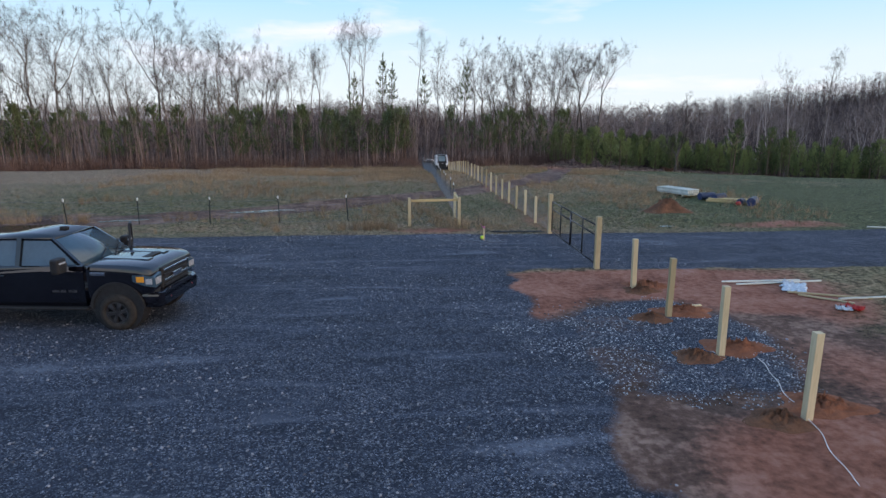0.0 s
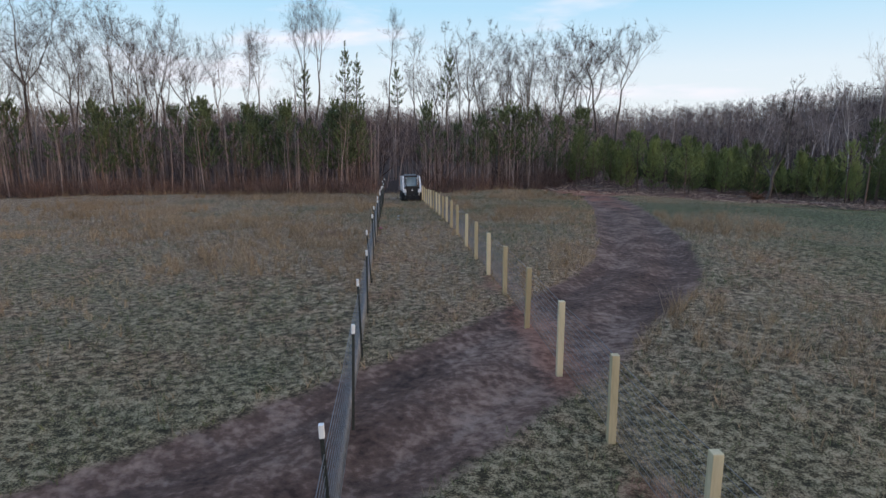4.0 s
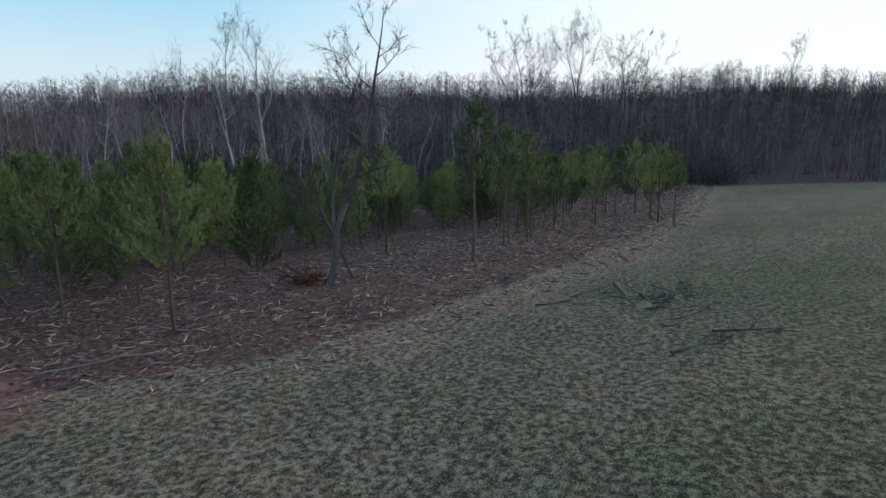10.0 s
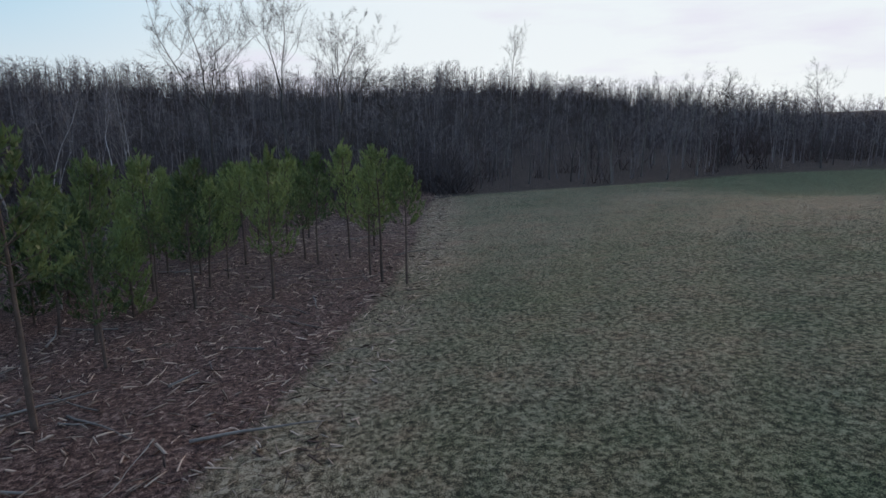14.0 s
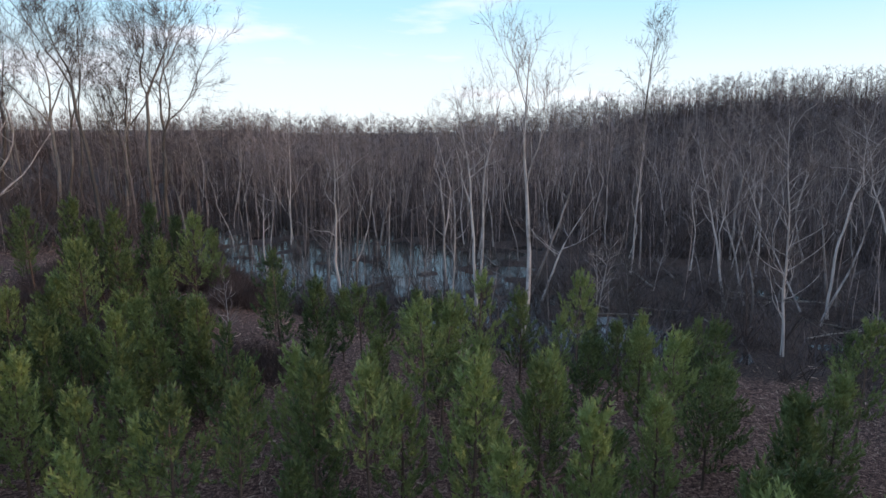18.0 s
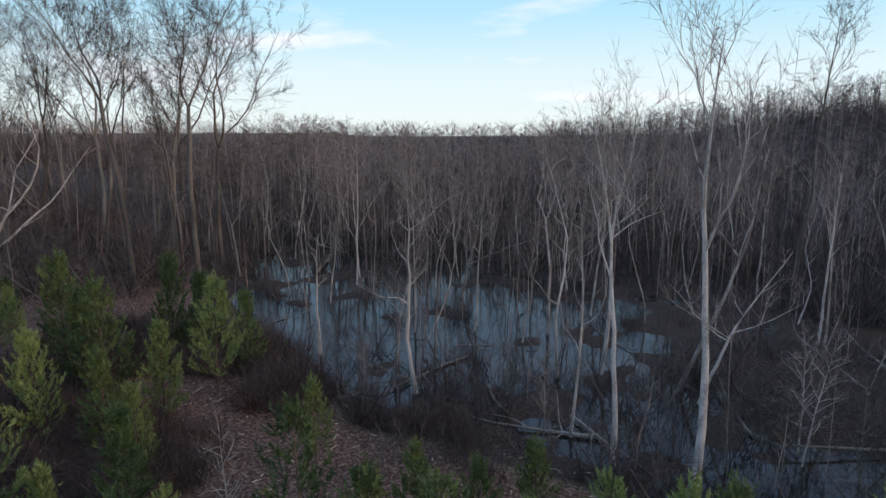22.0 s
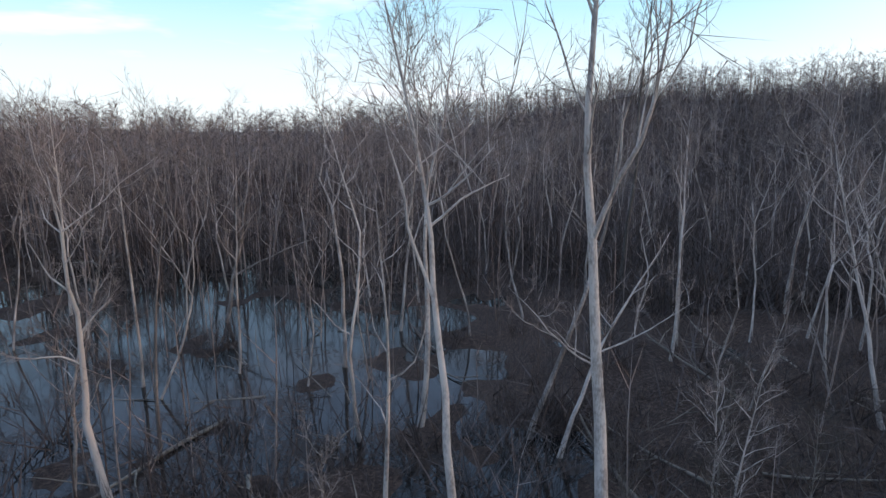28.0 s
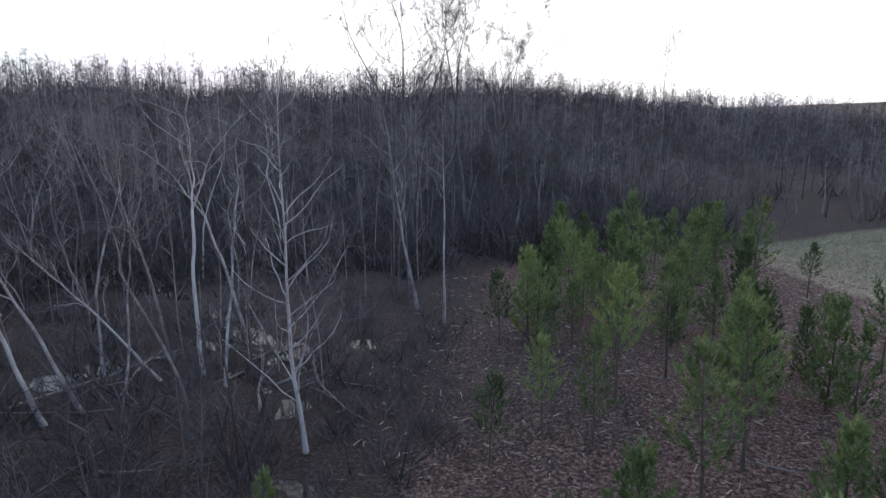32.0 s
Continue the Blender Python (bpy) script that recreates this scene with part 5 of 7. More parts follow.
def pine_ground(x, y):
    deep = y - float(brush_line(x))
    if x < 50 and y < 46:
        return False
    if deep < 1.5 or shore(x, y) > -5.5 or x < 19 or (47 < x < 52 and y > 68) or (x <= 47 and y > 66 and rng.uniform() < 0.55) or (50 < x <= 60 and y > 65) or (x > 60 and y > 62 - 0.5 * (x - 60)):
        return False
    if abs(x - 52) < 2 and 26 < y < 47 or abs(y - 28) < 2.0 and x < 50:
        return False
    if (38 < x < 55 and y > 63) or (70 < x < 86 and y > 44):
        return False
    if x < 46 and rng.uniform() < 0.4:
        return False
    if x > 74:
        return (deep > 9 or x > 88 and deep > 3) and (x > 84 or rng.uniform() < 0.35)
    return deep > 8 or rng.uniform() < 0.1


for x, y in sow(205, 19, 104, 26, 84, pine_ground, 1.8):
    if rng.uniform() < (0.25 if y < brush_line(x) + 13 else 0.75):
        put(BUSHY[rng.integers(4)], x, y, rng.uniform(0.65, 1.2), rng.uniform(0, 6.3), rng.normal() * 0.025)
    else:
        put(YOUNG[rng.integers(5)], x, y, rng.uniform(0.5, 1.0), rng.uniform(0, 6.3), rng.normal() * 0.025)
for x, y, tall in [(54.8, 63.9, 3.8), (69.0, 58.5, 3.6), (67.0, 60.0, 3.6), (42.5, 73.0, 6.0), (44.8, 72.8, 4.4), (46.2, 76.3, 5.6), (47.2, 79.6, 4.4), (42.7, 81.8, 5.6), (44.6, 80.6, 5.0), (38.8, 77.7, 6.0), (40.6, 75.4, 5.0), (51.4, 69.6, 3.6), (43.6, 69.7, 4.2), (45.2, 68.2, 3.6), (40.8, 70.6, 4.6), (46.2, 64.4, 4.4), (44, 56, 4.6), (45.5, 58.5, 4.2), (43, 59.5, 4.8), (46.5, 54.6, 4.0), (47.5, 60.4, 4.2), (41.5, 57.2, 5.0), (42.5, 62.5, 4.6), (45, 62.2, 3.8), (40, 60.5, 5.0), (47.2, 51.8, 4.0), (44.4, 52.2, 4.6), (48.6, 57.3, 3.6), (41, 53.6, 4.8),
                   (78.0, 51.2, 5.4), (76.8, 49.7, 6.0), (76.5, 53.8, 4.8), (87.2, 49.8, 5.6), (87.4, 47.6, 5.8), (85.6, 46.4, 5.0), (84.0, 48.4, 4.4), (82.0, 46.0, 5.2), (74.4, 61.2, 2.4)]:
    if x > 70 and tall > 4:
        put(YOUNG[int(rng.choice((2, 4)))], x, y, 0.72 * tall / 6.2, rng.uniform(0, 6.3))
    else:
        put(BUSHY[rng.integers(4)], x, y, tall / 4.4, rng.uniform(0, 6.3))
edge_places = []
for x, y in sow(86, -78, 26, 40, 74, lambda x, y: 1.5 < in_wood(x, y) < 15 and abs(x) > 3 and waves(x, y, 4.0, 2.0) > -0.25, 1.8):
    edge_places.append((x, y, g(x, y), rng.uniform(0.5, 0.9)))
edge_places = np.array(edge_places)
for name, pick, key, label in (("edge_pine_trunks", 0, "pine_bark", "slim brown pine trunks inside the wood's edge"), ("edge_pine_crowns", 1, "needles_dark", "dark green pine crowns among bare saplings")):
    stuff(name, scatter([pair[pick].arrays() for pair in EDGE], edge_places, 90), M[key], label, "pines")
CONIFER = pine_thing(140, "tall pines in the wood", "tall dark pine with sparse tiered crown above bare trees", True, height=24, bare=0.55, full=0.11, needle=0.5)
for x, y, top in [(-9.9, 118.4, 20.6), (-7.6, 118.6, 18.4), (-16.2, 102.5, 15.2), (1.0, 116, 16.8), (10.2, 108.4, 18.6)]:
    put(CONIFER, x, y, (top - g(x, y)) / 24.0, rng.uniform(0, 6.3))
for proto in (*TALL, *POND, *YOUNG, *BUSHY, *HERO.values(), CONIFER):
    for ob in (*proto.children, proto):
        bpy.data.objects.remove(ob)


# ---- small solid shapes ----
def box(bm, x0, x1, y0, y1, z0, z1, bevel=0.0):
    v = [bm.verts.new((x, y, z)) for x in (x0, x1) for y in (y0, y1) for z in (z0, z1)]
    fs = [bm.faces.new([v[i] for i in q]) for q in ((0, 1, 3, 2), (4, 6, 7, 5), (0, 4, 5, 1), (2, 3, 7, 6), (0, 2, 6, 4), (1, 5, 7, 3))]
    if bevel:
        bmesh.ops.bevel(bm, geom=list({e for f in fs for e in f.edges}), offset=bevel, segments=2, affect="EDGES", profile=0.5)
    return v


def done(name, bm, material, smooth=False):
    bmesh.ops.recalc_face_normals(bm, faces=bm.faces)
    me = bpy.data.meshes.new(name)
    bm.to_mesh(me)
    bm.free()
    me.materials.append(material)
    if smooth:
        for p in me.polygons:
            p.use_smooth = True
    return me


def post_mesh(w, h, name="post"):
    bm = bmesh.new()
    box(bm, -w / 2, w / 2, -w / 2, w / 2, -0.15, h, 0.006)
    return done(name, bm, M["timber"])


POST, GATE_POST, NEW_POST = post_mesh(0.1, 1.18), post_mesh(0.15, 1.58), post_mesh(0.12, 1.36)


def wooden_post(me, x, y, label, group, lean=0.0):
    ob = tagged(new("fence_post", me), label, "fence post", group)
    ob.matrix_world = Matrix.Translation((x, y, g(x, y))) @ Euler((lean, lean * 0.6, rng.uniform(-0.06, 0.06))).to_matrix().to_4x4()
    return ob


def fence_x(y):
    return float(np.interp(y, [-19, -7, 14, 24, 42], [1.83, 1.8, 1.66, 1.76, 1.7]))


RIGHT_POSTS = [float(np.interp(k, [0, 11, 12, 13, 23], [-16.1, 9.5, 12.25, 14.5, 38.6])) for k in range(24)]
for y in RIGHT_POSTS:
    wooden_post(POST, fence_x(y), y, "pale square timber fence post set in grass", "timber posts of the lane fence", rng.normal() * 0.012)
wooden_post(GATE_POST, 1.83, -18.8, "thick square timber gate post", "gate posts")
wooden_post(GATE_POST, 1.88, -24.7, "thick square timber gate post beside red clay", "gate posts")
for y in (-27.0, -29.2, -31.55, -34.1):
    wooden_post(NEW_POST, 2.15, y, "new square timber post set in a dug hole", "new posts in a row", rng.normal() * 0.01)


# ---- left fence: H-brace and steel T-posts ----
def bar(bm, a, b, w, d=None):
    """A square bar from a to b."""
    a, b = Vector(a), Vector(b)
    way = b - a
    d = d or w
    res = bmesh.ops.create_cube(bm, size=1.0)
    m = Matrix.Translation((a + b) / 2) @ way.to_track_quat("Z", "Y").to_matrix().to_4x4() @ Matrix.Diagonal((w, d, way.length, 1))
    bmesh.ops.transform(bm, matrix=m, verts=res["verts"])


def rod(bm, a, b, r, sides=8):
    a, b = Vector(a), Vector(b)
    way = b - a
    res = bmesh.ops.create_cone(bm, cap_ends=True, segments=sides, radius1=r, radius2=r, depth=way.length)
    bmesh.ops.transform(bm, matrix=Matrix.Translation((a + b) / 2) @ way.to_track_quat("Z", "Y").to_matrix().to_4x4(), verts=res["verts"])


brace = tagged(new("fence_brace"), "yellow timber corner brace of posts and rails", "fence brace")
corner, west_end, north_end = (-1.58, -16.55), (-3.7, -16.45), (-1.58, -14.2)
for cx, cy in (corner, west_end, north_end):
    bm = bmesh.new()
    box(bm, cx - 0.06, cx + 0.06, cy - 0.06, cy + 0.06, g(cx, cy) - 0.15, g(cx, cy) + 1.22, 0.008)
    part("post", done("post", bm, M["timber"]), brace)
for (ax, ay), (bx, by) in ((corner, west_end), (corner, north_end)):
    bm = bmesh.new()
    sx, sy = np.sign(bx - ax) * 0.07, np.sign(by - ay) * 0.07
    bar(bm, (ax + sx, ay + sy, g(ax, ay) + 1.1), (bx - sx, by - sy, g(bx, by) + 1.1), 0.09)
    part("rail", done("rail", bm, M["rail_timber"]), brace)


def t_post_proto():
    root = new("steel_fence_post")
    bm = bmesh.new()
    box(bm, -0.018, 0.018, -0.004, 0.004, -0.15, 1.3)
    box(bm, -0.004, 0.004, 0.004, 0.034, -0.15, 1.3)
    for k in range(18):
        z = 0.12 + k * 0.065
        box(bm, -0.012, 0.012, -0.011, -0.004, z, z + 0.03)
    part("stake", done("stake", bm, M["t_post"]), root)
    bm = bmesh.new()
    box(bm, -0.022, 0.022, -0.012, 0.037, 1.3, 1.42, 0.004)
    part("cap", done("cap", bm, M["white_paint"]), root, "white painted tip")
    return tagged(root, "dark steel stake with white tip holding woven wire", "fence post", "steel stakes of the wire fence")


t_proto = t_post_proto()
LEFT_POSTS = [float(np.interp(k, [0, 9, 22], [-12.2, 12.6, 45.6])) for k in range(23)]
for y in LEFT_POSTS:
    copy_thing(t_proto, Matrix.Translation((-1.5, y, g(-1.5, y))) @ Euler((rng.normal() * 0.02, rng.normal() * 0.025, rng.normal() * 0.1)).to_matrix().to_4x4())
for k in range(8):
    x = -6.4 - 3.02 * k
    copy_thing(t_proto, Matrix.Translation((x, -15.35, g(x, -15.35) - 0.24)) @ Euler((rng.normal() * 0.03, rng.normal() * 0.03, 1.57)).to_matrix().to_4x4())
for ob in (*t_proto.children, t_proto):
    bpy.data.objects.remove(ob)


def woven_wire(points, height, step, rows, label):
    """Wires strung along points: level strands and upright stays."""
    m = Mass()
    pts = np.array([(x, y, g(x, y)) for x, y in points])
    for k in range(rows):
        h = 0.04 + (height - 0.04) * k / (rows - 1)
        m.tube(pts + (0, 0, h), np.full(len(pts), 0.0035 if 0 < k < rows - 1 else 0.005), 3)
    seg = np.linalg.norm(np.diff(pts[:, :2], axis=0), axis=1)
    run = np.concatenate([[0], np.cumsum(seg)])
    for s in np.arange(0, run[-1], step):
        p = np.array([np.interp(s, run, pts[:, i]) for i in range(3)])
        m.tube(np.array([p + (0, 0, 0.03), p + (0, 0, height)]), np.array([0.003, 0.003]), 3)
    v, f = m.arrays()
    return tagged(new("wire_fence", mesh_of("wire_fence", v, f, M["wire"])), label, "wire fence")


woven_wire([(-1.54, y) for y in np.arange(-15, 46.1, 1.0)], 1.16, 0.05, 12, "woven wire strung along steel stakes")
woven_wire([(fence_x(y) + 0.07, y) for y in np.arange(-18.6, 38.2, 1.0)], 1.08, 0.05, 12, "woven wire stapled to timber posts")
woven_wire([(x, -15.35) for x in np.arange(-28.4, -3.6, 1.0)], 1.0, 0.6, 5, "thin wire strands along the field's rim")
woven_wire([(x, -16.5) for x in np.arange(-3.6, -1.5, 0.5)], 1.05, 0.3, 5, "thin wire strands across the corner brace")


# ---- double gate ----
def gate_leaf(y0, y1):
    leaf = new("gate")
    z = g(1.86, (y0 + y1) / 2)
    lo, hi, x = z + 0.14, z + 1.3, 1.86

    def tube(name, a, b, r=0.022):
        bm = bmesh.new()
        rod(bm, a, b, r, 10)
        part(name, done(name, bm, M["black_steel"], True), leaf)

    for h in (lo, hi, hi - 0.3):
        tube("rail", (x, y0, h), (x, y1, h))
    for y in (y0, (y0 + y1) / 2, y1):
        tube("upright", (x, y, lo - 0.02), (x, y, hi + 0.02))
    m = Mass()
    for k in range(int(abs(y1 - y0) / 0.06)):
        y = y0 + (y1 - y0) * (k + 0.5) / int(abs(y1 - y0) / 0.06)
        m.tube(np.array([(x, y, lo), (x, y, hi - 0.3)]), np.array([0.002, 0.002]), 3)
    for k in range(10):
        h = lo + (hi - 0.3 - lo) * k / 9
        m.tube(np.array([(x, y0, h), (x, y1, h)]), np.array([0.002, 0.002]), 3)
    part("mesh_panel", m.mesh("mesh_panel", M["black_steel"], False), leaf)
    return tagged(leaf, "closed black tubular steel gate leaf with wire mesh", "gate", "leaves of the double gate")


gate_leaf(-19.0, -21.68)
gate_leaf(-21.8, -24.5)
bm = bmesh.new()
for k in range(7):
    bmesh.ops.create_uvsphere(bm, u_segments=8, v_segments=5, radius=0.022, matrix=Matrix.Translation((1.84 + 0.02 * math.sin(k), -21.74, g(1.86, -21.74) + 0.92 + 0.035 * k)))
tagged(new("gate_chain", done("gate_chain", bm, M["chrome"], True)), "steel chain looped round the gate's meeting uprights", "chain")


# ---- heaps and dug holes ----
def heap(name, x, y, rx, ry, h, material, label, seed, rough=0.25):
    rnd = np.random.default_rng(seed)
    n, rings = 40, 14
    v, f = [], []
    ph = rnd.uniform(0, 6.3, 6)
    for i in range(rings + 1):
        r = i / rings
        for k in range(n):
            a = k / n * math.tau
            rim = 1 + 0.14 * math.sin(3 * a + ph[0]) + 0.1 * math.sin(5 * a + ph[1])
            px, py = x + rx * r * rim * math.cos(a), y + ry * r * rim * math.sin(a)
            top = h * (math.cos(r * math.pi) * 0.5 + 0.5) * (1 + rough * rnd.normal()) if i < rings else -0.04
            v.append((px, py, g(px, py) + top))
    for i in range(rings):
        for k in range(n):
            a, b = i * n + k, i * n + (k + 1) % n
            f.append((a, a + n, b + n, b))
    return tagged(new(name, mesh_of(name, v, f, material, True)), label, "soil heap")


heap("clay_mound", 9.0, -13.1, 1.3, 0.95, 0.58, M["dark_soil"], "heap of dug brown-red clay on grass", 1, 0.1)
for k, (y, side) in enumerate(((-27.0, 0.3), (-29.2, -0.3), (-31.5, -0.35), (-34.0, -0.3))):
    heap("dug_soil", 2.0 + side, y - 0.12, 0.5, 0.42, 0.1, M["dark_soil"], "ring of dug dark soil round a new post", 20 + k, 0.5)
    heap("dug_soil", 2.65, y + 0.3, 0.75, 0.5, 0.1, M["clay"], "spread heap of orange clay beside a new post", 30 + k, 0.5)


# ---- pickup truck ----
def loft(bm, sections, close=True):
    """Skin over rings of equal length; ends are capped."""
    rings = [[bm.verts.new(p) for p in ring] for ring in sections]
    n = len(rings[0])
    for a, b in zip(rings, rings[1:]):
        for k in range(n):
            bm.faces.new((a[k], a[(k + 1) % n], b[(k + 1) % n], b[k]))
    bm.faces.new(rings[0][::-1])
    bm.faces.new(rings[-1])


def hull_ring(x, half, low, high, soft=0.1, crown=0.03):
    """A car-body section: upright flanks, tight shoulders, a nearly flat top."""
    pts = [(-half + 0.05, low), (-half + 0.01, low + 0.1), (-half, low + 0.25), (-half, high - soft * 2.2), (-half + 0.012, high - soft), (-half + soft * 0.35, high - soft * 0.3), (-half + soft, high), (-half * 0.55, high + crown * 0.7), (0, high + crown)]
    pts = pts + [(-y, z) for y, z in pts[-2::-1]]
    return [(x, y, z) for y, z in pts]


def wheel_part(parent, x, y, r, out):
    w = 0.29
    hub = part("wheel", None, parent)
    prof = [(0.62, 0.5), (0.8, 0.5), (0.93, 0.46), (1.0, 0.34), (1.0, -0.34), (0.93, -0.46), (0.8, -0.5), (0.62, -0.5)]
    n = 40
    bm = bmesh.new()
    rings = []
    for k in range(n):
        a = k / n * math.tau
        lug = 0.985 if k % 2 else 1.0
        rings.append([bm.verts.new((x + r * p * (lug if p > 0.95 else 1) * math.cos(a), y + w * q, r + r * p * (lug if p > 0.95 else 1) * math.sin(a))) for p, q in prof])
    for k in range(n):
        A, B = rings[k], rings[(k + 1) % n]
        for i in range(len(prof)):
            j = (i + 1) % len(prof)
            bm.faces.new((A[i], A[j], B[j], B[i]))
    part("tyre", done("tyre", bm, M["tyre"], True), hub)
    bm = bmesh.new()
    face = y + out * w * 0.36
    rod(bm, (x, y - w * 0.4, r), (x, y + w * 0.4, r), r * 0.2, 20)
    for k in range(6):
        a = k / 6 * math.tau + 0.2
        for da in (-0.13, 0.13):
            bar(bm, (x + 0.12 * r * math.cos(a), face, r + 0.12 * r * math.sin(a)), (x + 0.6 * r * math.cos(a + da), face, r + 0.6 * r * math.sin(a + da)), 0.05, 0.045)
    for k in range(28):
        a, b = k / 28 * math.tau, (k + 1) / 28 * math.tau
        bar(bm, (x + 0.61 * r * math.cos(a), face, r + 0.61 * r * math.sin(a)), (x + 0.61 * r * math.cos(b), face, r + 0.61 * r * math.sin(b)), 0.04, 0.06)
    part("rim", done("rim", bm, M["alloy"]), hub)
    bm = bmesh.new()
    rod(bm, (x, y - out * 0.02, r), (x, y + out * 0.02, r), r * 0.58, 24)
    part("brake_disc", done("brake_disc", bm, M["black_plastic"]), hub)


def pickup():
    t = new("pickup_truck")
    h = 1.03

    cab = {"cab_body", "roof", "pillar", "side_window", "windshield", "wipers", "antenna", "mirror", "marker_lamp", "vent_trim", "door", "window_frame", "badge_side", "side_step"}

    def add(name, bm, mat_key, smooth=False, label="", parent=None):
        if name in cab:
            for v in bm.verts:
                if v.co.x > -0.9:
                    v.co.x += 0.42
        name = name.replace("_side", "")
        return part(name, done(name, bm, M[mat_key], smooth), parent or t, label)

    bm = bmesh.new()
    loft(bm, [hull_ring(-3.15, 0.95, 0.62, 1.33, 0.08), hull_ring(-3.05, h, 0.55, 1.38, 0.08), hull_ring(-1.2, h, 0.52, 1.38, 0.08)])
    add("bed", bm, "truck_paint")
    bm = bmesh.new()
    loft(bm, [hull_ring(-1.17, h, 0.5, 1.36, 0.09, 0.0), hull_ring(0.2, h, 0.5, 1.38, 0.05, 0.0), hull_ring(1.15, h, 0.5, 1.4, 0.06, 0.0)])
    add("cab_body", bm, "truck_paint")
    bm = bmesh.new()
    loft(bm, [hull_ring(1.58, h, 0.6, 1.4, 0.07, 0.02), hull_ring(1.75, h, 0.6, 1.42, 0.07, 0.025), hull_ring(2.3, h, 0.62, 1.41, 0.08, 0.025), hull_ring(2.72, 1.02, 0.66, 1.38, 0.08, 0.02), hull_ring(2.93, 0.99, 0.7, 1.33, 0.1, 0.04), hull_ring(3.0, 0.95, 0.74, 1.26, 0.08, 0.03)])
    add("front_body", bm, "truck_paint", True)
    bm = bmesh.new()
    for s in (-1, 1):
        loft(bm, [[(1.75, s * 0.4 + y, z) for y, z in ((-0.17, 1.44), (-0.12, 1.465), (0.12, 1.465), (0.17, 1.44))], [(2.7, s * 0.36 + y, z) for y, z in ((-0.13, 1.39), (-0.1, 1.425), (0.1, 1.425), (0.13, 1.39))]])
    add("hood_bulge", bm, "truck_paint")
    bm = bmesh.new()
    box(bm, 2.45, 2.62, -0.3, 0.3, 1.4, 1.44, 0.02)
    add("hood_scoop", bm, "black_plastic")
    # roof and pillars
    bm = bmesh.new()
    loft(bm, [[(-1.15, s * y, z) for s, y, z in ((-1, 0.78, 1.86), (-1, 0.74, 1.93), (-1, 0.5, 1.97), (1, 0.5, 1.97), (1, 0.74, 1.93), (1, 0.78, 1.86))],
              [(-0.3, s * y, z) for s, y, z in ((-1, 0.8, 1.9), (-1, 0.76, 1.98), (-1, 0.5, 2.02), (1, 0.5, 2.02), (1, 0.76, 1.98), (1, 0.8, 1.9))],
              [(0.42, s * y, z) for s, y, z in ((-1, 0.76, 1.88), (-1, 0.72, 1.94), (-1, 0.5, 1.97), (1, 0.5, 1.97), (1, 0.72, 1.94), (1, 0.76, 1.88))]])
    add("roof", bm, "truck_paint", True)
    for s in (-1, 1):
        for a, b, w, d in (((1.13, s * 0.94, 1.33), (0.4, s * 0.74, 1.91), 0.07, 0.06), ((-0.28, s * 0.97, 1.33), (-0.28, s * 0.78, 1.93), 0.1, 0.05), ((-1.12, s * 0.96, 1.33), (-1.1, s * 0.77, 1.9), 0.16, 0.06)):
            bm = bmesh.new()
            bar(bm, a, b, w, d)
            add("pillar", bm, "truck_paint")
        for x0, x1, top in ((-1.04, -0.34, -0.34), (-0.22, 1.0, 0.4)):
            bm = bmesh.new()
            v = [bm.verts.new(p) for p in ((x0, s * 0.95, 1.36), (x1, s * 0.95, 1.36), (top, s * 0.77, 1.88), (x0, s * 0.77, 1.88))]
            f = bm.faces.new(v)
            ext = bmesh.ops.extrude_face_region(bm, geom=[f])
            bmesh.ops.translate(bm, vec=(0, -s * 0.012, 0), verts=[q for q in ext["geom"] if isinstance(q, bmesh.types.BMVert)])
            if s < 0 or x0 < -1:
                add("side_window", bm, "sky_glass")
            else:
                bm.free()
    bm = bmesh.new()
    loft(bm, [[(1.15, -0.9, 1.36), (1.15, 0, 1.38), (1.15, 0.9, 1.36), (1.12, 0.9, 1.35), (1.12, -0.9, 1.35)], [(0.44, -0.72, 1.9), (0.5, 0, 1.92), (0.44, 0.72, 1.9), (0.41, 0.72, 1.89), (0.41, -0.72, 1.89)]])
    add("windshield", bm, "sky_glass", True, label="sloping dark glass with the sky's blue reflection in its colour")
    bm = bmesh.new()
    for s in (-0.35, 0.2):
        bar(bm, (1.17, s, 1.4), (0.98, s + 0.55, 1.53), 0.02, 0.015)
    add("wipers", bm, "black_plastic")
    bm = bmesh.new()
    box(bm, 0.1, 0.28, -0.05, 0.05, 1.98, 2.06, 0.02)
    add("antenna", bm, "black_plastic")
    # nose
    bm = bmesh.new()
    box(bm, 2.93, 3.05, -0.62, 0.62, 0.8, 1.27, 0.03)
    add("grille", bm, "black_plastic")
    for k in range(4):
        bm = bmesh.new()
        box(bm, 3.045, 3.085, -0.56, 0.56, 0.85 + 0.11 * k, 0.895 + 0.11 * k, 0.008)
        add("grille_bar", bm, "chrome" if k in (1, 3) else "black_steel")
    bm = bmesh.new()
    box(bm, 3.08, 3.1, -0.2, 0.2, 0.98, 1.08, 0.01)
    add("badge", bm, "chrome", label="plain chrome badge bar")
    for s in (-1, 1):
        bm = bmesh.new()
        loft(bm, [[(2.62, s * 1.035, 1.06), (2.62, s * 1.04, 1.2), (2.62, s * 0.92, 1.2), (2.62, s * 0.9, 1.06)], [(2.84, s * 1.035, 0.98), (2.84, s * 1.03, 1.19), (2.84, s * 0.9, 1.22), (2.84, s * 0.88, 0.96)], [(3.06, s * 0.96, 0.92), (3.06, s * 0.95, 1.14), (3.05, s * 0.65, 1.2), (3.05, s * 0.65, 0.94)]])
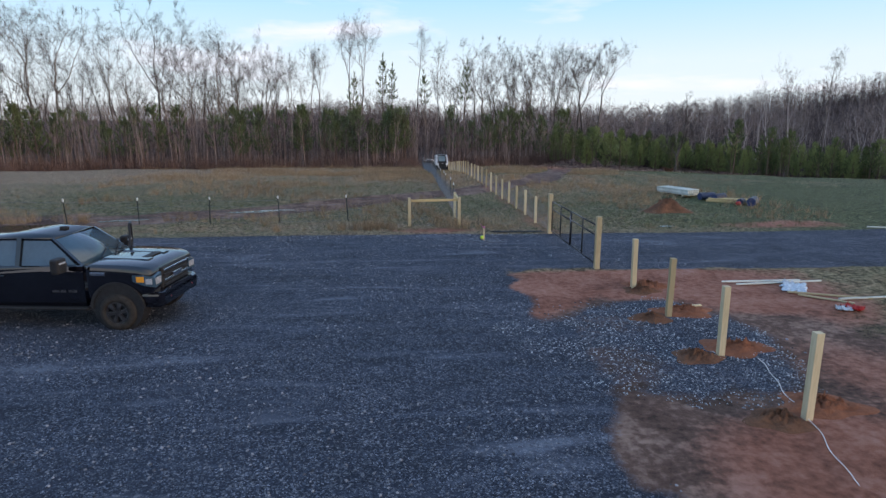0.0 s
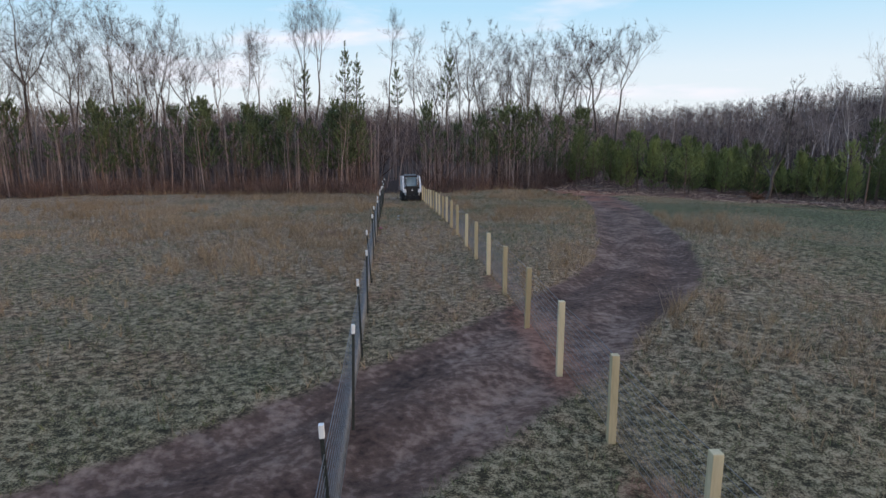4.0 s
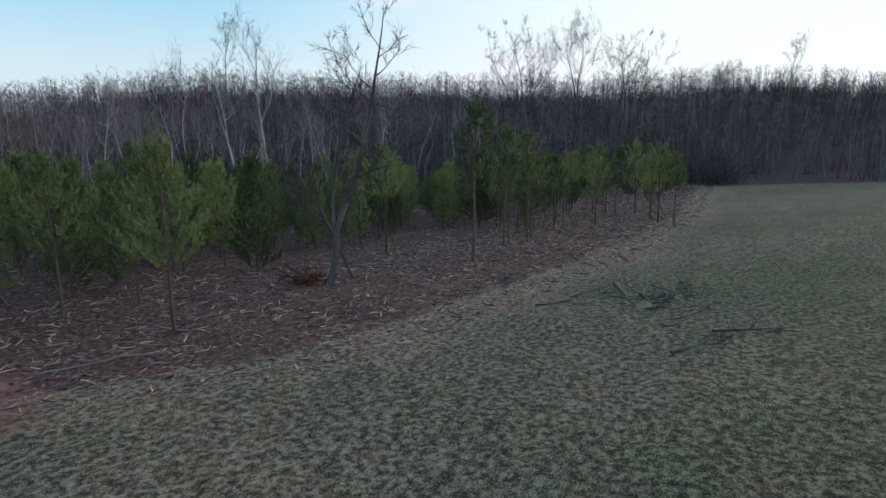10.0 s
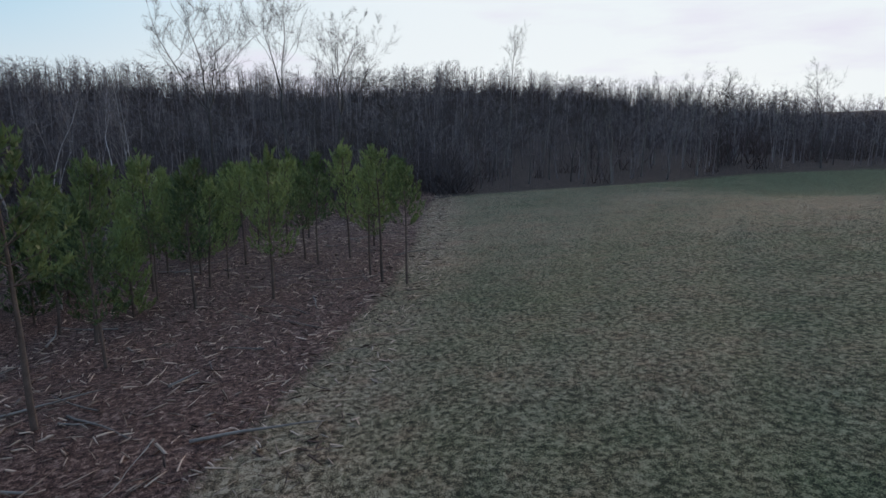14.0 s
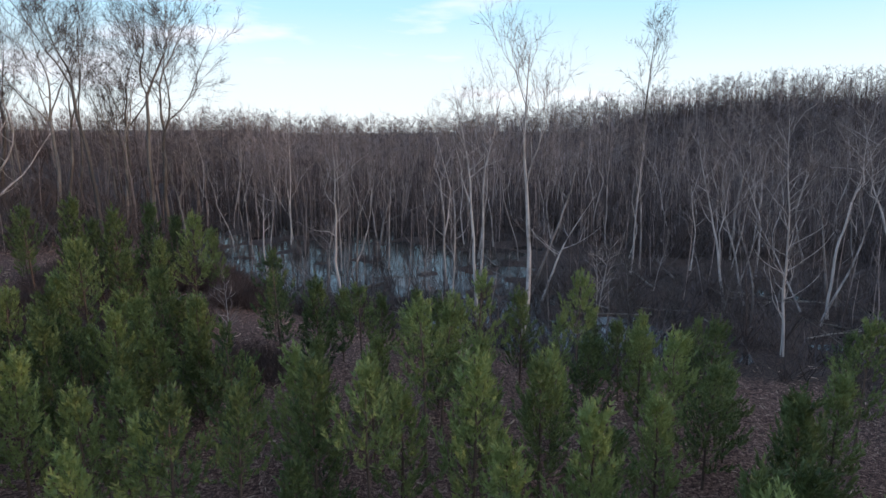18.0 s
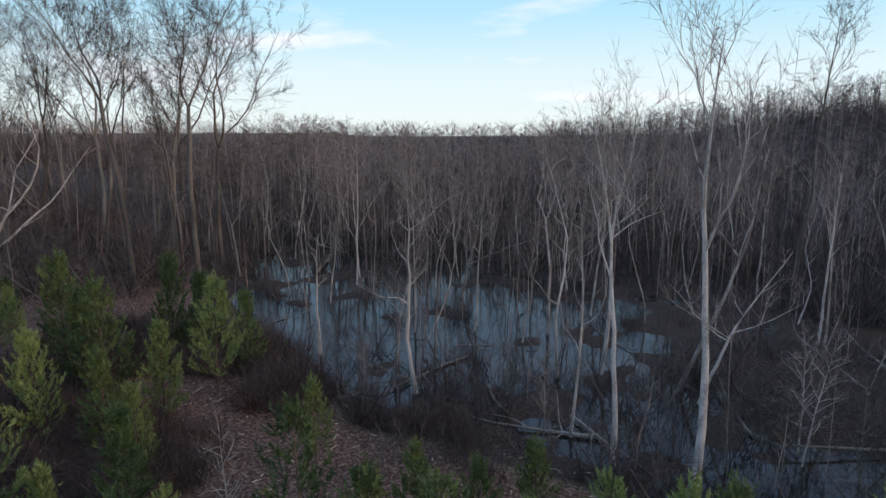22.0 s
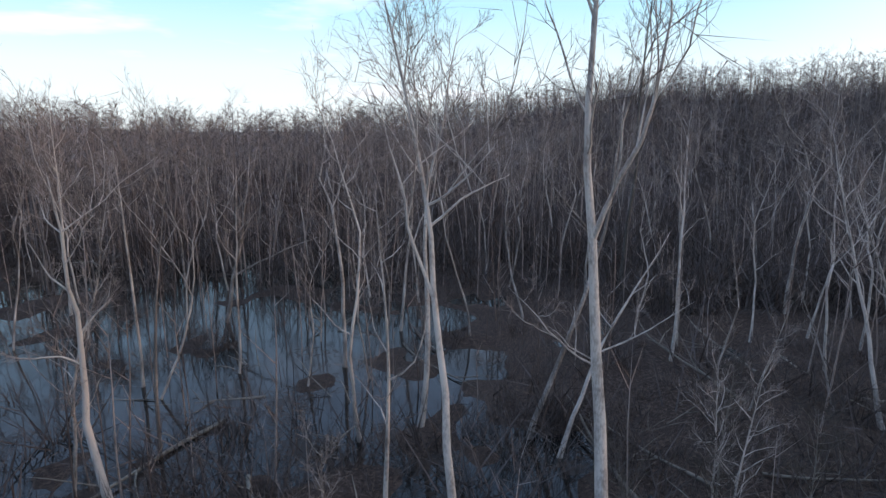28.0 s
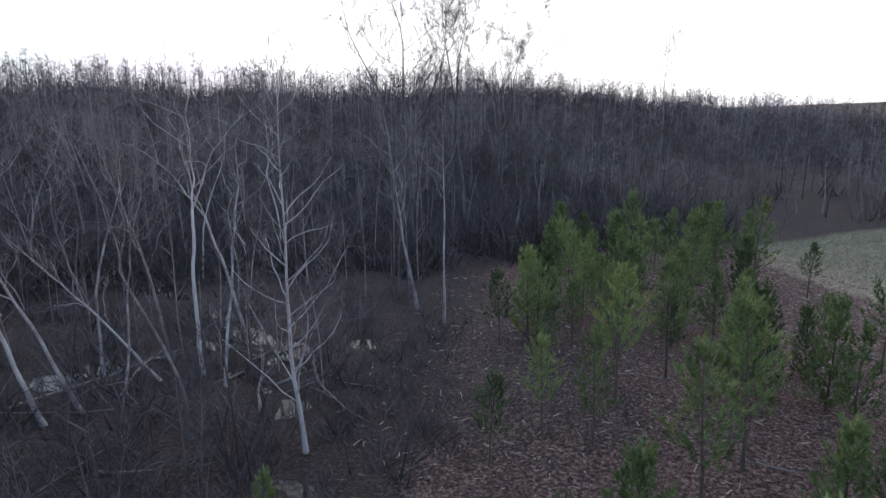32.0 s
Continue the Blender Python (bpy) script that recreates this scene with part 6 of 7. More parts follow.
        lamp = add("headlight", bm, "sky_glass", label="dark glass headlight with bright cells")
        for a, b in ((0.7, 0.76), (0.78, 0.84), (0.86, 0.93)):
            bm = bmesh.new()
            box(bm, 3.04, 3.072, min(s * a, s * b), max(s * a, s * b), 0.98, 1.12, 0.01)
            add("lens", bm, "lamp_glass", parent=lamp)
        bm = bmesh.new()
        box(bm, 2.88, 3.02, s * 1.0 - 0.02, s * 1.0 + 0.015, 1.0, 1.12, 0.01)
        add("lens", bm, "lamp_glass", parent=lamp)
        bm = bmesh.new()
        box(bm, 2.7, 2.86, s * 1.025 - 0.02, s * 1.025 + 0.02, 1.05, 1.17, 0.008)
        add("indicator", bm, "amber", parent=lamp)
        bm = bmesh.new()
        box(bm, 2.96, 3.08, s * 0.8 - 0.09, s * 0.8 + 0.09, 0.62, 0.74, 0.02)
        add("fog_lamp", bm, "lamp_glass")
        bm = bmesh.new()
        box(bm, 3.06, 3.16, s * 0.52 - 0.03, s * 0.52 + 0.03, 0.58, 0.66, 0.015)
        add("tow_hook", bm, "red_plastic")
        # mirrors on arms
        bm = bmesh.new()
        bar(bm, (0.78, s * 0.98, 1.42), (0.82, s * 1.16, 1.44), 0.05)
        box(bm, 0.74, 0.92, s * 1.3 - 0.15, s * 1.3 + 0.15, 1.3, 1.62, 0.04)
        mirror = add("mirror", bm, "black_plastic")
        bm = bmesh.new()
        box(bm, 0.915, 0.93, s * 1.3 - 0.1, s * 1.3 + 0.1, 1.5, 1.54, 0.004)
        add("marker_lamp", bm, "lamp_glass", parent=mirror)
        bm = bmesh.new()
        box(bm, 1.3, 1.62, s * 1.035 - 0.01, s * 1.035 + 0.01, 1.19, 1.26, 0.006)
        add("vent_trim", bm, "chrome")
        bm = bmesh.new()
        for x in (-0.12, -1.0):
            box(bm, x - 0.22, x, s * 1.045 - 0.02, s * 1.045 + 0.02, 1.14, 1.18, 0.01)
        add("door_handle", bm, "truck_paint")
        bm = bmesh.new()
        for k, (x0, x1) in enumerate(((0.45, 0.6), (0.63, 0.74), (0.8, 0.98))):
            box(bm, x0, x1, s * 1.034 - 0.005, s * 1.034 + 0.005, 0.82, 0.87)
        add("badge_side", bm, "alloy", label="plain silver lettering bars")
        bm = bmesh.new()
        box(bm, -1.1, 1.2, s * 1.02 - 0.06, s * 1.02 + 0.06, 0.44, 0.5, 0.02)
        add("side_step", bm, "black_plastic")
        # arches: a dark well and a raised lip
        for x in (2.25, -2.02):
            bm = bmesh.new()
            for k in range(16):
                a, b = math.pi * k / 16, math.pi * (k + 1) / 16
                bar(bm, (x + 0.55 * math.cos(a), s * 1.035, 0.47 + 0.55 * math.sin(a)), (x + 0.55 * math.cos(b), s * 1.035, 0.47 + 0.55 * math.sin(b)), 0.06, 0.07)
            add("arch", bm, "black_plastic")
            bm = bmesh.new()
            rod(bm, (x, s * 0.7, 0.49), (x, s * 1.034, 0.49), 0.54, 32)
            add("wheel_well", bm, "black_plastic")
            wheel_part(t, x, s * 0.92 + s * 0.05, 0.395, s)
    bm = bmesh.new()
    loft(bm, [hull_ring(2.6, 1.03, 0.5, 0.82, 0.05), hull_ring(2.9, 1.0, 0.48, 0.82, 0.05), hull_ring(3.08, 0.92, 0.46, 0.8, 0.05), hull_ring(3.16, 0.8, 0.5, 0.78, 0.05)])
    add("bumper", bm, "truck_paint")
    # far-side front door standing open
    bm = bmesh.new()
    bar(bm, (1.05, 1.05, 0.95), (0.62, 1.95, 0.95), 0.06, 0.8)
    door = add("door", bm, "truck_paint", label="open driver's door")
    bm = bmesh.new()
    for a, b in (((1.05, 1.05, 1.36), (0.86, 1.45, 1.86)), ((0.86, 1.45, 1.86), (0.64, 1.9, 1.84)), ((0.64, 1.9, 1.84), (0.62, 1.95, 1.36))):
        bar(bm, a, b, 0.05)
    add("window_frame", bm, "black_plastic", parent=door)
    bm = bmesh.new()
    box(bm, -3.2, -3.05, -0.9, 0.9, 0.55, 0.72, 0.03)
    add("rear_bumper", bm, "chrome")
    m = Matrix.Translation((-12.1, -28.15, g(-11, -28.5) - 0.01)) @ Euler((0, 0, radians(-5))).to_matrix().to_4x4()
    t.matrix_world = m
    return tagged(t, "black crew-cab pickup truck parked on gravel with a door open", "truck")


pickup()


# ---- compact loader ----
def loader():
    t = new("compact_loader")

    def add(name, bm, key, smooth=False, label="", parent=None):
        return part(name, done(name, bm, M[key], smooth), parent or t, label)

    bm = bmesh.new()
    loft(bm, [[(x, -1.2, z) for x, z in ((-0.55, 0.35), (0.55, 0.35), (0.5, 1.25), (-0.5, 1.25))], [(x, 1.0, z) for x, z in ((-0.55, 0.3), (0.55, 0.3), (0.5, 0.8), (-0.5, 0.8))]])
    add("chassis", bm, "black_plastic")
    for s in (-1, 1):
        bm = bmesh.new()
        loft(bm, [[(s * 0.62 - 0.2, y, z) for y, z in ((-1.0, 0.12), (-0.75, 0.0), (0.7, 0.0), (1.0, 0.2), (0.9, 0.5), (-0.2, 0.72), (-0.85, 0.6))], [(s * 0.62 + 0.2, y, z) for y, z in ((-1.0, 0.12), (-0.75, 0.0), (0.7, 0.0), (1.0, 0.2), (0.9, 0.5), (-0.2, 0.72), (-0.85, 0.6))]])
        track = add("track", bm, "tyre", label="black rubber crawler track")
        bm = bmesh.new()
        for k in range(5):
            rod(bm, (s * 0.62 - 0.21, -0.65 + 0.32 * k, 0.2), (s * 0.62 + 0.21, -0.65 + 0.32 * k, 0.2), 0.12, 14)
        add("roller", bm, "alloy", parent=track)
        bm = bmesh.new()
        bar(bm, (s * 0.66, 1.0, 1.85), (s * 0.66, -0.62, 1.93), 0.11, 0.16)
        bar(bm, (s * 0.66, -0.58, 1.98), (s * 0.7, -1.15, 0.95), 0.11, 0.2)
        box(bm, s * 0.62 - 0.13, s * 0.62 + 0.13, -1.3, -1.12, 0.74, 1.02, 0.04)
        box(bm, s * 0.52 - 0.06, s * 0.52 + 0.06, -1.34, -1.2, 0.5, 0.9, 0.03)
        bar(bm, (s * 0.66, 1.0, 1.9), (s * 0.66, 1.05, 0.7), 0.14, 0.3)
        add("lift_arm", bm, "loader_white", label="white painted lift arm")
        bm = bmesh.new()
        rod(bm, (s * 0.5, -0.4, 0.7), (s * 0.62, -1.0, 1.2), 0.05, 10)
        add("ram", bm, "chrome")
        bm = bmesh.new()
        box(bm, s * 0.42 - 0.06, s * 0.42 + 0.06, -0.78, -0.7, 1.78, 1.9, 0.02)
        add("work_lamp", bm, "lamp_glass")
    for x in (-0.46, 0.46):
        bm = bmesh.new()
        for a, b in (((x, -0.98, 0.8), (x, -0.58, 1.98)), ((x, -0.62, 1.98), (x, 0.65, 2.02)), ((x, 0.65, 2.02), (x, 0.7, 0.8))):
            bar(bm, a, b, 0.07)
        add("cab_frame", bm, "black_steel")
    bm = bmesh.new()
    box(bm, -0.5, 0.5, -0.7, 0.75, 1.98, 2.06, 0.03)
    add("roof", bm, "black_steel")
    bm = bmesh.new()
    loft(bm, [[(-0.42, -0.95, 0.85), (0.42, -0.95, 0.85), (0.42, -0.92, 0.85), (-0.42, -0.92, 0.85)], [(-0.4, -0.55, 1.93), (0.4, -0.55, 1.93), (0.4, -0.52, 1.93), (-0.4, -0.52, 1.93)]])
    add("windscreen", bm, "cab_sky_glass", label="glass front door with the sky's reflection in its colour")
    for s in (-1, 1):
        bm = bmesh.new()
        box(bm, s * 0.46 - 0.01, s * 0.46 + 0.01, -0.58, 0.6, 0.9, 1.95)
        add("side_window", bm, "sky_glass")
    bm = bmesh.new()
    box(bm, -0.55, 0.55, 0.7, 1.2, 0.45, 1.45, 0.06)
    add("engine_cover", bm, "loader_white")
    bm = bmesh.new()
    bar(bm, (-0.6, -1.38, 0.35), (0.6, -1.38, 0.35), 0.08, 0.35)
    for x in (-0.4, 0.4):
        bar(bm, (x * 1.2, -1.34, 0.75), (x, -1.42, 0.06), 0.09, 0.07)
        bar(bm, (x, -1.4, 0.05), (x, -2.4, 0.04), 0.1, 0.04)
    add("fork_frame", bm, "black_steel", label="black pallet fork carriage")
    bm = bmesh.new()
    box(bm, -0.06, 0.06, -1.235, -1.22, 0.88, 0.97, 0.01)
    add("front_badge", bm, "white_paint", label="plain white badge")
    t.matrix_world = Matrix.Translation((0.72, 38.6, g(0.72, 38.6))) @ Euler((0, 0, radians(4))).to_matrix().to_4x4()
    return tagged(t, "white and black tracked compact loader parked facing down the lane", "loader")


loader()


# ---- fencing supplies and litter ----
stack = tagged(new("post_stack"), "pallet stack of pale square timber posts on grass", "timber stack")
sx, sy = 11.85, -7.35
for row in range(3):
    for k in range(7):
        bm = bmesh.new()
        box(bm, -1.2, 1.2, -0.05, 0.05, 0, 0.1, 0.006)
        p = part("post", done("post", bm, M["pale_timber"]), stack)
        p.matrix_basis = Matrix.Translation((rng.uniform(-0.05, 0.05), 0.135 * k + rng.uniform(-0.01, 0.01), 0.09 + 0.105 * row))
for x in (-0.8, 0.0, 0.8):
    bm = bmesh.new()
    box(bm, x - 0.05, x + 0.05, -0.06, 0.88, 0, 0.088)
    part("bearer", done("bearer", bm, M["timber"]), stack)
stack.matrix_world = Matrix.Translation((sx, sy, g(sx, sy) + 0.02)) @ Euler((0, 0, radians(-68))).to_matrix().to_4x4()


def wire_roll(x, y, turn, r, length, label):
    root = new("wire_roll")
    bm = bmesh.new()
    rod(bm, (-length / 2, 0, r), (length / 2, 0, r), r, 22)
    part("coil", done("coil", bm, M["blue_roll"], False), root)
    m = Mass()
    for k in range(16):
        xx = -length / 2 + length * k / 15
        a = np.linspace(0, math.tau, 19)
        m.tube(np.stack([np.full(19, xx), (r + 0.01) * np.cos(a), r + (r + 0.01) * np.sin(a)], 1), np.full(19, 0.008), 3)
    part("wire", m.mesh("wire", M["wire"], False), root)
    root.matrix_world = Matrix.Translation((x, y, g(x, y))) @ Euler((0, 0, turn)).to_matrix().to_4x4()
    return tagged(root, label, "wire roll", "rolls of fence wire")


wire_roll(13.1, -9.0, 0.2, 0.2, 0.9, "blue-grey roll of fence wire lying on grass")
wire_roll(13.5, -9.6, 0.5, 0.2, 0.9, "blue-grey roll of fence wire lying on grass")
wire_roll(14.4, -11.4, 0.9, 0.22, 1.0, "dark roll of fence wire lying on grass")
wire_roll(14.0, -11.0, 0.7, 0.16, 0.4, "short roll of fence wire lying on grass")
boards = tagged(new("board_stack"), "low stack of cream timber boards beside wire rolls", "timber stack")
for k, (dx, dy, dz, ln) in enumerate(((0, -0.2, 0, 2.0), (0.05, 0.2, 0, 2.0), (-0.05, -0.15, 0.1, 1.7), (0.4, 0.2, 0.1, 1.9))):
    bm = bmesh.new()
    box(bm, -ln / 2, ln / 2, -0.18, 0.18, 0, 0.09, 0.008)
    p = part("board", done("board", bm, M["rail_timber"]), boards)
    p.matrix_basis = Matrix.Translation((dx, dy, dz))
boards.matrix_world = Matrix.Translation((13.7, -10.0, g(13.7, -10.0))) @ Euler((0, 0, -0.5)).to_matrix().to_4x4()
bm = bmesh.new()
bmesh.ops.create_uvsphere(bm, u_segments=14, v_segments=9, radius=0.14)
for v in bm.verts:
    v.co.z = max(v.co.z, -0.09) * 0.9
bag = tagged(new("red_bag", done("red_bag", bm, M["red_plastic"], True)), "small red sack beside the wire rolls", "sack")
bag.location = (13.75, -11.2, g(13.75, -11.2) + 0.08)
for k, (x, y, ln, turn, key) in enumerate([(6.0, -26.4, 2.3, 0.05, "pale_timber"), (6.4, -26.6, 2.6, 0.12, "pale_timber"), (6.9, -27.9, 1.9, -0.35, "timber"), (6.6, -28.2, 1.2, -0.7, "timber"), (7.6, -28.2, 1.4, 0.1, "pale_timber"), (2.9, -28.6, 0.7, 0.2, "timber"), (16.5, -18.6, 2.4, -0.2, "pale_timber")]):
    bm = bmesh.new()
    box(bm, -ln / 2, ln / 2, -0.035, 0.035, 0, 0.035, 0.004)
    ob = tagged(new("loose_board", done("loose_board", bm, M[key])), "loose pale timber batten lying on the ground", "board", "loose battens")
    ob.matrix_world = Matrix.Translation((x, y, g(x, y) + 0.015)) @ Euler((0, 0.01, turn)).to_matrix().to_4x4()


def crumpled(name, x, y, rx, ry, h, key, label, category, seed):
    rnd = np.random.default_rng(seed)
    n = 18
    v = [((i / (n - 1) - 0.5) * 2 * rx * (1 + 0.1 * rnd.normal()), (j / (n - 1) - 0.5) * 2 * ry * (1 + 0.1 * rnd.normal()), 0.02 + h * abs(rnd.normal())) for i in range(n) for j in range(n)]
    f = [(i * n + j, (i + 1) * n + j, (i + 1) * n + j + 1, i * n + j + 1) for i in range(n - 1) for j in range(n - 1)]
    ob = tagged(new(name, mesh_of(name, v, f, M[key], True)), label, category)
    ob.modifiers.new("thickness", "SOLIDIFY").thickness = 0.004
    ob.matrix_world = Matrix.Translation((x, y, g(x, y))) @ Euler((0, 0, seed)).to_matrix().to_4x4()


crumpled("plastic_sheet", 6.5, -27.1, 0.5, 0.28, 0.035, "plastic_sheet", "crumpled clear plastic sheet on clay", "plastic sheet", 1)
crumpled("plastic_bag", 6.7, -29.0, 0.2, 0.14, 0.05, "red_plastic", "crumpled red plastic packet", "litter", 2)
crumpled("plastic_bag", 6.45, -29.05, 0.16, 0.1, 0.04, "plastic_sheet", "crumpled white plastic packet", "litter", 3)
crumpled("lime_wrapper", 2.5, 37.3, 0.2, 0.12, 0.04, "lime", "crumpled lime yellow packaging in grass", "litter", 5)
crumpled("plastic_bag", -1.40, 14.78, 0.06, 0.05, 0.03, "pink_tape", "crumpled orange-pink plastic scrap in grass", "litter", 6)
crumpled("plastic_bag", -0.52, 21.18, 0.05, 0.04, 0.02, "plastic_sheet", "small white scrap in grass", "litter", 7)
crumpled("plastic_bag", -0.56, 19.42, 0.07, 0.04, 0.02, "plastic_sheet", "small white scrap in grass", "litter", 8)
crumpled("plastic_bag", 3.16, 24.07, 0.08, 0.05, 0.02, "plastic_sheet", "small white scrap in grass", "litter", 9)
crumpled("silt_cloth", 0.6, -18.45, 1.0, 0.14, 0.008, "black_plastic", "strip of black ground cloth at the gravel's rim", "ground cloth", 0)
stake = tagged(new("survey_stake"), "survey stake with pink tape and a lime marker in gravel", "stake")
bm = bmesh.new()
box(bm, -0.025, 0.025, -0.025, 0.025, -0.1, 0.5, 0.004)
part("post", done("post", bm, M["timber"]), stake)
bm = bmesh.new()
rod(bm, (-0.15, 0.1, -0.1), (-0.2, 0.12, 0.95), 0.008, 6)
part("rod", done("rod", bm, M["t_post"]), stake)
bm = bmesh.new()
box(bm, -0.03, 0.03, -0.029, 0.029, 0.46, 0.52, 0.004)
bar(bm, (-0.03, -0.02, 0.5), (-0.12, -0.05, 0.62), 0.035, 0.006)
part("tape", done("tape", bm, M["pink_tape"]), stake, "pink flagging tape")
bm = bmesh.new()
bmesh.ops.create_uvsphere(bm, u_segments=12, v_segments=8, radius=0.07)
b = part("marker", done("marker", bm, M["lime"], True), stake, "lime green marker ball")
b.location = (-0.08, -0.06, 0.12)
stake.location = (-0.95, -20.05, g(-0.95, -20.05))


# ---- fallen wood ----
def fallen(name, x, y, length, turn, r, seed, label, arms=4, key="log"):
    rnd = np.random.default_rng(seed)
    m = Mass()
    st = wander(rnd, (0, 0, r), (1, 0, 0.02), length, 8, 0.07)
    st[:, 2] = np.abs(st[:, 2]) * 0.4 + r
    m.tube(st, r * (1 - 0.7 * np.linspace(0, 1, 9)), 6)
    for k in range(arms):
        i = rnd.integers(2, 8)
        br = wander(rnd, st[i], (0.8, rnd.normal(), abs(rnd.normal()) * 0.5), length * rnd.uniform(0.2, 0.45), 4, 0.15)
        br[:, 2] = np.maximum(br[:, 2], 0.02)
        m.tube(br, r * 0.45 * (1 - 0.8 * np.linspace(0, 1, 5)), 4)
    ob = tagged(new(name, m.mesh(name, M[key])), label, "fallen branch", "fallen branches")
    ob.matrix_world = Matrix.Translation((x, y, g(x, y))) @ Euler((0, 0, turn)).to_matrix().to_4x4()


for k, (x, y, ln, turn, r) in enumerate([(34.8, 30.83, 5.2, -2.76, 0.075), (33.1, 28.9, 1.3, 2.79, 0.045), (34.1, 31.3, 1.7, -2.91, 0.04), (28.7, 28.1, 1.95, -1.02, 0.035), (26.94, 29.1, 1.5, -0.66, 0.035), (33.9, 29.15, 1.8, -3.03, 0.05), (31.2, 33.0, 1.3, -1.1, 0.03), (28.4, 27.7, 1.1, 2.6, 0.03), (29.4, 29.3, 1.0, -2.0, 0.03), (35.6, 28.6, 2.4, -2.9, 0.03), (32.5, 32.1, 0.95, -0.63, 0.025), (33.2, 29.9, 1.8, -2.81, 0.06), (31.9, 28.0, 0.8, -3.06, 0.02), (31.7, 28.5, 0.4, -0.44, 0.025), (34.15, 35.9, 0.7, -2.0, 0.03), (34.1, 34.8, 0.8, -0.17, 0.03), (48.5, 41.3, 2.0, -0.9, 0.06), (35.0, 29.6, 2.4, -2.5, 0.02), (32.2, 30.5, 0.6, -3.0, 0.02), (29.0, 26.6, 2.2, 0.6, 0.025), (40.5, 30.6, 1.4, 0.3, 0.035)]):
    fallen("fallen_branch", x, y, ln, turn, r, 300 + k, "broken dark branch lying on grass", 7, "dead_branch")
for k in range(34):
    x = rng.uniform(48, 92)
    y = float(np.interp(x, [48, 57, 65, 81, 92], [86, 74.6, 67.7, 58.8, 55.5])) + rng.uniform(2, 24)
    fallen("fallen_log", x, y, rng.uniform(4, 9), rng.uniform(0, 6.3), rng.uniform(0.05, 0.11), 340 + k, "dark fallen trunk lying in floodwater", 4)
heap("dry_straw", 31.9, 29.75, 0.42, 0.3, 0.16, M["grass_dry"], "matted heap of tan dead grass under branches", 51, 0.08)
rnd = np.random.default_rng(52)
m = Mass()
for k in range(90):
    a, up = rnd.uniform(0, math.tau), rnd.uniform(-0.15, 0.75)
    way = (math.cos(a), math.sin(a), up)
    st = wander(rnd, (rnd.normal() * 0.3, rnd.normal() * 0.3, rnd.uniform(0.02, 0.35)), way, rnd.uniform(0.4, 1.2), 4, 0.3)
    st[:, 2] = np.maximum(st[:, 2], 0.01)
    m.tube(st, rnd.uniform(0.012, 0.05) * np.array([1, 0.8, 0.6, 0.4, 0.1]), 4)
roots = new("root_plate")
part("root_tangle", m.mesh("root_tangle", M["dark_soil"]), roots)
bm = bmesh.new()
bmesh.ops.create_icosphere(bm, subdivisions=3, radius=0.42)
for v in bm.verts:
    v.co *= 1 + 0.5 * noise.noise(v.co * 4.1) + 0.2 * noise.noise(v.co * 13.0)
    v.co.z = v.co.z * 0.7 + 0.12
part("soil_clump", done("soil_clump", bm, M["dark_soil"]), roots)
tagged(roots, "dark torn roots and soil heaped at a leaning tree's foot", "stump")
roots.location = (33.7, 42.9, g(33.7, 42.9))
m = Mass()
m.tube([(34.9, 41.4, g(34.9, 41.4)), (34.3, 41.8, -0.4), (33.7, 42.1, 0.9), (33.1, 42.4, 2.0)], [0.055, 0.05, 0.038, 0.015], 6)
tagged(new("leaning_pole", m.mesh("leaning_pole", M["bark_grey"])), "thin pale dead stem leaning across a tree", "dead stem")
for k in range(120):
    x = float(rng.uniform(20, 92))
    y = float(brush_line(x)) + float(rng.uniform(0.5, 18))
    if shore(x, y) < -3:
        fallen("slash_branch", x, y, rng.uniform(0.9, 3.0), rng.uniform(0, 6.3), rng.uniform(0.015, 0.045), 400 + k, "cut branch lying on wood chips", 0)


# ---- lone tree in the pasture ----
lone_wood, lone_fine = bare_tree(260, 3.6, 0.13, forks=3, limbs=12, low=0.35, spread=0.9, twigs=5, crook=0.16, lean=0.35)
lone = new("bare_tree")
part("trunk", lone_wood.mesh("trunk", M["bark_grey"]), lone)
part("crown", lone_fine.mesh("crown", M["twig"], False), lone)
lone.matrix_world = Matrix.Translation((52.1, 6.5, g(52.1, 6.5) - 0.05)) @ Euler((0, 0, 2.6)).to_matrix().to_4x4()
tagged(lone, "small crooked dark leafless tree alone in the pasture", "tree")


# ---- chips, sticks and grass: what nobody could count ----
def stick(seed):
    rnd = np.random.default_rng(seed)
    m = Mass()
    ln = rnd.uniform(0.1, 0.42)
    st = wander(rnd, (-ln / 2, 0, 0.03), (1, 0, rnd.normal() * 0.12), ln, 2, 0.15)
    m.tube(st, rnd.uniform(0.006, 0.017) * np.array([1, 0.9, 0.5]), 3)
    return m.arrays()


STICK = [stick(500 + k) for k in range(14)]
x, y, r = many(56000, 14, 104, 22, 92, lambda x, y: (y - brush_line(x) > -2.0) & (shore(x, y) < -1), 21)
keep = r.uniform(size=len(x)) < np.where(y - brush_line(x) < 12, 1.0, 0.35)
x, y = x[keep], y[keep]
stuff("wood_chips", scatter(STICK, np.stack([x, y, land(x, y), r.uniform(0.6, 1.9, len(x))], 1), 22, 0.4), M["chip"], "shredded wood and sticks covering the cleared ground", "wood chips")


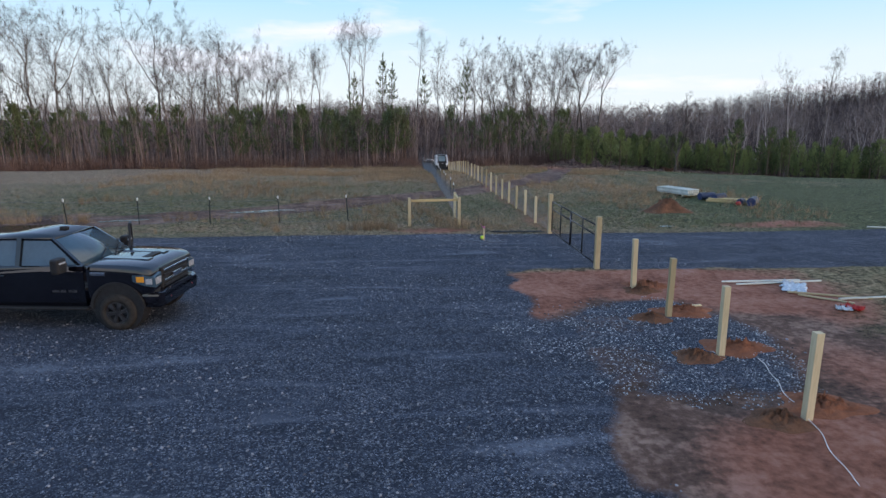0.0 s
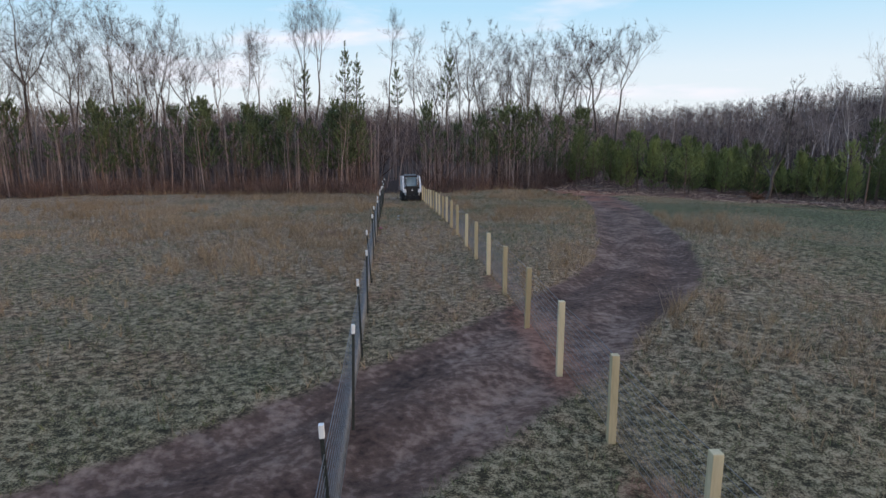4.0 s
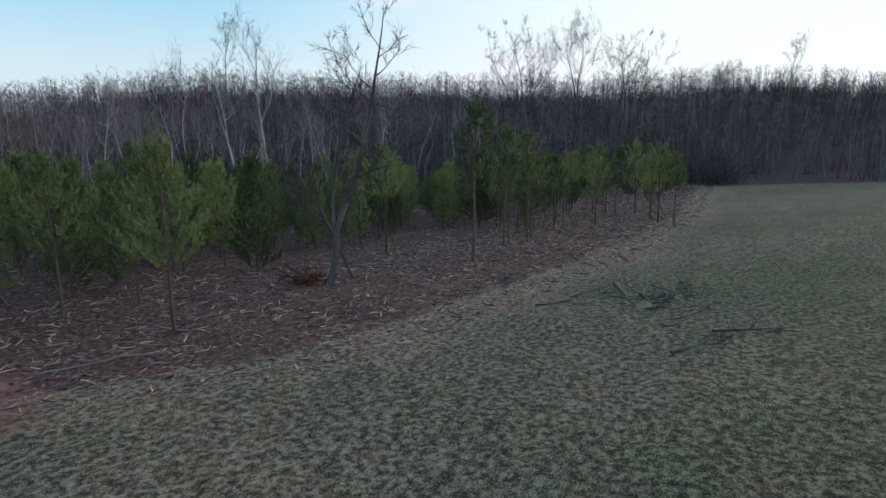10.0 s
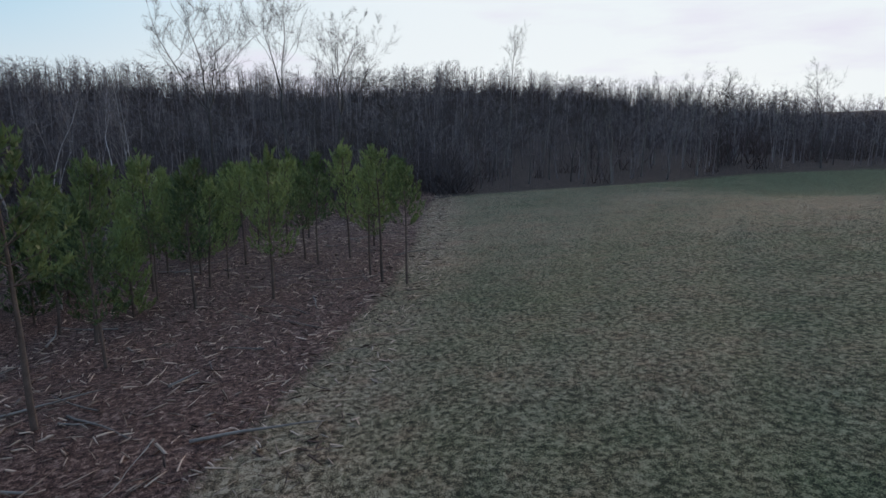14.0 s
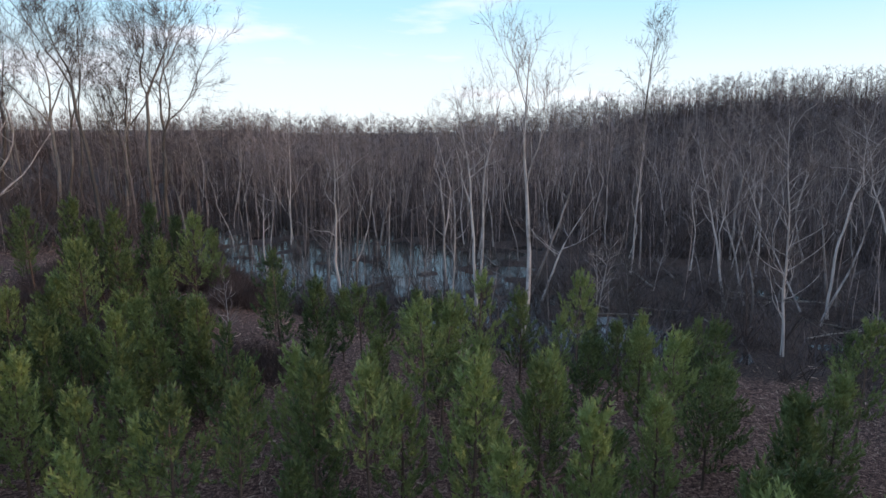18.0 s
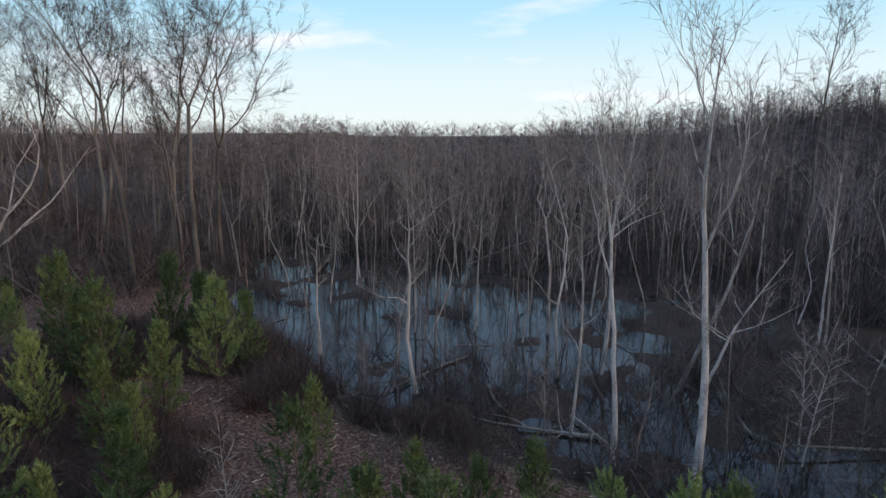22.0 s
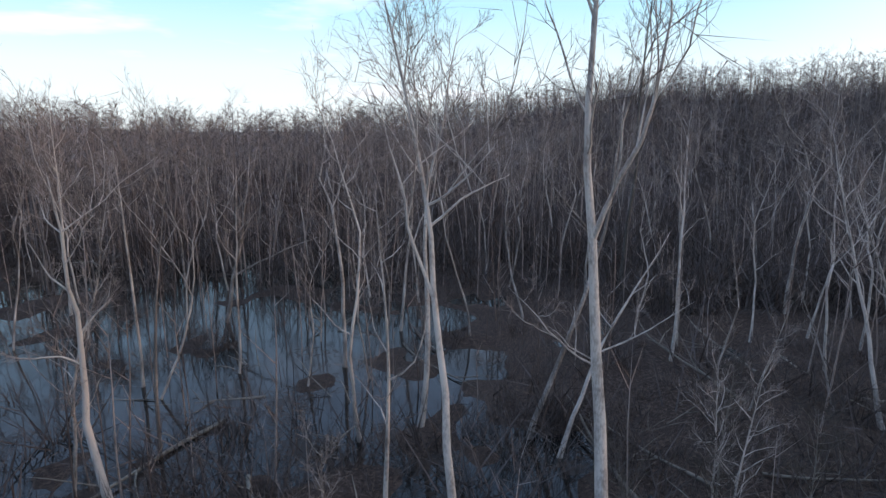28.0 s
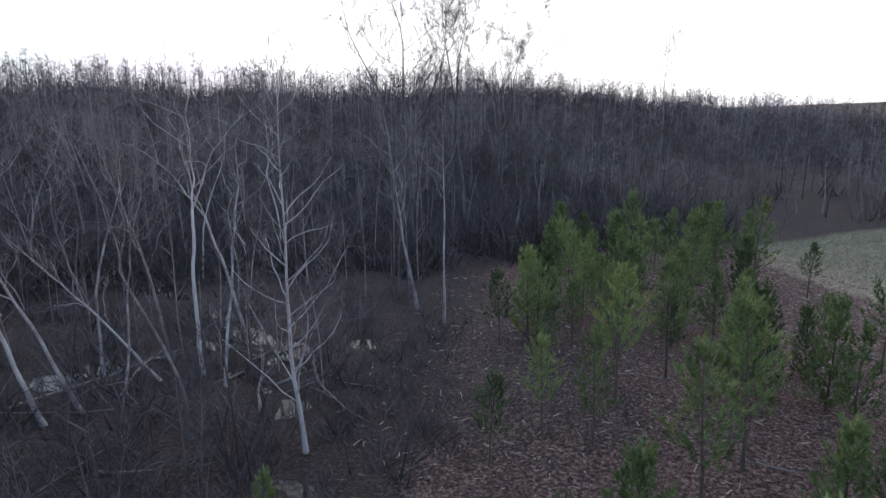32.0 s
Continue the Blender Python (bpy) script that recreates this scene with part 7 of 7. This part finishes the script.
def tuft(seed, blades, tall, splay, width):
    rnd = np.random.default_rng(seed)
    b = np.stack([rnd.normal(size=blades) * 0.05, rnd.normal(size=blades) * 0.05, np.full(blades, -0.02)], 1)
    w = unit(np.stack([rnd.normal(size=blades) * splay, rnd.normal(size=blades) * splay, np.ones(blades)], 1))
    return slivers(b, w, tall * rnd.uniform(0.5, 1.2, blades), np.full(blades, width), rnd)


def field_ok(x, y):
    away = np.minimum(along(x, y, TRACK), 9)
    return (y > -17.9) & (in_wood(x, y) < 0.5) & ((x < 13) | (y < brush_line(x) + 0.6)) & (away > 1.55) & (np.hypot((x - 18.5) / 4.2, (y - 45) / 5.5) > 1.0)


near_way = [(-2, -20), (0, 0), (1, 14), (6, 25), (13, 30), (24, 30), (34, 29), (46, 28)]
GREEN = [tuft(600 + k, 5, 0.12, 0.6, 0.013) for k in range(6)]
DRY = [tuft(620 + k, 5, 0.28, 0.5, 0.014) for k in range(6)]
x, y, r = many(150000, -30, 70, -18, 48, field_ok, 31)
d = along(x, y, near_way)
keep = r.uniform(size=len(x)) < np.clip(1.25 - d / 26, 0.12, 1)
x, y = x[keep], y[keep]
lean = 0.42 - 0.13 * sm(6, -8, y) + 0.16 * waves(x, y, 9, 6.0) + 0.2 * waves(x, y, 2.6, 7.0) + 0.12 * waves(x, y, 0.9, 3.0) + 0.1 * sm(1.5, -4, x) * sm(2, 14, y) - 0.14 * sm(8, 20, x) * sm(45, 25, y) + r.normal(size=len(x)) * 0.12
dry = lean > 0.43 + 0.1 * sm(12, 18, x)
p = np.stack([x, y, land(x, y), r.uniform(0.6, 1.4, len(x)) * np.where(x > 14, 0.62, 1.0)], 1)
stuff("green_grass", scatter(GREEN, p[~dry], 32, 0.3), M["grass_green"], "short green winter grass of the field", "grass")
stuff("dry_grass", scatter(DRY, p[dry], 33, 0.3), M["grass_dry"], "tan dead grass tufts across the field", "grass")
TALLG = [tuft(640 + k, 14, 0.62, 0.32, 0.013) for k in range(5)]
x, y, r = many(1500, -30, 0, -17.9, -14.2, lambda x, y: (waves(x, y, 1.0, 8) > 0.25), 35)
x2, y2, _ = many(2600, -40, 24, 38, 50, lambda x, y: (in_wood(x, y) > -2.5) & (in_wood(x, y) < 0.4) & (np.abs(x) > 2), 36)
x3, y3, _ = many(9000, -26, 16, -16, 45, lambda x, y: field_ok(x, y) & (waves(x, y, 2.6, 7.0) + 0.5 * waves(x, y, 0.9, 3.0) > 0.1) & ((x < -1.8) | (x > 2.2)), 39)
x, y = np.concatenate([x, x2, x3]), np.concatenate([y, y2, y3])
stuff("tall_grass", scatter(TALLG, np.stack([x, y, land(x, y), np.random.default_rng(37).uniform(0.5, 1.2, len(x))], 1), 38, 0.3), M["grass_dry"], "tall bleached grass along fence and wood", "grass")
ROCK = []
for k in range(6):
    rnd = np.random.default_rng(660 + k)
    bm = bmesh.new()
    bmesh.ops.create_icosphere(bm, subdivisions=1, radius=0.018)
    for v in bm.verts:
        v.co = Vector(v.co) * float(rnd.uniform(0.6, 1.3))
    bm.verts.ensure_lookup_table()
    ROCK.append((np.array([v.co[:] for v in bm.verts]), np.array([[q.index for q in f.verts] for f in bm.faces])))
    bm.free()
M["stone"] = mat("stone", (0.03, 0.035, 0.048), (0.3, 0.31, 0.34), 0.5, fine=6, island=0.6, bump=0)
M["fresh_stone"] = mat("fresh_stone", (0.1, 0.115, 0.13), (0.48, 0.51, 0.54), 0.5, fine=6, island=0.6, bump=0)
x, y, r = many(9000, -2.5, 5, -34.5, -27, lambda x, y: (np.hypot((x - 1.2) / 2.9, (y + 30.8) / 3.0) + 0.35 * waves(x, y, 0.8, 3.0) < 0.95) & (waves(x, y, 0.45, 6.0) > -0.35), 45)
stuff("fresh_gravel", scatter(ROCK, np.stack([x, y, land(x, y), r.uniform(0.45, 1.0, len(x))], 1), 46, 0.3), M["fresh_stone"], "pale fresh crushed stone round the new posts", "gravel")
x4, y4, _ = many(2600, -9, 1.6, -20.8, -18.8, lambda x, y: (np.hypot((x + 0.9) / 0.9, (y + 20) / 0.7) < 1) | (waves(x, y, 0.8, 2) + (y + 19.6) > 0.2), 43)
x, y, r = many(10500, -14, 6, -40, -18.6, lambda x, y: (waves(x, y, 1.1, 4) > -0.1) & ((x < -0.5) | ((y > -24.5) & (y < -19)) | (np.hypot((x - 1.4) / 2.6, (y + 30.6) / 3) < 1)), 41)
x, y = np.concatenate([x, x4]), np.concatenate([y, y4])
stuff("gravel_stones", scatter(ROCK, np.stack([x, y, land(x, y), r.uniform(0.5, 1.5, len(x))], 1), 42, 0.3), M["stone"], "loose crushed blue-grey stones on the gravel yard", "gravel")

m = Mass()
cord = np.array([(2.75 - 0.25 * k + 0.03 * math.sin(3 * k) + 0.02 * math.sin(7 * k), -31.8 - 1.0 * k * 0.95) for k in np.linspace(0, 4.2, 40)])
m.tube(np.column_stack([cord, land(cord[:, 0], cord[:, 1]) + 0.02]), np.full(40, 0.006), 5, tip=False)
tagged(new("white_cord", m.mesh("white_cord", M["white_paint"])), "white cord lying along the ground beside new posts", "cord")
